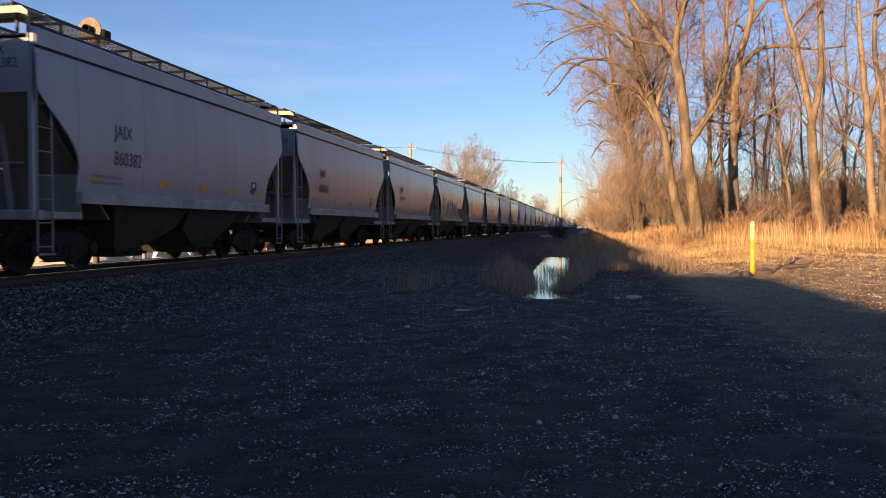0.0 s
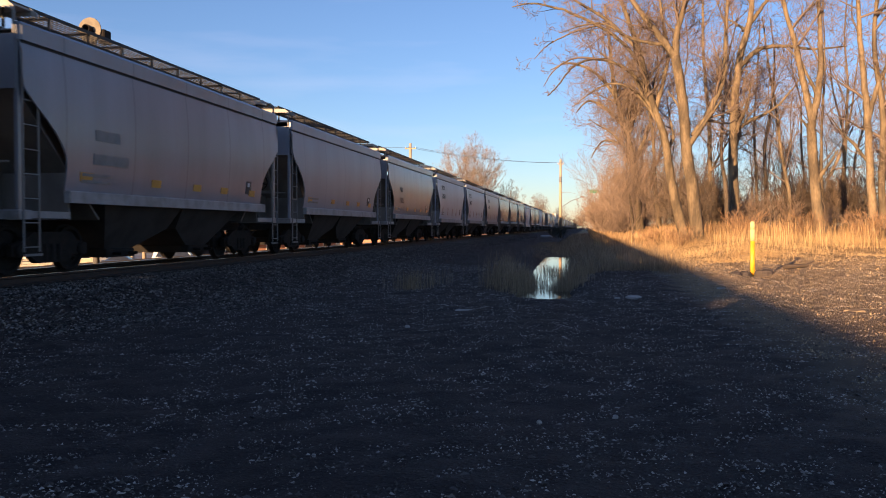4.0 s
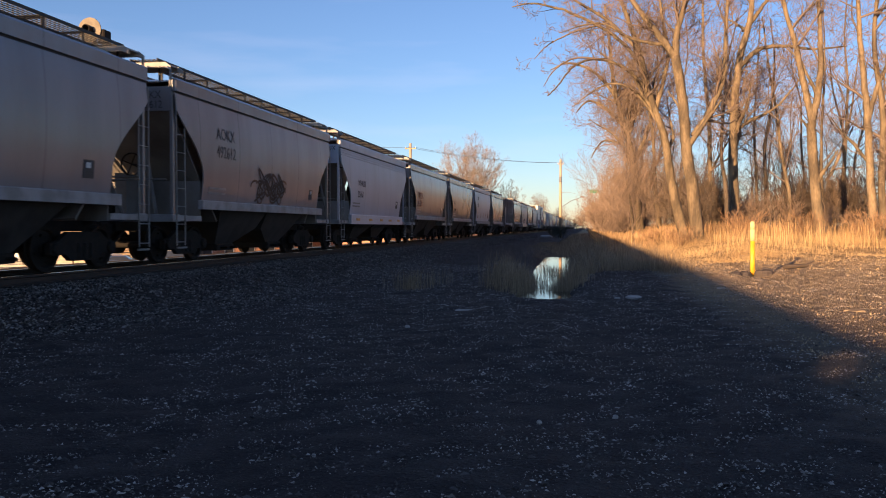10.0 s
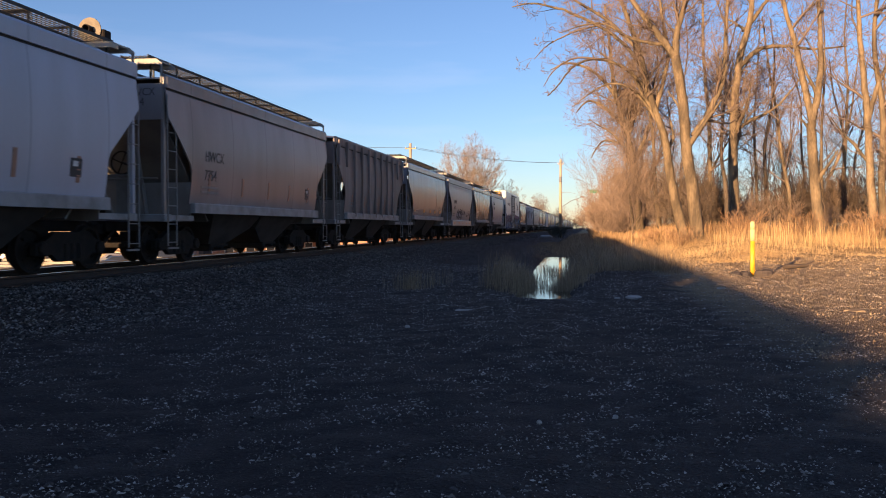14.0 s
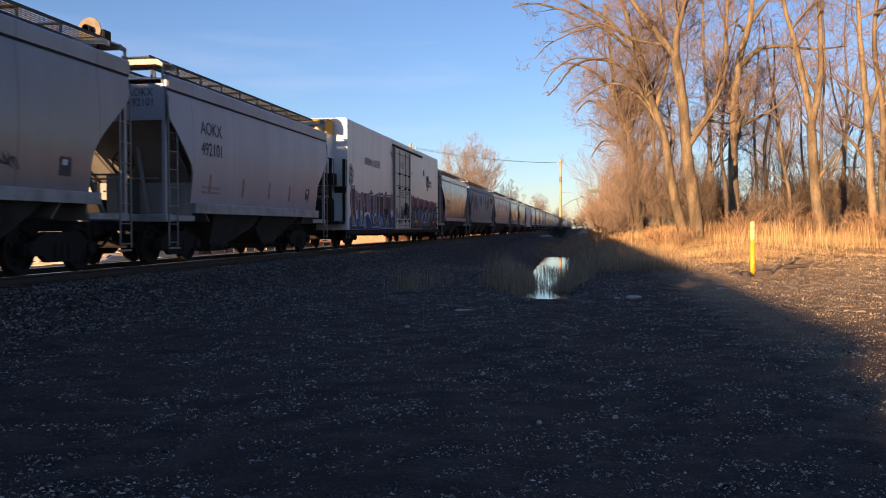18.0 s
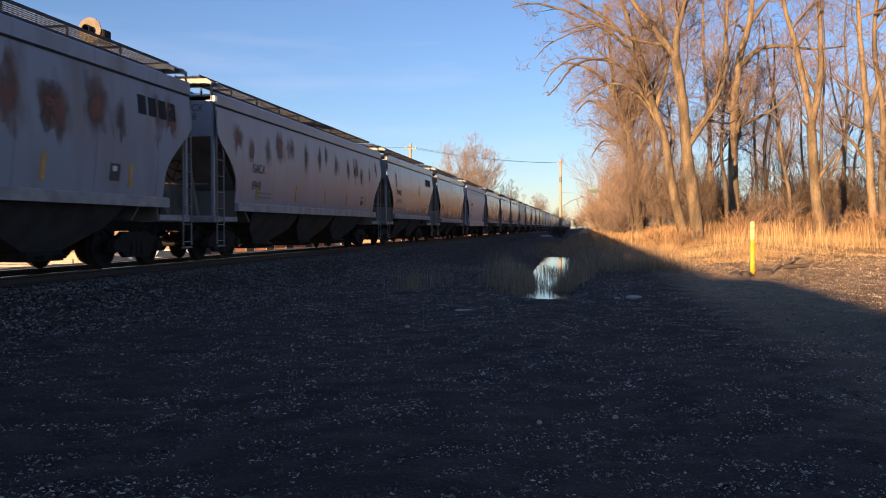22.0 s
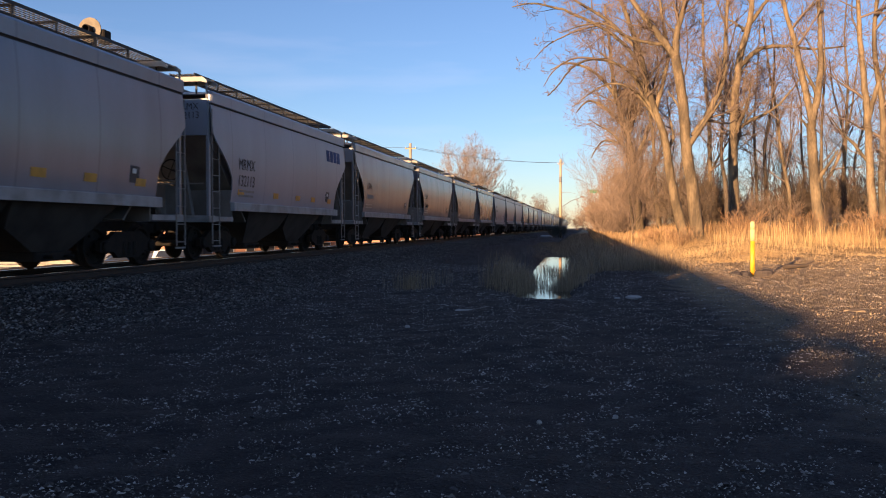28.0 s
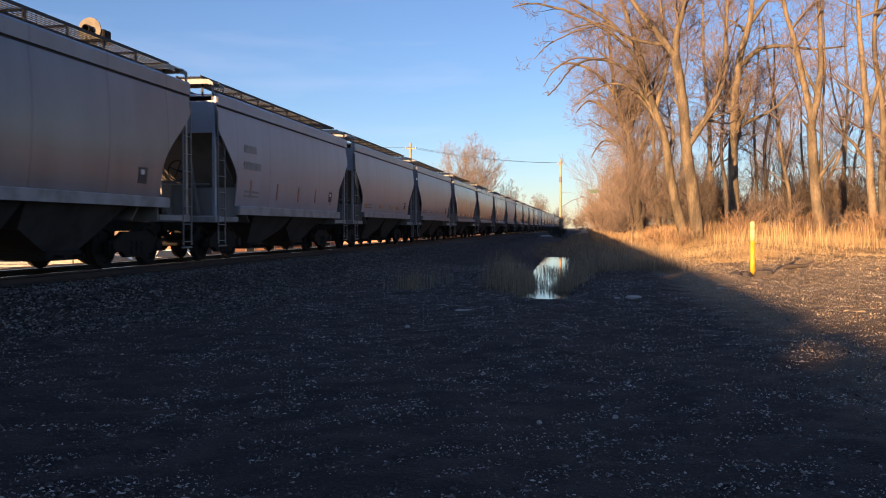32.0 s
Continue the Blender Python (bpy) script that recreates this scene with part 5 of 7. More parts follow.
lump("scrap", "thin pale scrap of board on the ground", "scrap", -1.88, 12.8, 0.16, 0.05, 0.02, M_FOAM, 3)
lump("stone", "round white stone on dark cinders", "stone", -2.34, 10.81, 0.035, 0.03, 0.03, M_FOAM, 4)
lump("stone", "pale stone on dark gravel", "stone", 0.2, 5.76, 0.03, 0.02, 0.025, M_FOAM, 5)
lump("stone", "small grey stone on dark gravel", "stone", -0.3, 5.49, 0.02, 0.018, 0.02, M_FOAM, 6)
lump("slab", "tan flat rock in the sun", "rock", 4.15, 13.9, 0.24, 0.16, 0.05, M_CLOD, 7)
lump("slab", "pale tan board lying at the shadow edge", "board", 2.72, 22.6, 0.5, 0.22, 0.06, M_CLOD, 8)
lump("scrap", "small white scrap by the shadow's edge", "scrap", 2.8, 18.2, 0.12, 0.06, 0.03, M_FOAM, 9)
lump("scrap", "white scrap in the weeds beside the ditch", "scrap", 2.0, 28.0, 0.2, 0.1, 0.06, M_FOAM, 10)
for k, (x, y, r) in enumerate(((4.0, 22.3, 0.22), (4.45, 22.2, 0.2), (4.62, 22.7, 0.16), (3.75, 22.0, 0.18))):
    lump("dirt_clod", "dark clod of dug soil at the marker post", "soil", x, y, r * 1.2, r * 0.8, 0.16, M_CINDER, 30 + k)
log = Shape().tube((-0.45, 0, 0.06), (0.3, 0.1, 0.1), 0.07, 0.05, 8).tube((0.2, 0.08, 0.1), (0.5, 0.2, 0.22), 0.04, 0.02, 6)
solid("log", log, M_WOOD, "dark piece of driftwood on dry dirt", "log", m=pose(6.05, 25.3, float(height(6.05, 25.3)), 0, 0, 10))

post = thing("marker_post", "yellow plastic utility marker post with a white label", "marker post", pose(4.25, 22.56, float(height(4.25, 22.56)), 0, -0.6, 9.74))
M_CREAM = material("sun_bleached_cream_plastic", (0.72, 0.6, 0.3), 0.5, 0.0, (0.6, 0.46, 0.2), 6, 0.15, 50)
ring = lambda z, r: [(0.85 * r * math.cos(a), 0.6 * r * math.sin(a), z) for a in np.linspace(0, 2 * math.pi, 14, endpoint=False)]
part("shaft", Shape().loft([ring(-0.1, 0.075), ring(0.9, 0.072)]), M_YELLOW, post, "yellow lower shaft", True)
part("label", Shape().loft([ring(0.9, 0.076), ring(1.2, 0.076)]), M_CREAM, post, "weathered white label band", True)
part("cap", Shape().loft([ring(1.2, 0.074), ring(1.37, 0.07), ring(1.41, 0.05)]), M_CREAM, post, "pale yellow cap", True)

# ---- poles, wires and the signal past the track ----
M_POLE = material("sunlit_pole_wood", (0.48, 0.37, 0.26), 0.85, 0.0, (0.36, 0.27, 0.19), 3, 0.25, 20, 0.4, 20, stretch=(3, 3, 0.3))
M_WIRE = material("dark_cable", (0.09, 0.09, 0.10), 0.6)
M_GREEN = material("green_sign_sheet", (0.02, 0.16, 0.09), 0.4)
M_TARGET = material("cream_signal_plate", (0.19, 0.16, 0.118), 0.7, 0.0, (0.14, 0.115, 0.085), 6, 0.1, 40)


def utility_pole(x, y, top, label, lamp=False):
    z = float(height(x, y))
    p = thing("utility_pole", label, "utility pole", pose(x, y, z))
    h = top - z
    reach = 0.45 if lamp else 0.75
    part("pole", Shape().tube((0, 0, -0.2), (0, 0, h), 0.24, 0.17, 10), M_POLE, p, smooth=True)
    part("crossarm", Shape().box(-reach, reach, -0.08, 0.08, h - 0.75, h - 0.6), M_POLE, p)
    for dx in (-0.9 * reach, 0.9 * reach):
        part("insulator", Shape().lathe(True, [(0.0, 0), (0.06, 0), (0.06, 0.12), (0.0, 0.14)], 8, (dx, 0, h - 0.5)), M_WHITE, p)
    part("transformer", Shape().tube((0.0, -0.35, h - 3.4), (0.0, -0.35, h - 2.6), 0.2, n=12), M_LADDER, p) if lamp else None
    if lamp:
        arm = part("lamp_arm", Shape().tube((0.1, 0, h - 7.2), (1.6, -0.2, h - 6.2), 0.05).tube((1.6, -0.2, h - 6.2), (3.1, -0.3, h - 5.7), 0.05), M_LADDER, p)
        part("lamp_head", Shape().box(2.9, 3.6, -0.45, -0.15, h - 5.75, h - 5.55, 0.05), M_LADDER, arm)
    return p


utility_pole(-3.8, 126.4, 11.5, "tall sunlit wooden utility pole with a street lamp arm", True)
utility_pole(-22.9, 108.0, 12.4, "wooden utility pole with one crossarm behind the train")
utility_pole(-52.0, 92.0, 13.0, "wooden utility pole with one crossarm past the track")


def wire(a, b, sag):
    s = Shape()
    a, b = Vector(a), Vector(b)
    pts = [a.lerp(b, t / 10) - Vector((0, 0, sag * 4 * (t / 10) * (1 - t / 10))) for t in range(11)]
    s.loft([[p + Vector((0, dy, dz)) for dy, dz in ((0.018, 0), (0, 0.018), (-0.018, 0), (0, -0.018))] for p in pts])
    return solid("overhead_wire", s, M_WIRE, "thin dark overhead wire between poles", "wire", "wires between the poles")


for dx, dz in ((-0.4, 0.0), (0.4, 0.0)):
    wire((-22.9 + dx, 108, 11.9 + dz), (-3.8 + dx, 126.4, 11.0 + dz), 0.5)
    wire((-52 + dx, 92, 12.5 + dz), (-22.9 + dx, 108, 11.9 + dz), 0.6)

mast = thing("railway_signal", "railway signal mast with a round cream target plate", "signal", pose(-13.6, 21.35, float(height(-13.6, 21.35))))
mh = 6.78 - float(height(-13.6, 21.35))
part("mast", Shape().tube((0, 0.12, -0.2), (0, 0.12, mh + 0.1), 0.09, 0.08, 10), M_LADDER, mast, smooth=True)
ringp = lambda r, yy: [(r * math.sin(a), yy, mh + r * math.cos(a)) for a in np.linspace(0, 2 * math.pi, 28, endpoint=False)]
part("target_plate", Shape().loft([ringp(0.12, -0.09), ringp(0.345, -0.09), ringp(0.345, -0.06), ringp(0.12, -0.06), ringp(0.12, -0.09)], False), M_TARGET, mast, "round cream target plate")
part("lamp_case", Shape().box(0.22, 0.42, -0.05, 0.32, mh - 0.35, mh + 0.02, 0.03), M_BLACK, mast, "black lamp case")
part("lens_hood", Shape().lathe(True, [(0.11, -0.05), (0.12, -0.28), (0.10, -0.28), (0.09, -0.05)], 14, (0, 0, mh)), M_BLACK, mast)
part("lens_arm", Shape().box(-0.02, 0.16, -0.13, -0.09, mh - 0.08, mh - 0.03), M_BLACK, mast)

sign = thing("road_sign", "small green road sign on a steel post", "sign", pose(1.4, 131.0, float(height(1.4, 131.0))))
part("post", Shape().tube((0, 0, -0.2), (0, 0, 7.2), 0.07, n=8), M_LADDER, sign)
part("panel", Shape().box(-0.9, 0.5, -0.09, -0.06, 6.6, 7.15, 0.02), M_GREEN, sign, "green sign panel")

# ---- woods behind the front row, brush, far trees ----
M_TWIG_FAR = material("sunlit_far_twigs", (0.25, 0.178, 0.13), 0.85, 0.0, (0.17, 0.12, 0.09), 1, 0.2, 20, spread=0.2)
M_TWIG_PALE = material("pale_sunlit_twigs", (0.25, 0.19, 0.145), 0.85, 0.0, (0.18, 0.135, 0.105), 1, 0.2, 20, spread=0.2)
M_BRUSH = material("brown_brush_stems", (0.13, 0.09, 0.06), 0.85, 0.0, (0.08, 0.06, 0.045), 1, 0.2, 20, spread=0.25)
tree_rng = random.Random(3)


def wild_tree(seed, tall, r, top=3, dense=1.0, spread=0.9, twig=None, thick=1.4):
    wood = Wood(seed)
    gr = wood.rng
    wander = np.cumsum(gr.normal(0, 0.28, (6, 2)), axis=0)
    ctrl = [(wander[i][0] if i else 0, wander[i][1] if i else 0, tall * i / 5) for i in range(6)]
    wood.along(ctrl, r, r * 0.2, top, spread, 0.3, dense, 0, 0.3)
    return wood


stock = [(tree_of(wild_tree(100 + k, tree_rng.uniform(13, 18), tree_rng.uniform(0.11, 0.2), 3, 0.82), "bare_tree", "slim bare woodland tree among the others",
                  pose(9 + 3.1 * k, 56 + 4 * k, float(height(9 + 3.1 * k, 56 + 4 * k))), "woodland trees", M_BARK_DARK, M_TWIG_FAR, 1.3)) for k in range(5)]
for k in range(28):
    y = tree_rng.uniform(56, 150)
    x = tree_rng.uniform(3.5 + 0.02 * (y - 56), 6 + (y - 20) * 0.36)
    s = tree_rng.uniform(0.75, 1.15)
    t = copy_thing(stock[k % 5], pose(x, y, float(height(x, y)) - 0.1, 0, 0, tree_rng.uniform(0, 360)) @ Matrix.Diagonal((s, s, s, 1)))


row_rng = random.Random(9)
for k in range(16):
    y = 66 + 9.5 * k
    x = 2.2 + 0.012 * (y - 66) + row_rng.uniform(0, 3.2)
    s = row_rng.uniform(0.72, 0.95)
    copy_thing(stock[k % 5], pose(x, y, float(height(x, y)) - 0.1, 0, 0, row_rng.uniform(0, 360)) @ Matrix.Diagonal((s, s, s, 1)))


def shrub(seed, tall, stems, twig, name="shrub", label="dense leafless shrub of thin stems", m=None, dense=1.0):
    wood = Wood(seed)
    for k in range(stems):
        a = wood.rng.uniform(0, 6.283)
        p = np.array([math.cos(a), math.sin(a), 0]) * wood.rng.uniform(0, 0.5)
        wood.grow(p, np.array([math.cos(a) * 0.45, math.sin(a) * 0.45, 1.0]), tall * wood.rng.uniform(0.7, 1.0), 0.022, 1, 3, 0.8, 0.3, dense)
    t = thing(name, label, "shrub", m, "leafless shrubs")
    tagged(part("stem_mass", wood.tube_mesh("stem_mass", wood.tubes, 3, twig), None, t), kind="stuff")
    tagged(part("twig_mass", wood.twig_mesh("twig_mass", twig, 1.5), None, t), kind="stuff")
    return t


saplings = [shrub(230 + k, 7.0, 6, (M_TWIG_FAR, M_BRUSH)[k], "sapling_clump", ("reddish leafless sapling clump behind the front trees", "dark leafless sapling clump between the trunks")[k],
                   pose(*((2.6, 63.0), (15.0, 66.0))[k], float(height(*((2.6, 63.0), (15.0, 66.0))[k]))), 0.75) for k in range(2)]
for k, (x, y, s) in enumerate(((3.4, 70.0, 1.0), (4.6, 76.0, 1.1), (5.6, 64.5, 0.85), (3.8, 82.0, 1.05), (2.9, 92.0, 1.0),
                               (9.4, 69.0, 0.95), (18.2, 70.0, 1.0), (24.0, 78.0, 1.0))):
    copy_thing(saplings[k > 4], pose(x, y, float(height(x, y)) - 0.05, 0, 0, 77 * k) @ Matrix.Diagonal((s, s, s, 1)))
bushes = [shrub(200 + k, tree_rng.uniform(2.6, 4.0), 12, (M_BRUSH, M_TWIG_FAR)[k % 2], m=pose(8 + 3 * k, 60, float(height(8 + 3 * k, 60)))) for k in range(4)]
for k in range(40):
    y = tree_rng.uniform(50, 110)
    x = tree_rng.uniform(5.5, 8 + (y - 30) * 0.42)
    s = tree_rng.uniform(0.5, 0.95)
    copy_thing(bushes[k % 4], pose(x, y, float(height(x, y)) - 0.05, 0, 0, tree_rng.uniform(0, 360)) @ Matrix.Diagonal((s, s, s, 1)))
thick_rng = random.Random(21)
M_RUSTTWIG = material("rust_orange_weed_stems", (0.36, 0.22, 0.12), 0.85, 0.0, (0.26, 0.15, 0.08), 1, 0.2, 20, spread=0.2)
for k, (x, y, s) in enumerate(((13.4, 37.5, 1.0), (14.6, 38.2, 1.15), (12.3, 39.5, 0.9), (10.0, 41.0, 0.85), (7.3, 41.5, 0.9), (4.4, 41.5, 0.7), (3.6, 46.0, 0.8))):
    if k == 0:
        rusty = shrub(260, 1.5, 22, M_RUSTTWIG, "shrub", "low rust-coloured bush in the golden grass", pose(x, y, float(height(x, y)) - 0.03), 1.1)
    else:
        copy_thing(rusty, pose(x, y, float(height(x, y)) - 0.03, 0, 0, 61 * k) @ Matrix.Diagonal((s, s, s, 1)))
for k in range(13):
    y = thick_rng.uniform(55, 74)
    x = thick_rng.uniform(6.5, 7 + (y - 30) * 0.45)
    s = thick_rng.uniform(0.8, 1.25)
    copy_thing(bushes[(0, 2)[k % 2]], pose(x, y, float(height(x, y)) - 0.05, 0, 0, thick_rng.uniform(0, 360)) @ Matrix.Diagonal((s, s, s, 1)))
for k in range(20):
    y = thick_rng.uniform(72, 125)
    x = thick_rng.uniform(0.9, 6.0) + (y - 72) * 0.01
    s = thick_rng.uniform(0.7, 1.3)
    copy_thing(bushes[(1, 3)[k % 2]], pose(x, y, float(height(x, y)) - 0.05, 0, 0, thick_rng.uniform(0, 360)) @ Matrix.Diagonal((s, s, s, 1)))
for k in range(40):
    y = tree_rng.uniform(105, 260)
    x = tree_rng.uniform(2.0, 7.5) + (y - 105) * 0.01
    s = tree_rng.uniform(1.0, 1.9)
    copy_thing(bushes[(1, 3)[k % 2]], pose(x, y, float(height(x, y)) - 0.05, 0, 0, tree_rng.uniform(0, 360)) @ Matrix.Diagonal((s, s, s, 1)))


def fan_tree(seed, tall, reach, dense=1.0):
    """A tree whose limbs spread from a short trunk into a rounded crown."""
    wood = Wood(seed)
    gr = wood.rng
    wood.along([(0, 0, 0), (0.1, 0, tall * 0.12), (0, 0.1, tall * 0.25)], 0.32, 0.24, 3, 0.9, 0.3, 0.1, 0, 0.8)
    for k in range(34):
        a = k * 2.4 + gr.uniform(-0.4, 0.4)
        out = reach * math.sqrt((k + 0.5) / 34) * gr.uniform(0.85, 1.0)
        up = tall * (0.36 + 0.56 * math.sqrt(max(0.0, 1.0 - (out / reach) ** 2)))
        c, s_ = math.cos(a) * out, math.sin(a) * out
        z0 = tall * gr.uniform(0.12, 0.25)
        wood.along([(0, 0, z0), (c * 0.3, s_ * 0.3, z0 + (up - z0) * 0.3), (c * 0.68, s_ * 0.68, z0 + (up - z0) * 0.66), (c, s_, up)], 0.08, 0.02, 3, 0.75, 0.3, dense, 0, 0.3)
    return wood


for k, (x, y, tall, reach) in enumerate(((-20.5, 149.0, 17.6, 8.0), (-14.3, 156.0, 9.5, 3.6), (-16.5, 300.0, 13.0, 5.0), (-9.5, 310.0, 9.0, 4.0))):
    tree_of(fan_tree(300 + k, tall, reach, 0.9), "bare_tree", "broad bare tree with a rounded crown past the railway line", pose(x, y, float(height(x, y))), "trees past the line", M_TWIG_PALE, M_TWIG_PALE, 1.8 if y < 200 else 2.5)
for k in range(30):
    y = tree_rng.uniform(300, 620)
    x = tree_rng.uniform(-60, 60)
    if -13.5 < x < -7.5:
        continue
    s = tree_rng.uniform(1.6, 2.8)
    copy_thing(bushes[k % 4], pose(x, y, float(height(x, y)) - 0.05, 0, 0, tree_rng.uniform(0, 360)) @ Matrix.Diagonal((s, s, s, 1)))
M_EVERGREEN = material("dark_evergreen_needles", (0.03, 0.035, 0.025), 0.8, 0.0, (0.02, 0.022, 0.018), 2)
for x, y, s in ((-4.2, 123.0, 0.55), (-3.7, 124.5, 0.45), (-4.8, 121.5, 0.35)):
    b = shrub(int(400 + y), 3.4 * s, 16, M_EVERGREEN, "shrub", "dark dense bush at the foot of the pole", pose(x, y, float(height(x, y))), 1.2)
lump("slab", "pale heap of gravel near the far crossing", "gravel", -5.6, 118.0, 1.6, 1.0, 0.35, M_LADDER, 61)

# ---- past the track: lot, buildings, parked cars ----
for k, (x, y, tall) in enumerate(((-72.5, 103.5, 3.4), (-69.6, 102.0, 2.8), (-75.5, 108.0, 3.8))):
    shrub(430 + k, tall, 18, M_BRUSH if k != 1 else M_EVERGREEN, "shrub", "dense bush beside the low house past the lot", pose(x, y, float(height(x, y))), 0.9)
M_LOT = material("pale_worn_concrete", (0.33, 0.3, 0.25), 0.85, 0.0, (0.24, 0.215, 0.18), 0.6, 0.1, 12)
M_LINE = material("yellowed_line_paint", (0.7, 0.62, 0.4), 0.7, 0.0, (0.6, 0.52, 0.32), 3)
M_TANROOF = material("tan_shingle_roof", (0.48, 0.33, 0.19), 0.85, 0.0, (0.38, 0.25, 0.14), 2, 0.2, 10)
M_TANWALL = material("cream_siding", (0.55, 0.45, 0.32), 0.8, 0.0, (0.45, 0.36, 0.25), 2, 0.1, 20)
M_BOARD = material("weathered_pale_boards", (0.4, 0.36, 0.3), 0.85, 0.0, (0.26, 0.23, 0.19), 3, 0.2, 20, stretch=(0.3, 3, 3))
M_BRICK = material("orange_brick_wall", (0.45, 0.22, 0.13), 0.85, 0.0, (0.34, 0.16, 0.1), 4, 0.2, 12)
M_PANE = material("dark_window_pane", (0.03, 0.035, 0.045), 0.08)
M_TYRE = material("black_tyre_rubber", (0.02, 0.02, 0.02), 0.8)
M_CARWHITE = material("white_car_paint", (0.75, 0.75, 0.74), 0.25, 0.0, (0.7, 0.7, 0.69), 2, coat=0.5)
M_CARBLUE = material("dark_blue_car_paint", (0.03, 0.055, 0.13), 0.22, 0.0, (0.035, 0.06, 0.12), 2, coat=0.5)
LOW = float(height(-60.0, 90.0))
lot = Shape().add([(-96, 52, LOW + 0.02), (-47, 52, LOW + 0.02), (-36, 135, LOW + 0.02), (-96, 135, LOW + 0.02)], [(0, 1, 2, 3)])
lot_ob = solid("pavement", lot, M_LOT, "pale sunlit concrete parking lot", "pavement", kind="structure")
for k in range(6):
    part("lot_line", Shape().box(-92, -52 + k, 62 + k * 6.0, 62.25 + k * 6.0, LOW + 0.02, LOW + 0.035), M_LINE, lot_ob)
for k, y in enumerate((66.0, 82.0)):
    part("kerb", Shape().box(-92, -54 + 3 * k, y, y + 0.4, LOW + 0.0, LOW + 0.17, 0.03), M_LOT, lot_ob)


def house(name, label, x, y, w, d, eave, ridge, wall, roof, turn=0.0, gable=True):
    """A low building: walls, a pitched or flat roof, windows with frames, a door."""
    h = thing(name, label, "building", pose(x, y, LOW, 0, 0, turn))
    part("wall", Shape().box(-w / 2, w / 2, -d / 2, d / 2, -0.1, eave), wall, h)
    if gable:
        part("roof", Shape().plate([(-d / 2 - 0.5, eave), (d / 2 + 0.5, eave), (0, ridge)], "x", -w / 2 - 0.4, w / 2 + 0.4), roof, h)
    else:
        part("roof", Shape().box(-w / 2 - 0.1, w / 2 + 0.1, -d / 2 - 0.1, d / 2 + 0.1, eave, eave + 0.3), roof, h)
        part("awning", Shape().plate([(-d / 2 - 1.6, eave - 1.2), (-d / 2 - 0.02, eave - 0.3), (-d / 2 - 0.02, eave - 0.5), (-d / 2 - 1.6, eave - 1.3)], "x", -w / 2 + 1, w / 2 - 1), roof, h)
    n = int(w / 3.2)
    for k in range(n):
        xx = -w / 2 + w * (k + 0.5) / n
        win = part("window", Shape().box(xx - 0.75, xx + 0.75, -d / 2 - 0.06, -d / 2 - 0.003, 0.6, min(2.2, eave - 0.15)), M_WHITE, h, "white window frame")
        part("pane", Shape().box(xx - 0.65, xx + 0.65, -d / 2 - 0.075, -d / 2 - 0.05, 0.7, min(2.1, eave - 0.25)), M_PANE, win)
    part("door", Shape().box(-w / 2 + 0.4, -w / 2 + 1.4, -d / 2 - 0.07, -d / 2 - 0.004, 0, min(2.1, eave - 0.1)), M_WOOD, h)
    return h


house("low_house", "low tan-roofed building in sunlight past the lot", -63.6, 98.5, 11, 8, 1.6, 4.5, M_TANWALL, M_TANROOF, 27)
house("brick_building", "long low orange brick building behind the train", -52, 124, 24, 12, 3.6, 4.0, M_BRICK, M_BRICK, 52, False)
house("brick_building", "orange brick store behind the train", -34, 165, 30, 12, 4.2, 4.6, M_BRICK, M_BRICK, 60, False)
house("shed", "small pale shed by the lot", -88.5, 118, 3.4, 3.0, 2.1, 2.7, M_TANWALL, M_TANROOF, 30)


fence = thing("board_fence", "low pale fence of four weathered boards along the lot", "fence", pose(-52.3, 78.4, LOW, 0, 0, 190.5))
for k in range(9):
    part("post", Shape().box(2.6 * k - 0.06, 2.6 * k + 0.06, -0.06, 0.06, -0.1, 1.3, 0.015), M_WOOD if k == 0 else M_BOARD, fence)
for k in range(4):
    part("board", Shape().box(0.0, 20.9, 0.062, 0.1, 0.22 + 0.29 * k, 0.40 + 0.29 * k, 0.01), M_BOARD, fence)
porch = thing("porch", "low cream porch with stepped roof boards and posts", "porch", pose(-57.6, 93.2, LOW, 0, 0, 27))
for k in range(3):
    part("porch_roof", Shape().box(-1.6 - 0.25 * k, 3.2 - 0.4 * (2 - k), -1.4 - 0.3 * k, 1.2, 1.95 - 0.34 * k, 2.09 - 0.34 * k, 0.02), M_TANROOF, porch)
for x in (-1.7, 0.2, 2.9):
    part("post", Shape().box(x - 0.09, x + 0.09, -1.5, -1.32, -0.05, 1.27), M_TANWALL, porch)


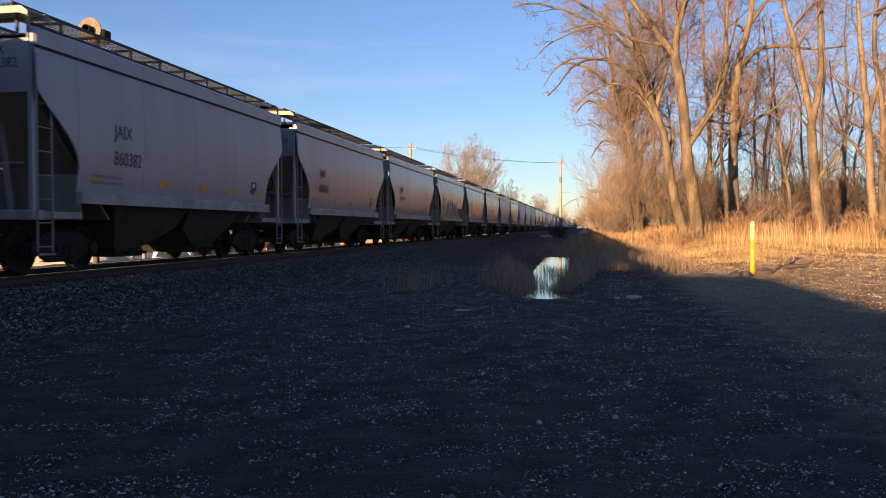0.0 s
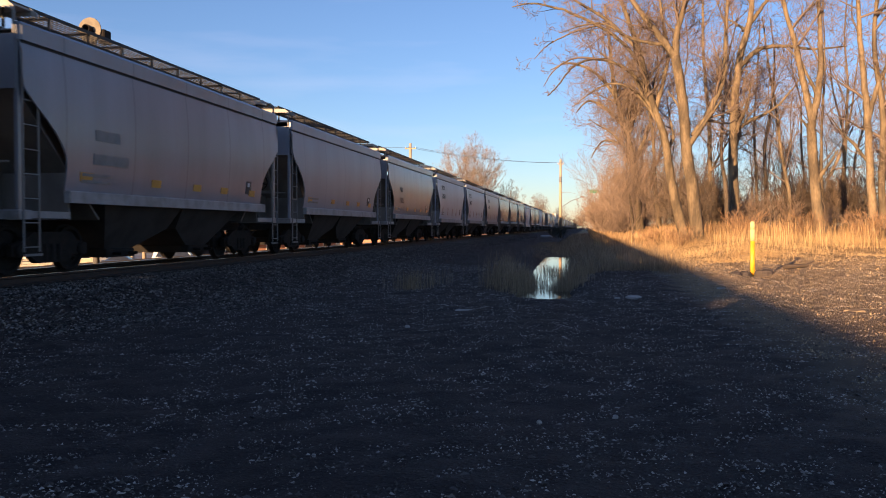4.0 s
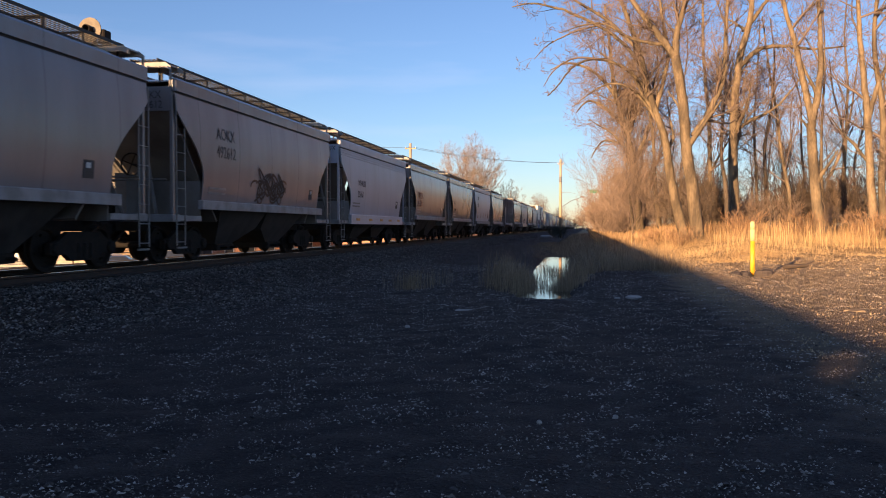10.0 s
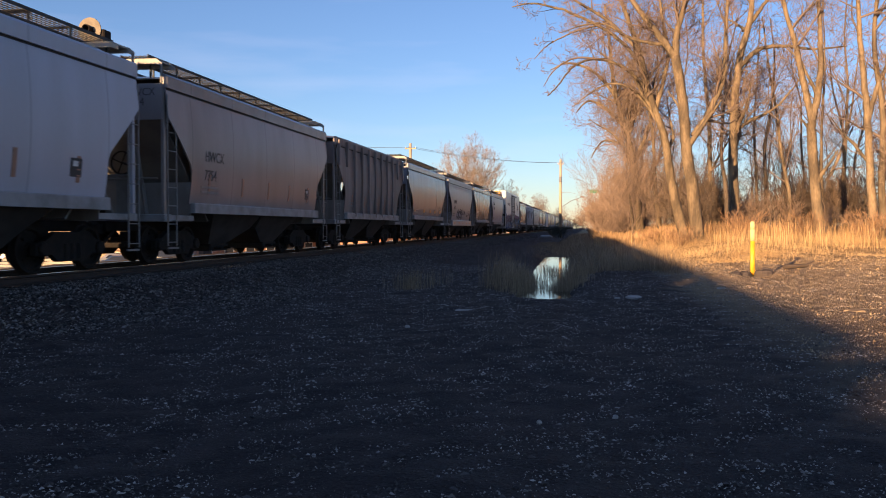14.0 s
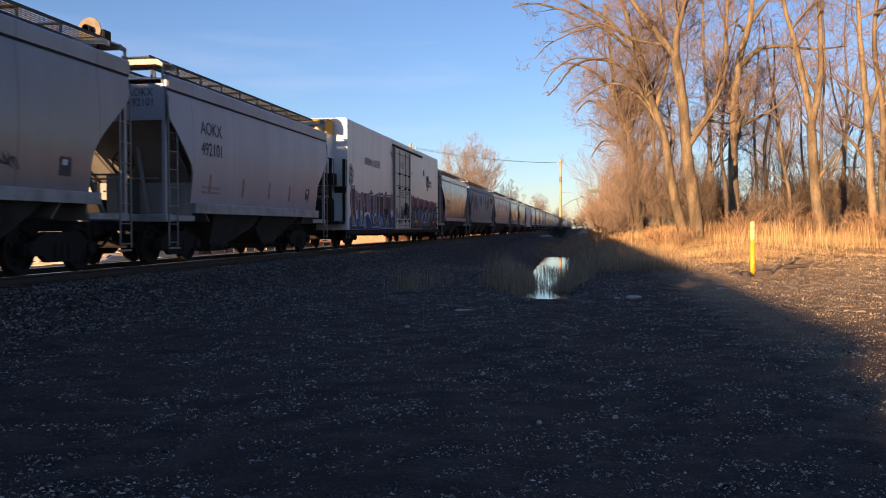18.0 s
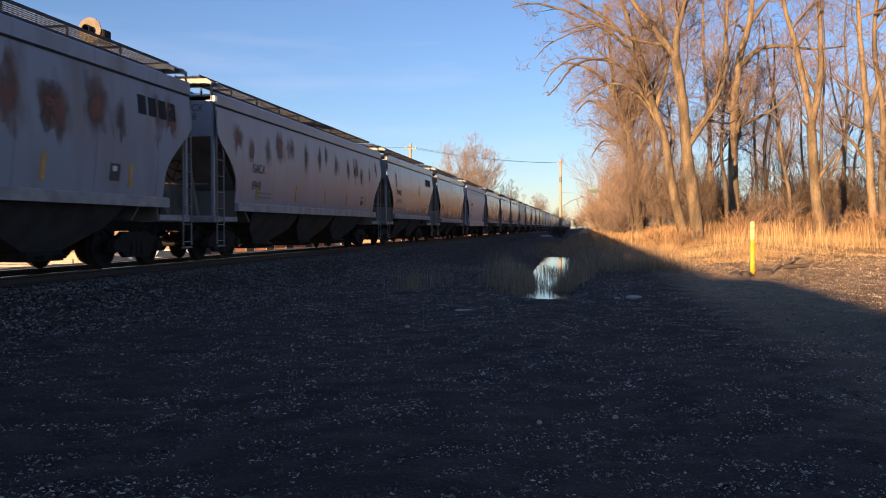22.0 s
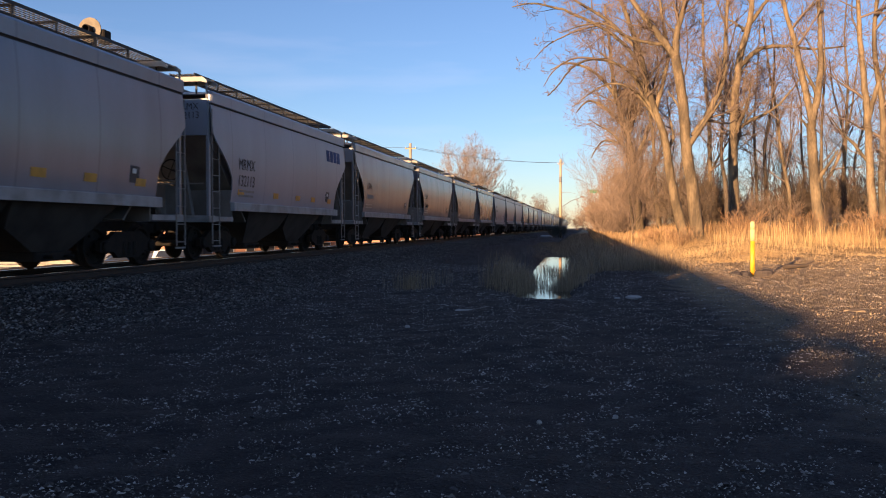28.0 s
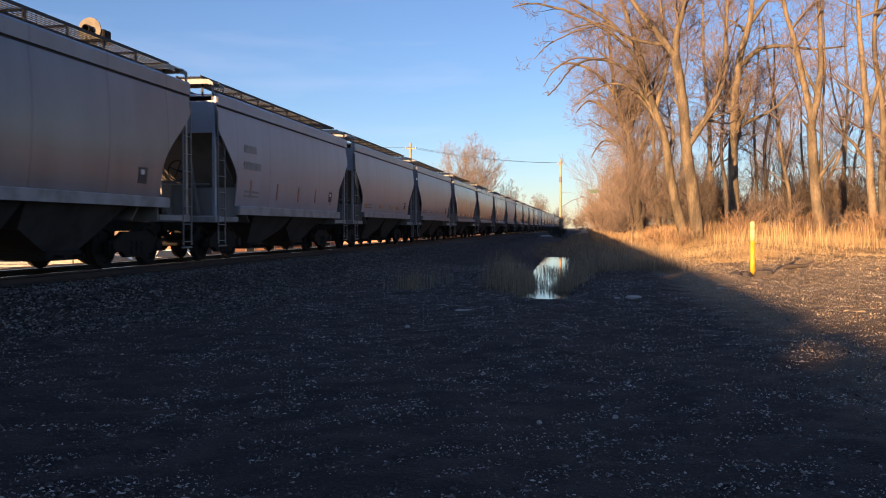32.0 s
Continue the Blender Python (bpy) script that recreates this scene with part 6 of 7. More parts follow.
def parked_car(label, x, y, turn, paint_mat, kind):
    """A parked vehicle: lower body, cabin with glass, lights, four wheels with rims."""
    c = thing("parked_" + kind, label, kind, pose(x, y, LOW + 0.03, 0, 0, turn))
    roofz = {"car": 1.45, "suv": 1.72, "van": 2.0}[kind]
    L, w = {"car": 4.5, "suv": 4.7, "van": 5.2}[kind], 0.9
    prof = {"car": [(-2.25, 0.35), (2.25, 0.35), (2.25, 0.7), (1.2, 0.92), (-1.7, 0.95), (-2.25, 0.85)],
            "suv": [(-2.35, 0.4), (2.35, 0.4), (2.35, 0.85), (1.4, 1.05), (-2.3, 1.08), (-2.35, 0.9)],
            "van": [(-2.6, 0.4), (2.6, 0.4), (2.6, 0.9), (2.0, 1.15), (-2.6, 1.15)]}[kind]
    part("body", Shape().plate(prof, "y", -w, w), paint_mat, c)
    back, front = {"car": (-1.6, 1.15), "suv": (-2.25, 1.3), "van": (-2.55, 1.9)}[kind]
    zb = {"car": 0.92, "suv": 1.05, "van": 1.13}[kind]
    cab = [(back, zb), (front, zb), (front - 0.75, roofz), (back + (0.7 if kind == "car" else 0.25), roofz)]
    ring = lambda k, dy: [(a, dy, b) for a, b in cab]
    part("cabin", Shape().loft([[(a, -w + 0.03 + 0.16 * (b > zb), b) for a, b in cab], [(a, w - 0.03 - 0.16 * (b > zb), b) for a, b in cab]]), paint_mat, c)
    for s in (-1, 1):
        gl = [(back + 0.35, zb + 0.05), (front - 0.15, zb + 0.05), (front - 0.75, roofz - 0.1), (back + 0.75, roofz - 0.1)]
        part("side_window", Shape().loft([[(a, s * (w - 0.035 - 0.13 * (b > zb + 0.1)), b) for a, b in gl], [(a, s * (w - 0.005 - 0.13 * (b > zb + 0.1)), b) for a, b in gl]]), M_PANE, c)
    part("windscreen", Shape().loft([[(front - 0.02, -0.7, zb + 0.06), (front - 0.02, 0.7, zb + 0.06), (front - 0.66, 0.62, roofz - 0.08), (front - 0.66, -0.62, roofz - 0.08)],
                                     [(front + 0.03, -0.7, zb + 0.06), (front + 0.03, 0.7, zb + 0.06), (front - 0.61, 0.62, roofz - 0.06), (front - 0.61, -0.62, roofz - 0.06)]]), M_PANE, c)
    for e in (-1, 1):
        for s in (-1, 1):
            part("headlight" if e > 0 else "tail_light", Shape().box(e * L / 2 - 0.04, e * L / 2 + 0.02, s * 0.65 - 0.16, s * 0.65 + 0.16, 0.62, 0.76), M_WHITE if e > 0 else M_BRICK, c)
            whl = part("wheel", Shape().lathe(True, [(0.2, -0.1), (0.33, -0.1), (0.33, 0.1), (0.2, 0.1)], 18, (e * 1.42, s * 0.84, 0.3)), M_TYRE, c)
            part("rim", Shape().lathe(True, [(0.02, -0.11), (0.21, -0.11), (0.21, 0.11), (0.02, 0.11)], 14, (e * 1.42, s * 0.84, 0.3)), M_STEEL, whl)
    return c


parked_car("white sport utility vehicle parked on the lot", -74.5, 100.0, 15, M_CARWHITE, "suv")
parked_car("dark blue car parked past the track", -50.6, 84.6, 25, M_CARBLUE, "car")
parked_car("white van parked past the track", -46.2, 88.8, 20, M_CARWHITE, "van")
M_CARGREY = material("silver_car_paint", (0.4, 0.41, 0.42), 0.3, 0.3, (0.36, 0.37, 0.38), 2, coat=0.5)
parked_car("silver car parked past the track", -54.5, 90.0, 40, M_CARGREY, "car")

# ---- lettering and painted tags on the cars ----
def lettering(car, text, y, z, size, mat, lo=1.5, hi=4.15, flat=None, squeeze=0.9, end=None):
    """Block letters lying on the car's flank (or on its end panel)."""
    me = LETTERS[text].copy()
    me.materials.clear()
    me.materials.append(mat)
    if end is not None:
        m = Matrix(((squeeze * size, 0, 0, y), (0, 0, -size, end), (0, size, 0, z), (0, 0, 0, 1)))
    else:
        x = (flat if flat is not None else bulge(z, lo, hi)) + 0.007
        u = 0.0 if flat is not None else -2 * 0.11 * (z - (lo + hi) / 2) / ((hi - lo) / 2) ** 2
        m = Matrix(((0, u * size, size, x), (squeeze * size, 0, 0, y), (0, size, -u * size, z), (0, 0, 0, 1)))
    me.transform(m)
    return part("lettering", me, None, car)


def blob(car, name, y, z, ry, rz, mat, seed, lo=1.5, hi=4.15, flat=None, off=0.01, rough=0.25, n=18, label="", drip=0.0):
    """A painted patch with a wavy rim that follows the side."""
    g = np.random.default_rng(seed)
    w = [1 + rough * (math.sin(3 * a + p0) * 0.5 + math.sin(5 * a + p1) * 0.35 + math.sin(9 * a + p2) * 0.25)
         for p0, p1, p2 in (g.uniform(0, 6.28, 3),) for a in np.linspace(0, 2 * math.pi, n, endpoint=False)]
    def at(k, i):
        a = 2 * math.pi * i / n
        yy, zz = y + ry * k * w[i] * math.cos(a), z + rz * k * w[i] * math.sin(a)
        if drip and math.sin(a) < 0:
            zz -= drip * k * (0.5 + 0.5 * math.sin(7 * a))
        zz = min(max(zz, lo + 0.03), hi - 0.22)
        x = flat if flat is not None else bulge(zz, lo, hi)
        return (x + off, yy, zz)
    v = [at(0, 0)] + [at(k, i) for k in (0.35, 0.7, 1.0) for i in range(n)]
    f = [(0, 1 + i, 1 + (i + 1) % n) for i in range(n)]
    f += [(1 + r * n + i, 1 + (r + 1) * n + i, 1 + (r + 1) * n + (i + 1) % n, 1 + r * n + (i + 1) % n) for r in range(2) for i in range(n)]
    rim = [at(1.0, i) for i in range(n)]
    k0 = len(v)
    v += [(x - off - 0.004, yy, zz) for x, yy, zz in rim]
    f += [(1 + 2 * n + i, k0 + i, k0 + (i + 1) % n, 1 + 2 * n + (i + 1) % n) for i in range(n)]
    return part(name, Shape().add(v, f), mat, car, label)


def stain_material(name, colour, second, low, high, most=1.0, drawn=1.0):
    """A stain that breaks up and fades out towards its rim."""
    m = material(name, colour, 0.8, 0.0, second, 3.0, 0.2, 30, stretch=(1, 1, 0.4))
    n, l = m.node_tree.nodes, m.node_tree.links
    co, t, r = n.new("ShaderNodeTexCoord"), n.new("ShaderNodeTexNoise"), n.new("ShaderNodeMapRange")
    t.inputs["Scale"].default_value, t.inputs["Detail"].default_value = 2.2, 3.0
    r.inputs["To Max"].default_value = most
    r.interpolation_type = "SMOOTHSTEP"
    r.inputs["From Min"].default_value, r.inputs["From Max"].default_value = low, high
    flat, away, sub_, total = n.new("ShaderNodeVectorMath"), n.new("ShaderNodeVectorMath"), n.new("ShaderNodeMath"), n.new("ShaderNodeMath")
    flat.operation, away.operation, sub_.operation, total.operation = "MULTIPLY_ADD", "LENGTH", "MULTIPLY_ADD", "ADD"
    flat.inputs[1].default_value, flat.inputs[2].default_value = (0, 2, 2), (0, -1, -1)
    l.new(co.outputs["Generated"], flat.inputs[0])
    l.new(flat.outputs["Vector"], away.inputs[0])
    l.new(away.outputs["Value"], sub_.inputs[0])
    sub_.inputs[1].default_value, sub_.inputs[2].default_value = -0.55, 0.35
    run = n.new("ShaderNodeMapping")
    run.inputs["Scale"].default_value = (1, drawn, 1 / drawn)
    l.new(co.outputs["Object"], run.inputs["Vector"])
    l.new(run.outputs["Vector"], t.inputs["Vector"])
    l.new(t.outputs["Fac"], total.inputs[0])
    l.new(sub_.outputs[0], total.inputs[1])
    l.new(total.outputs[0], r.inputs["Value"])
    l.new(r.outputs["Result"], n["Principled BSDF"].inputs["Alpha"])
    return m


M_RUSTPATCH = stain_material("rust_stain", (0.25, 0.09, 0.05), (0.16, 0.065, 0.045), 0.32, 0.85, 0.75, 1.4)
M_GRIME = stain_material("dark_grime_stain", (0.12, 0.075, 0.06), (0.15, 0.085, 0.065), 0.32, 0.9, 0.7, 1.5)
TAGS = {k: material("tag_paint_" + k, [v * 0.72 for v in c], 0.75, 0.0, [v * 0.5 for v in c], 2.2, 0.12, 30, spec=0.2) for k, c in
        {"blue": (0.055, 0.11, 0.27), "sky": (0.26, 0.36, 0.5), "pink": (0.45, 0.28, 0.31), "maroon": (0.2, 0.095, 0.12), "white": (0.65, 0.65, 0.66),
         "ochre": (0.5, 0.28, 0.08), "black": (0.025, 0.025, 0.03), "navy": (0.03, 0.05, 0.13), "brown": (0.13, 0.08, 0.06), "umber": (0.075, 0.05, 0.05), "rose": (0.3, 0.11, 0.15)}.items()}
FADED = {k: stain_material("faded_tag_" + k, c, [v * 0.8 for v in c], 0.3, 0.95) for k, c in
         {"sky": (0.25, 0.36, 0.5), "white": (0.55, 0.55, 0.56), "black": (0.05, 0.05, 0.06)}.items()}


def letter_tag(car, y, z, w, h, fill, edge, seed, lo=1.5, hi=4.15, flat=None, off=0.012):
    """One fat spray-painted letter: a dark outline, a fill and a stroke cut."""
    g = np.random.default_rng(seed)
    blob(car, "tag_outline", y, z, w * 0.62, h * 0.56, edge, seed, lo, hi, flat, off, 0.35)
    blob(car, "tag_letter", y, z, w * 0.5, h * 0.47, fill, seed, lo, hi, flat, off + 0.004, 0.4)
    blob(car, "tag_stroke", y + g.uniform(-0.15, 0.15) * w, z + g.uniform(-0.2, 0.2) * h, w * 0.1, h * 0.22, edge, seed + 1, lo, hi, flat, off + 0.008, 0.2, 10)


def scrawl(car, y0, y1, z, h, mat, seed, lo=1.5, hi=4.15, wide=0.035, flat=None):
    """A looping line of sprayed paint that follows the side."""
    g = np.random.default_rng(seed)
    n = int(60 * max(1.0, (y1 - y0) / 1.2))
    t = np.linspace(0, 1, n)
    loops = (y1 - y0) / h * 1.5
    p, q = g.uniform(0, 6.28, 2)
    yy = y0 + (y1 - y0) * t + 0.42 * h * np.cos(6.283 * loops * t + p)
    zz = z + h * (0.36 * np.sin(6.283 * loops * t + q) + 0.2 * np.sin(6.283 * loops * 0.37 * t + p))
    zz = np.clip(zz, lo + 0.04, hi - 0.25)
    dy, dz = np.gradient(yy), np.gradient(zz)
    k = wide / (np.hypot(dy, dz) + 1e-6)
    rows = [[((flat or bulge(b + e * d * kk, lo, hi)) + 0.012, a - e * c * kk, b + e * d * kk) for e in (-0.5, 0.5)] for a, b, c, d, kk in zip(yy, zz, dz, dy, k)]
    v = [x for r in rows for x in r]
    return part("scrawl", Shape().add(v, [(2 * i, 2 * i + 1, 2 * i + 3, 2 * i + 2) for i in range(n - 1)]), mat, car, "line of sprayed black paint")


by_front = {front: (y, car) for front, y, car in cars}


def mark(front, name, number, along, z1, z2, size, lo=1.5, hi=4.15, end=True, mat=M_DARKTEXT):
    y, car = by_front[front]
    y0 = SPEED * front - 1.56 - y + along
    if name:
        lettering(car, name, y0, z1, size, mat, lo, hi)
    if number:
        lettering(car, number, y0, z2, size, mat, lo, hi)
    if end and name and number:
        half = -(12.85 if front not in (22.14, 23.28) else 18.3) / 2 + END_GAP
        lettering(car, name, 0.6, 3.86, 0.17, M_DARKTEXT, end=half - 0.006)
        lettering(car, number, 0.6, 3.64, 0.17, M_DARKTEXT, end=half - 0.006)


M_REDTEXT = material("reddish_brown_stencil_paint", (0.16, 0.05, 0.03), 0.6)
mark(0.84, "JAIX", "860382", 3.1, 2.73, 2.21, 0.27)
mark(1.654, "JAIX", "860168", 2.8, 2.73, 2.21, 0.27)
mark(2.445, "JAIX", "", 2.8, 2.73, 2.21, 0.27)
mark(3.24, "CEFX", "304773", 2.43, 2.62, 2.15, 0.27)
mark(4.04, "JAIX", "", 2.8, 2.73, 2.21, 0.27)
mark(6.42, "JAIX", "860196", 3.1, 2.73, 2.21, 0.27)
mark(7.235, "MCEX", "330583", 2.3, 3.4, 2.85, 0.32, 1.42)
mark(8.035, "MCEX", "330537", 2.3, 3.35, 2.8, 0.32, 1.42)
mark(8.845, "MWCX", "301766", 2.2, 3.35, 2.8, 0.32, 1.42)
mark(9.593, "RGCX", "341352", 2.26, 2.55, 2.05, 0.27)
mark(10.37, "RGCX", "340931", 2.4, 2.55, 2.05, 0.27)
mark(11.15, "AOKX", "492612", 2.7, 3.2, 2.75, 0.3)
mark(11.95, "WWUX", "25410", 2.97, 2.65, 2.2, 0.26, 1.36, 4.12)
mark(12.752, "NDYX", "807305", 2.26, 2.62, 2.18, 0.36, mat=M_REDTEXT)
mark(13.543, "TILX", "331583", 2.33, 2.58, 2.08, 0.27)
mark(14.335, "FTIX", "2295", 2.5, 3.3, 2.75, 0.32, 1.42)
mark(15.135, "HWCX", "7754", 2.3, 2.58, 2.12, 0.26, 1.42)
mark(17.517, "WWUX", "16271", 2.73, 2.65, 2.26, 0.27, 1.36, 4.12)
mark(18.316, "TILX", "", 2.42, 2.62, 2.1, 0.27)
mark(19.116, "AOKX", "492101", 2.39, 3.25, 2.75, 0.32, 1.42)
mark(21.34, "HWCX", "", 2.5, 2.57, 2.1, 0.27)
mark(22.14, "GACX", "6929", 2.7, 2.5, 2.05, 0.25)
mark(23.28, "GACX", "6948", 2.9, 2.5, 2.03, 0.25)
mark(24.42, "MRMX", "", 2.5, 2.57, 2.1, 0.27)
mark(25.22, "", "3770", 2.6, 2.6, 2.2, 0.26, 1.42)
mark(26.053, "SNQX", "1457", 2.93, 2.7, 2.2, 0.26, 1.36, 4.12)
mark(28.462, "JAIX", "860163", 2.84, 2.73, 2.21, 0.27)
mark(29.258, "MRMX", "132113", 2.3, 2.54, 2.1, 0.3)
mark(30.07, "CEFX", "", 2.5, 2.6, 2.1, 0.26)
mark(30.88, "TILX", "340852", 2.4, 2.62, 2.1, 0.27)
mark(31.69, "RGCX", "341511", 2.2, 2.58, 2.08, 0.27)
mark(32.48, "RGCX", "341424", 2.27, 2.58, 2.08, 0.27)

# unreadable marks as bars; plain dark shapes where makers' emblems stand
for front, along, z, lo in ((4.83, 2.6, 2.6, 1.5), (27.68, 2.6, 2.6, 1.5), (33.28, 2.3, 3.0, 1.42)):
    y, car = by_front[front]
    y0 = SPEED * front - 1.56 - y + along
    decal(car, "marking_bar", y0 + 0.45, z, 0.42, 0.10, M_STENCIL, lo, 4.15)
    decal(car, "marking_bar", y0 + 0.6, z - 0.45, 0.6, 0.10, M_STENCIL, lo, 4.15)
for front, along, z in ((2.445, 2.8, 2.3), (4.04, 2.8, 2.3), (18.316, 2.42, 2.18), (21.34, 2.5, 2.18), (24.42, 2.5, 2.18), (30.07, 2.5, 2.18)):
    y, car = by_front[front]
    decal(car, "marking_bar", SPEED * front - 1.56 - y + along + 0.55, z, 0.55, 0.09, M_STENCIL, 1.5, 4.15)
for front, tint in ((22.14, "black"), (24.42, "black"), (29.258, "blue")):
    y, car = by_front[front]
    back_end = SPEED * (COUPLINGS[COUPLINGS.index(front) + 1]) - 1.56 - y
    for k in range(4):
        decal(car, "emblem_shape", back_end - 2.9 + k * 0.42, 3.42, 0.16, 0.2, TAGS[tint], 1.5, 4.15)

# spray paint
y, car = by_front[3.24]
for k in range(6):
    letter_tag(car, -1.9 + k * 0.72, 2.15, 0.75, 0.95, FADED["white" if k % 3 else "sky"], FADED["sky"], 500 + 3 * k)
for k in range(3):
    scrawl(car, 2.7 + 0.1 * k, 4.2, 1.95, 0.45, TAGS["black"], 540 + k, wide=0.05)
y, car = by_front[11.15]
for k in range(4):
    scrawl(car, -1.2 + 0.12 * k, 1.0, 1.95 + 0.05 * k, 0.75, TAGS["brown"], 560 + k, wide=0.06)
y, car = by_front[17.517]
for k in range(3):
    letter_tag(car, -1.9 + k * 0.8, 1.8, 0.8, 0.6, FADED["white"], FADED["white"], 580 + 3 * k, 1.36, 4.12)
for k in range(4):
    scrawl(car, -2.2 + k * 0.25, 0.4, 1.75 + 0.08 * k, 0.5, TAGS["black"], 590 + k, 1.36, 4.12, 0.045)
scrawl(car, 0.9, 1.8, 1.95, 0.35, TAGS["black"], 596, 1.36, 4.12, 0.04)
scrawl(car, 2.2, 3.2, 1.75, 0.2, FADED["black"], 597, 1.36, 4.12)
y, car = by_front[18.316]
scrawl(car, -2.3, -0.9, 2.05, 0.5, TAGS["brown"], 620, wide=0.05)
scrawl(car, -0.7, 1.0, 1.9, 0.4, TAGS["brown"], 621, wide=0.05)
scrawl(car, 1.3, 2.6, 1.95, 0.35, FADED["black"], 622, wide=0.05)

# rust on the long cars
for front, n, amount in ((22.14, 17, 1.0), (23.28, 14, 0.75), (24.42, 2, 0.6)):
    y, car = by_front[front]
    g = np.random.default_rng(int(front * 10))
    reach = 8.0 if front < 24 else 5.0
    for k in range(n):
        blob(car, "rust_patch", -reach + 2 * reach * (k + g.uniform(0.1, 0.9)) / n, g.uniform(2.95, 3.6), g.uniform(0.25, 0.7) * amount, g.uniform(0.3, 0.8) * amount,
             (M_RUSTPATCH, M_GRIME)[k % 3 == 2], 700 + k + int(front), 1.5, 4.15, None, 0.008, 0.5, 20, "rust stain running down", 0.3)

# the white boxcar: number, plain shield, slogan, murals along its foot
y, car = by_front[19.94]
lettering(car, "ARMN110575", -7.42, 3.62, 0.31, M_DARKTEXT, flat=1.6, squeeze=1.04)
lettering(car, "BUILDING", 6.92, 3.5, 0.17, M_DARKTEXT, flat=1.6)
lettering(car, "AMERICA", 6.92, 3.27, 0.17, M_DARKTEXT, flat=1.6)
shield = [(-0.32, 0.42), (-0.18, 0.5), (0, 0.44), (0.18, 0.5), (0.32, 0.42), (0.34, 0.0), (0.22, -0.38), (0, -0.5), (-0.22, -0.38), (-0.34, 0.0)]
part("emblem", Shape().plate([(6.57 + 1.08 * a, 3.42 + 0.9 * b) for a, b in shield], "x", 1.6, 1.608), TAGS["maroon"], car, "plain shield shape, blue above and striped below")
part("emblem_field", Shape().plate([(6.57 + a, 3.42 + 0.8 * b) for a, b in shield], "x", 1.6, 1.611), TAGS["white"], car)
part("emblem_band", Shape().box(1.6, 1.615, 6.27, 6.87, 3.55, 3.76), TAGS["navy"], car)
for k in range(4):
    part("emblem_stripe", Shape().box(1.6, 1.614, 6.33 + 0.16 * k - 0.035, 6.33 + 0.16 * k + 0.035, 3.13 + 0.05 * (k in (0, 3)), 3.54), TAGS["rose"], car)
g = np.random.default_rng(77)
F = 1.6


def sprayed(name, outline, mat, off, label=""):
    """A flat painted shape on the boxcar's flank."""
    return part(name, Shape().plate(outline, "x", F, F + off), mat, car, label)


def grown(outline, d):
    """The same outline, larger by d about its middle."""
    cy, cz = sum(p[0] for p in outline) / len(outline), sum(p[1] for p in outline) / len(outline)
    wy, wz = max(abs(p[0] - cy) for p in outline), max(abs(p[1] - cz) for p in outline)
    return [(cy + (a - cy) * (1 + d / wy), cz + (b - cz) * (1 + d / wz)) for a, b in outline]


def wild_letter(y0, y1, top, foot, slant, core, seed):
    """One spray-painted letter: navy rim, white outline, dark core above, slanted blue foot with white cuts."""
    r = np.random.default_rng(seed)
    w, mid = y1 - y0, foot + (top - foot) * 0.45
    stem = [(y0, top), (y1, top + 0.03), (y1 + 0.02, mid + 0.1), (y1 + slant, foot), (y0 + slant * 0.4, foot), (y0 - 0.04, mid)]
    sprayed("tag_rim", grown(stem, 0.085), TAGS["navy"], 0.010)
    sprayed("tag_outline", grown(stem, 0.045), TAGS["white"], 0.013)
    sprayed("tag_core", [(y0 + 0.03, top - 0.02), (y1 - 0.03, top), (y1 - 0.02, mid + 0.02), (y0, mid - 0.02)], core, 0.016)
    sprayed("tag_foot", [(y0, mid - 0.02), (y1 - 0.02, mid + 0.02), (y1 + slant - 0.03, foot), (y0 + slant * 0.4 + 0.02, foot)], TAGS["blue"], 0.016)
    for k in range(2):
        a, b = y0 + w * r.uniform(0.15, 0.7), mid - r.uniform(0.05, 0.3)
        sprayed("tag_cut", [(a, b), (a + 0.1, b + 0.03), (a + 0.32, b - 0.36), (a + 0.2, b - 0.4)], TAGS["white" if k else "sky"], 0.019)


for k in range(15):
    blob(car, "mural_cloud", -9.2 + k * 0.48, 1.95 + g.uniform(-0.12, 0.12), 0.42, 0.42, TAGS["pink" if k % 4 else "maroon"], 800 + k, 0.8, 5.1, F, 0.004, 0.15)
blue_top = [(-1.95 - 0.35 * k, 1.28 + 0.17 * math.sin(1.9 * k) + 0.08 * math.sin(4.3 * k)) for k in range(23)]
sprayed("mural_ground", [(-9.66, 0.79), (-1.92, 0.79)] + [(a, b + 0.05) for a, b in blue_top], TAGS["sky"], 0.006)
sprayed("mural_ground", [(-9.62, 0.785), (-1.95, 0.785)] + blue_top, TAGS["blue"], 0.008, "blue sprayed band along the foot")
wild_letter(-9.36, -8.9, 2.42, 0.95, 0.25, TAGS["maroon"], 1)
sprayed("tag_core", [(-9.45, 1.62), (-9.22, 1.62), (-9.2, 1.1), (-9.4, 1.05)], TAGS["ochre"], 0.019)
wild_letter(-8.42, -8.1, 2.02, 0.98, 0.5, TAGS["maroon"], 4)
wild_letter(-7.72, -7.5, 1.78, 0.95, 0.3, TAGS["brown"], 7)
wild_letter(-6.5, -6.0, 2.24, 0.9, 0.55, TAGS["maroon"], 10)
wild_letter(-5.42, -5.02, 2.26, 0.9, 0.3, TAGS["maroon"], 13)
wild_letter(-4.85, -4.15, 2.26, 0.85, 0.45, TAGS["brown"], 16)
wild_letter(-3.85, -2.75, 2.28, 0.85, 0.6, TAGS["maroon"], 19)
sprayed("tag_core", [(-3.98, 1.72), (-3.3, 1.74), (-3.28, 1.3), (-3.95, 1.28)], TAGS["black"], 0.019)
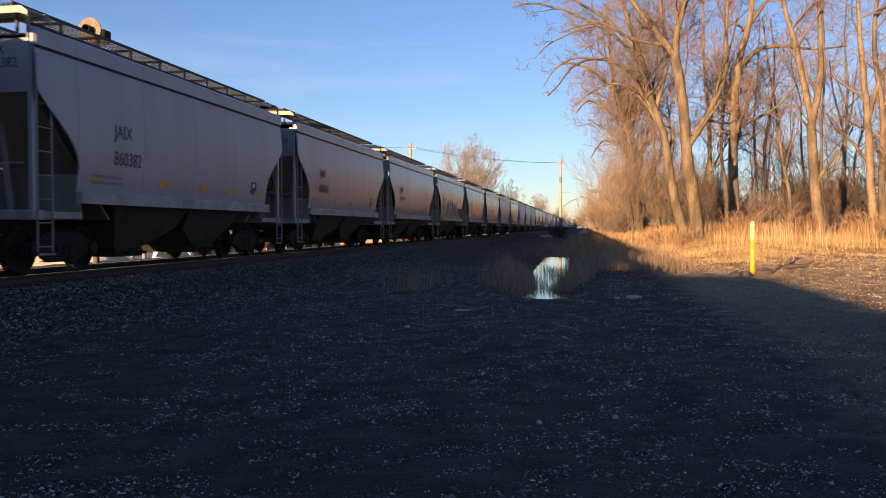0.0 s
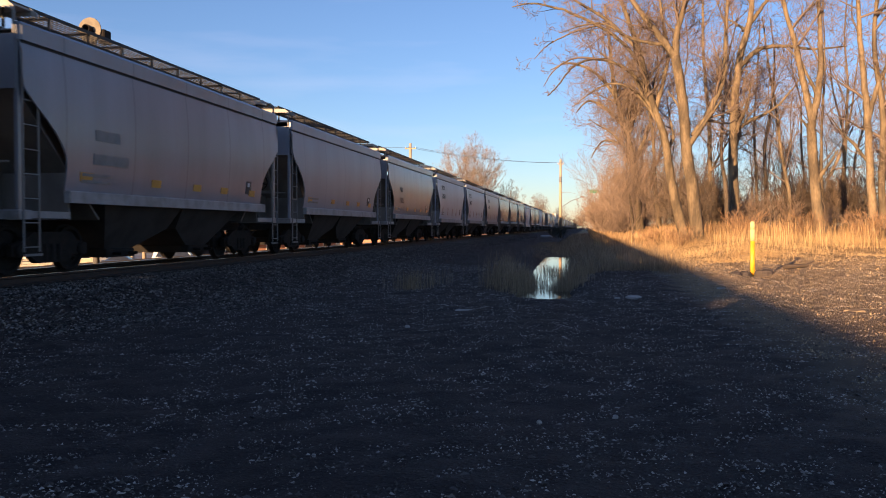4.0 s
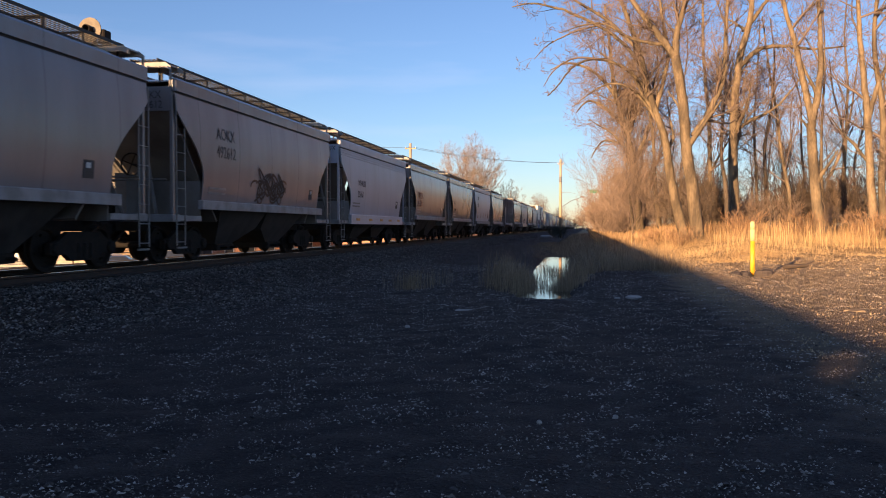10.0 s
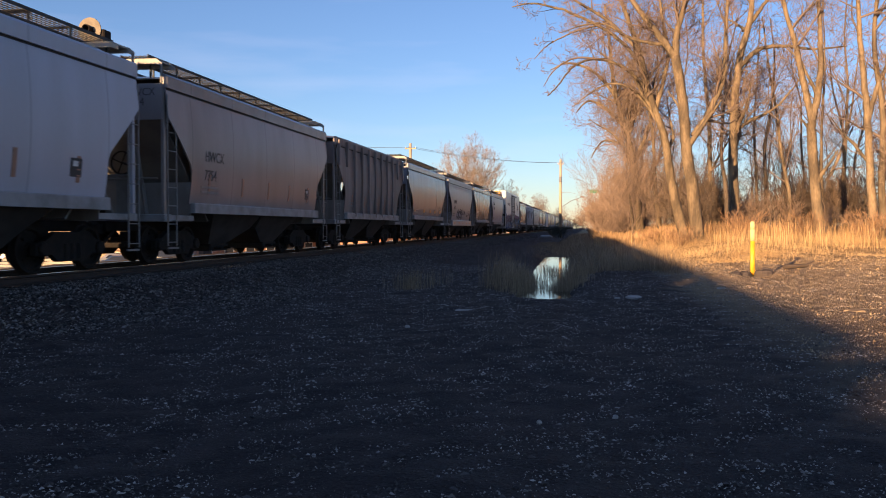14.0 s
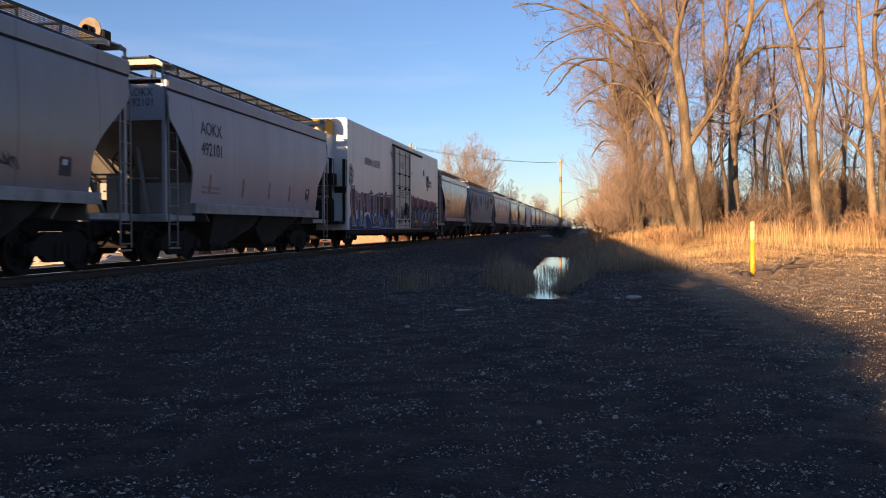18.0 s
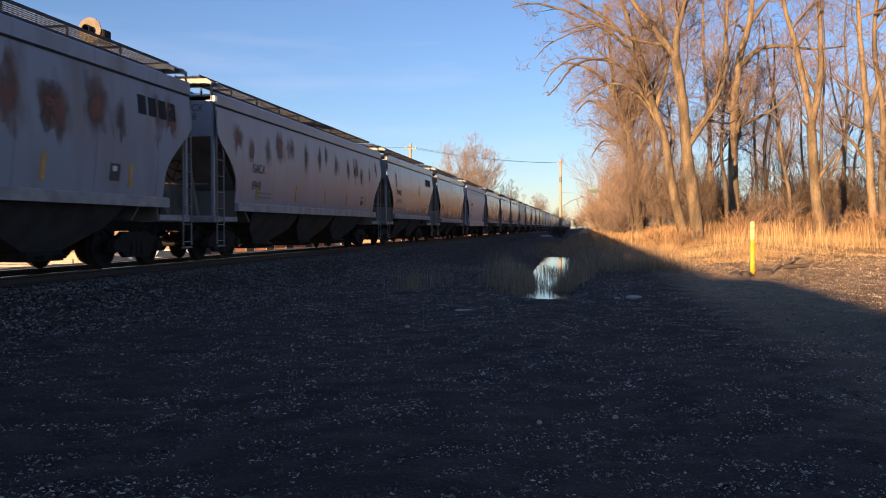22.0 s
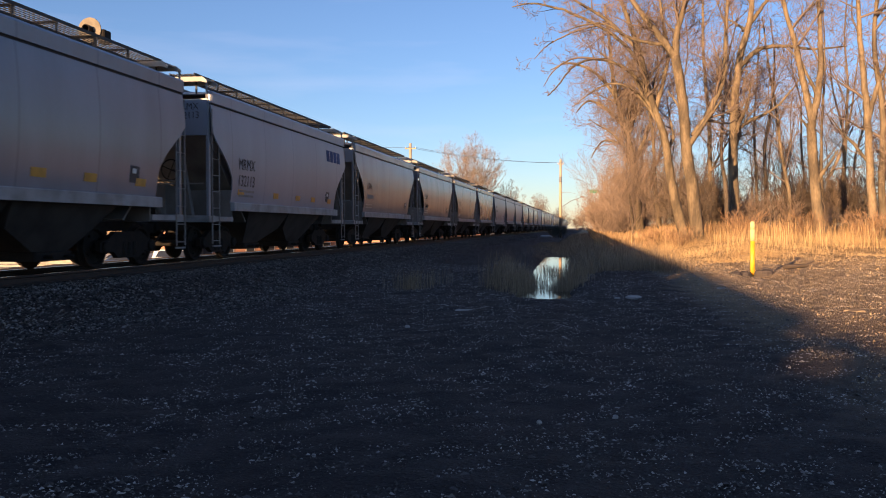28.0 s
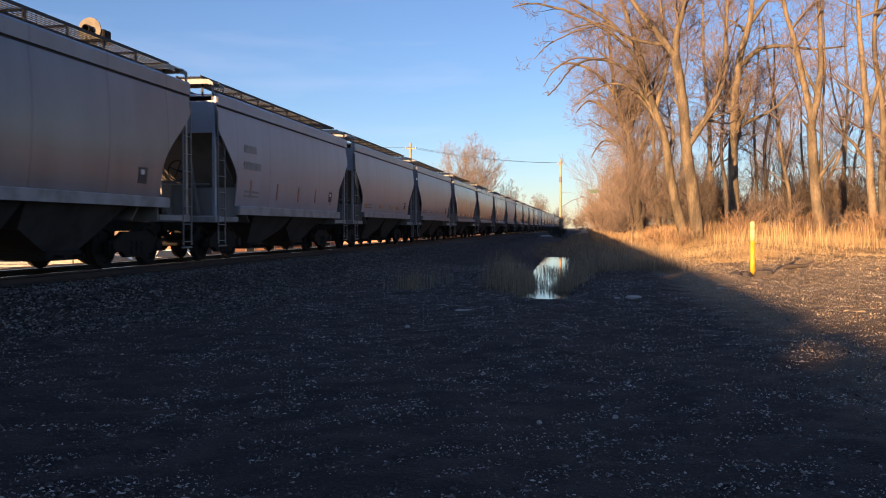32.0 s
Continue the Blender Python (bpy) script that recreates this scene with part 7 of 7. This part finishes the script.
for a, b in ((-5.75, 1.2), (-3.75, 1.1)):
    sprayed("tag_core", [(a, b + 0.09), (a + 0.5, b + 0.1), (a + 0.48, b - 0.08), (a + 0.02, b - 0.1)], TAGS["ochre"], 0.02)
sprayed("tag_core", [(-3.82, 2.5), (-3.55, 2.5), (-3.55, 2.26), (-3.82, 2.26)], TAGS["ochre"], 0.02)
# second mural: rose and pink scallops over a dark field with blue and brown letters
for k in range(13):
    blob(car, "mural_cloud", 1.95 + k * 0.6, 2.2 - 0.012 * k + g.uniform(-0.05, 0.05), 0.4, 0.36, TAGS["rose" if k % 3 else "pink"], 830 + k, 0.8, 5.1, F, 0.004, 0.08)
field_top = [(9.55 - 0.5 * k, 1.98 + 0.12 * math.sin(2.1 * k)) for k in range(16)]
sprayed("mural_band", [(1.75, 0.79), (9.7, 0.79)] + [(a, b + 0.09) for a, b in field_top], TAGS["rose"], 0.008)
sprayed("mural_band", [(1.8, 0.785), (9.65, 0.785)] + field_top, TAGS["umber"], 0.011, "dark sprayed field")
for k in range(11):
    blob(car, "mural_patch", 2.3 + k * 0.68, 1.42 + g.uniform(-0.2, 0.2), 0.36, 0.4, TAGS[("brown", "navy", "brown", "blue")[k % 4]], 860 + k, 0.82, 5.1, F, 0.014, 0.35)
for k in range(8):
    blob(car, "mural_patch", 2.0 + k * 1.0, 1.6 + g.uniform(-0.2, 0.2), 0.13, 0.3, TAGS["sky"], 880 + k, 0.82, 5.1, F, 0.017, 0.45)
for k in range(3):
    scrawl(car, 2.0 + 2.6 * k, 4.5 + 2.6 * k, 1.55, 0.7, TAGS[("sky", "white", "sky")[k]], 890 + k, 0.8, 5.1, 0.045, F + 0.008)
    scrawl(car, 2.1 + 2.5 * k, 4.6 + 2.4 * k, 1.15, 0.45, TAGS[("ochre", "sky", "brown")[k]], 894 + k, 0.8, 5.1, 0.05, F + 0.008)
sprayed("tag_core", [(5.5, 1.95), (5.72, 2.05), (5.8, 1.72), (5.55, 1.66)], TAGS["black"], 0.02)
for k in range(5):
    blob(car, "door_tag", -1.75 + k * 0.68, 1.5 + g.uniform(-0.25, 0.25), 0.32, 0.4, (TAGS["pink"], FADED["sky"], TAGS["maroon"], FADED["black"], TAGS["maroon"])[k], 1010 + k, 0.85, 5.1, 1.645, 0.006, 0.4)
# small hand-sprayed signatures
blob(car, "tag_bubble", -9.42, 2.93, 0.33, 0.42, TAGS["black"], 1030, 0.8, 5.1, F, 0.004, 0.12)
blob(car, "tag_bubble", -9.42, 2.93, 0.29, 0.385, TAGS["white"], 1030, 0.8, 5.1, F, 0.008, 0.12)
for k, z in enumerate((3.15, 2.93, 2.7)):
    scrawl(car, -9.6, -9.28, z, 0.17, TAGS["black"], 1040 + k, 0.8, 5.1, 0.03, F)
scrawl(car, -2.75, -2.35, 4.35, 0.4, TAGS["navy"], 1050, 0.8, 5.1, 0.04, F)
scrawl(car, 1.8, 2.05, 3.65, 0.4, TAGS["navy"], 1052, 0.8, 5.1, 0.03, F)
for k in range(3):
    part("reflector", Shape().box(1.602, 1.624, 3.2 + 2.6 * k - 0.22, 3.2 + 2.6 * k + 0.22, 1.12, 1.24), M_CONSPIC, car)


motions()
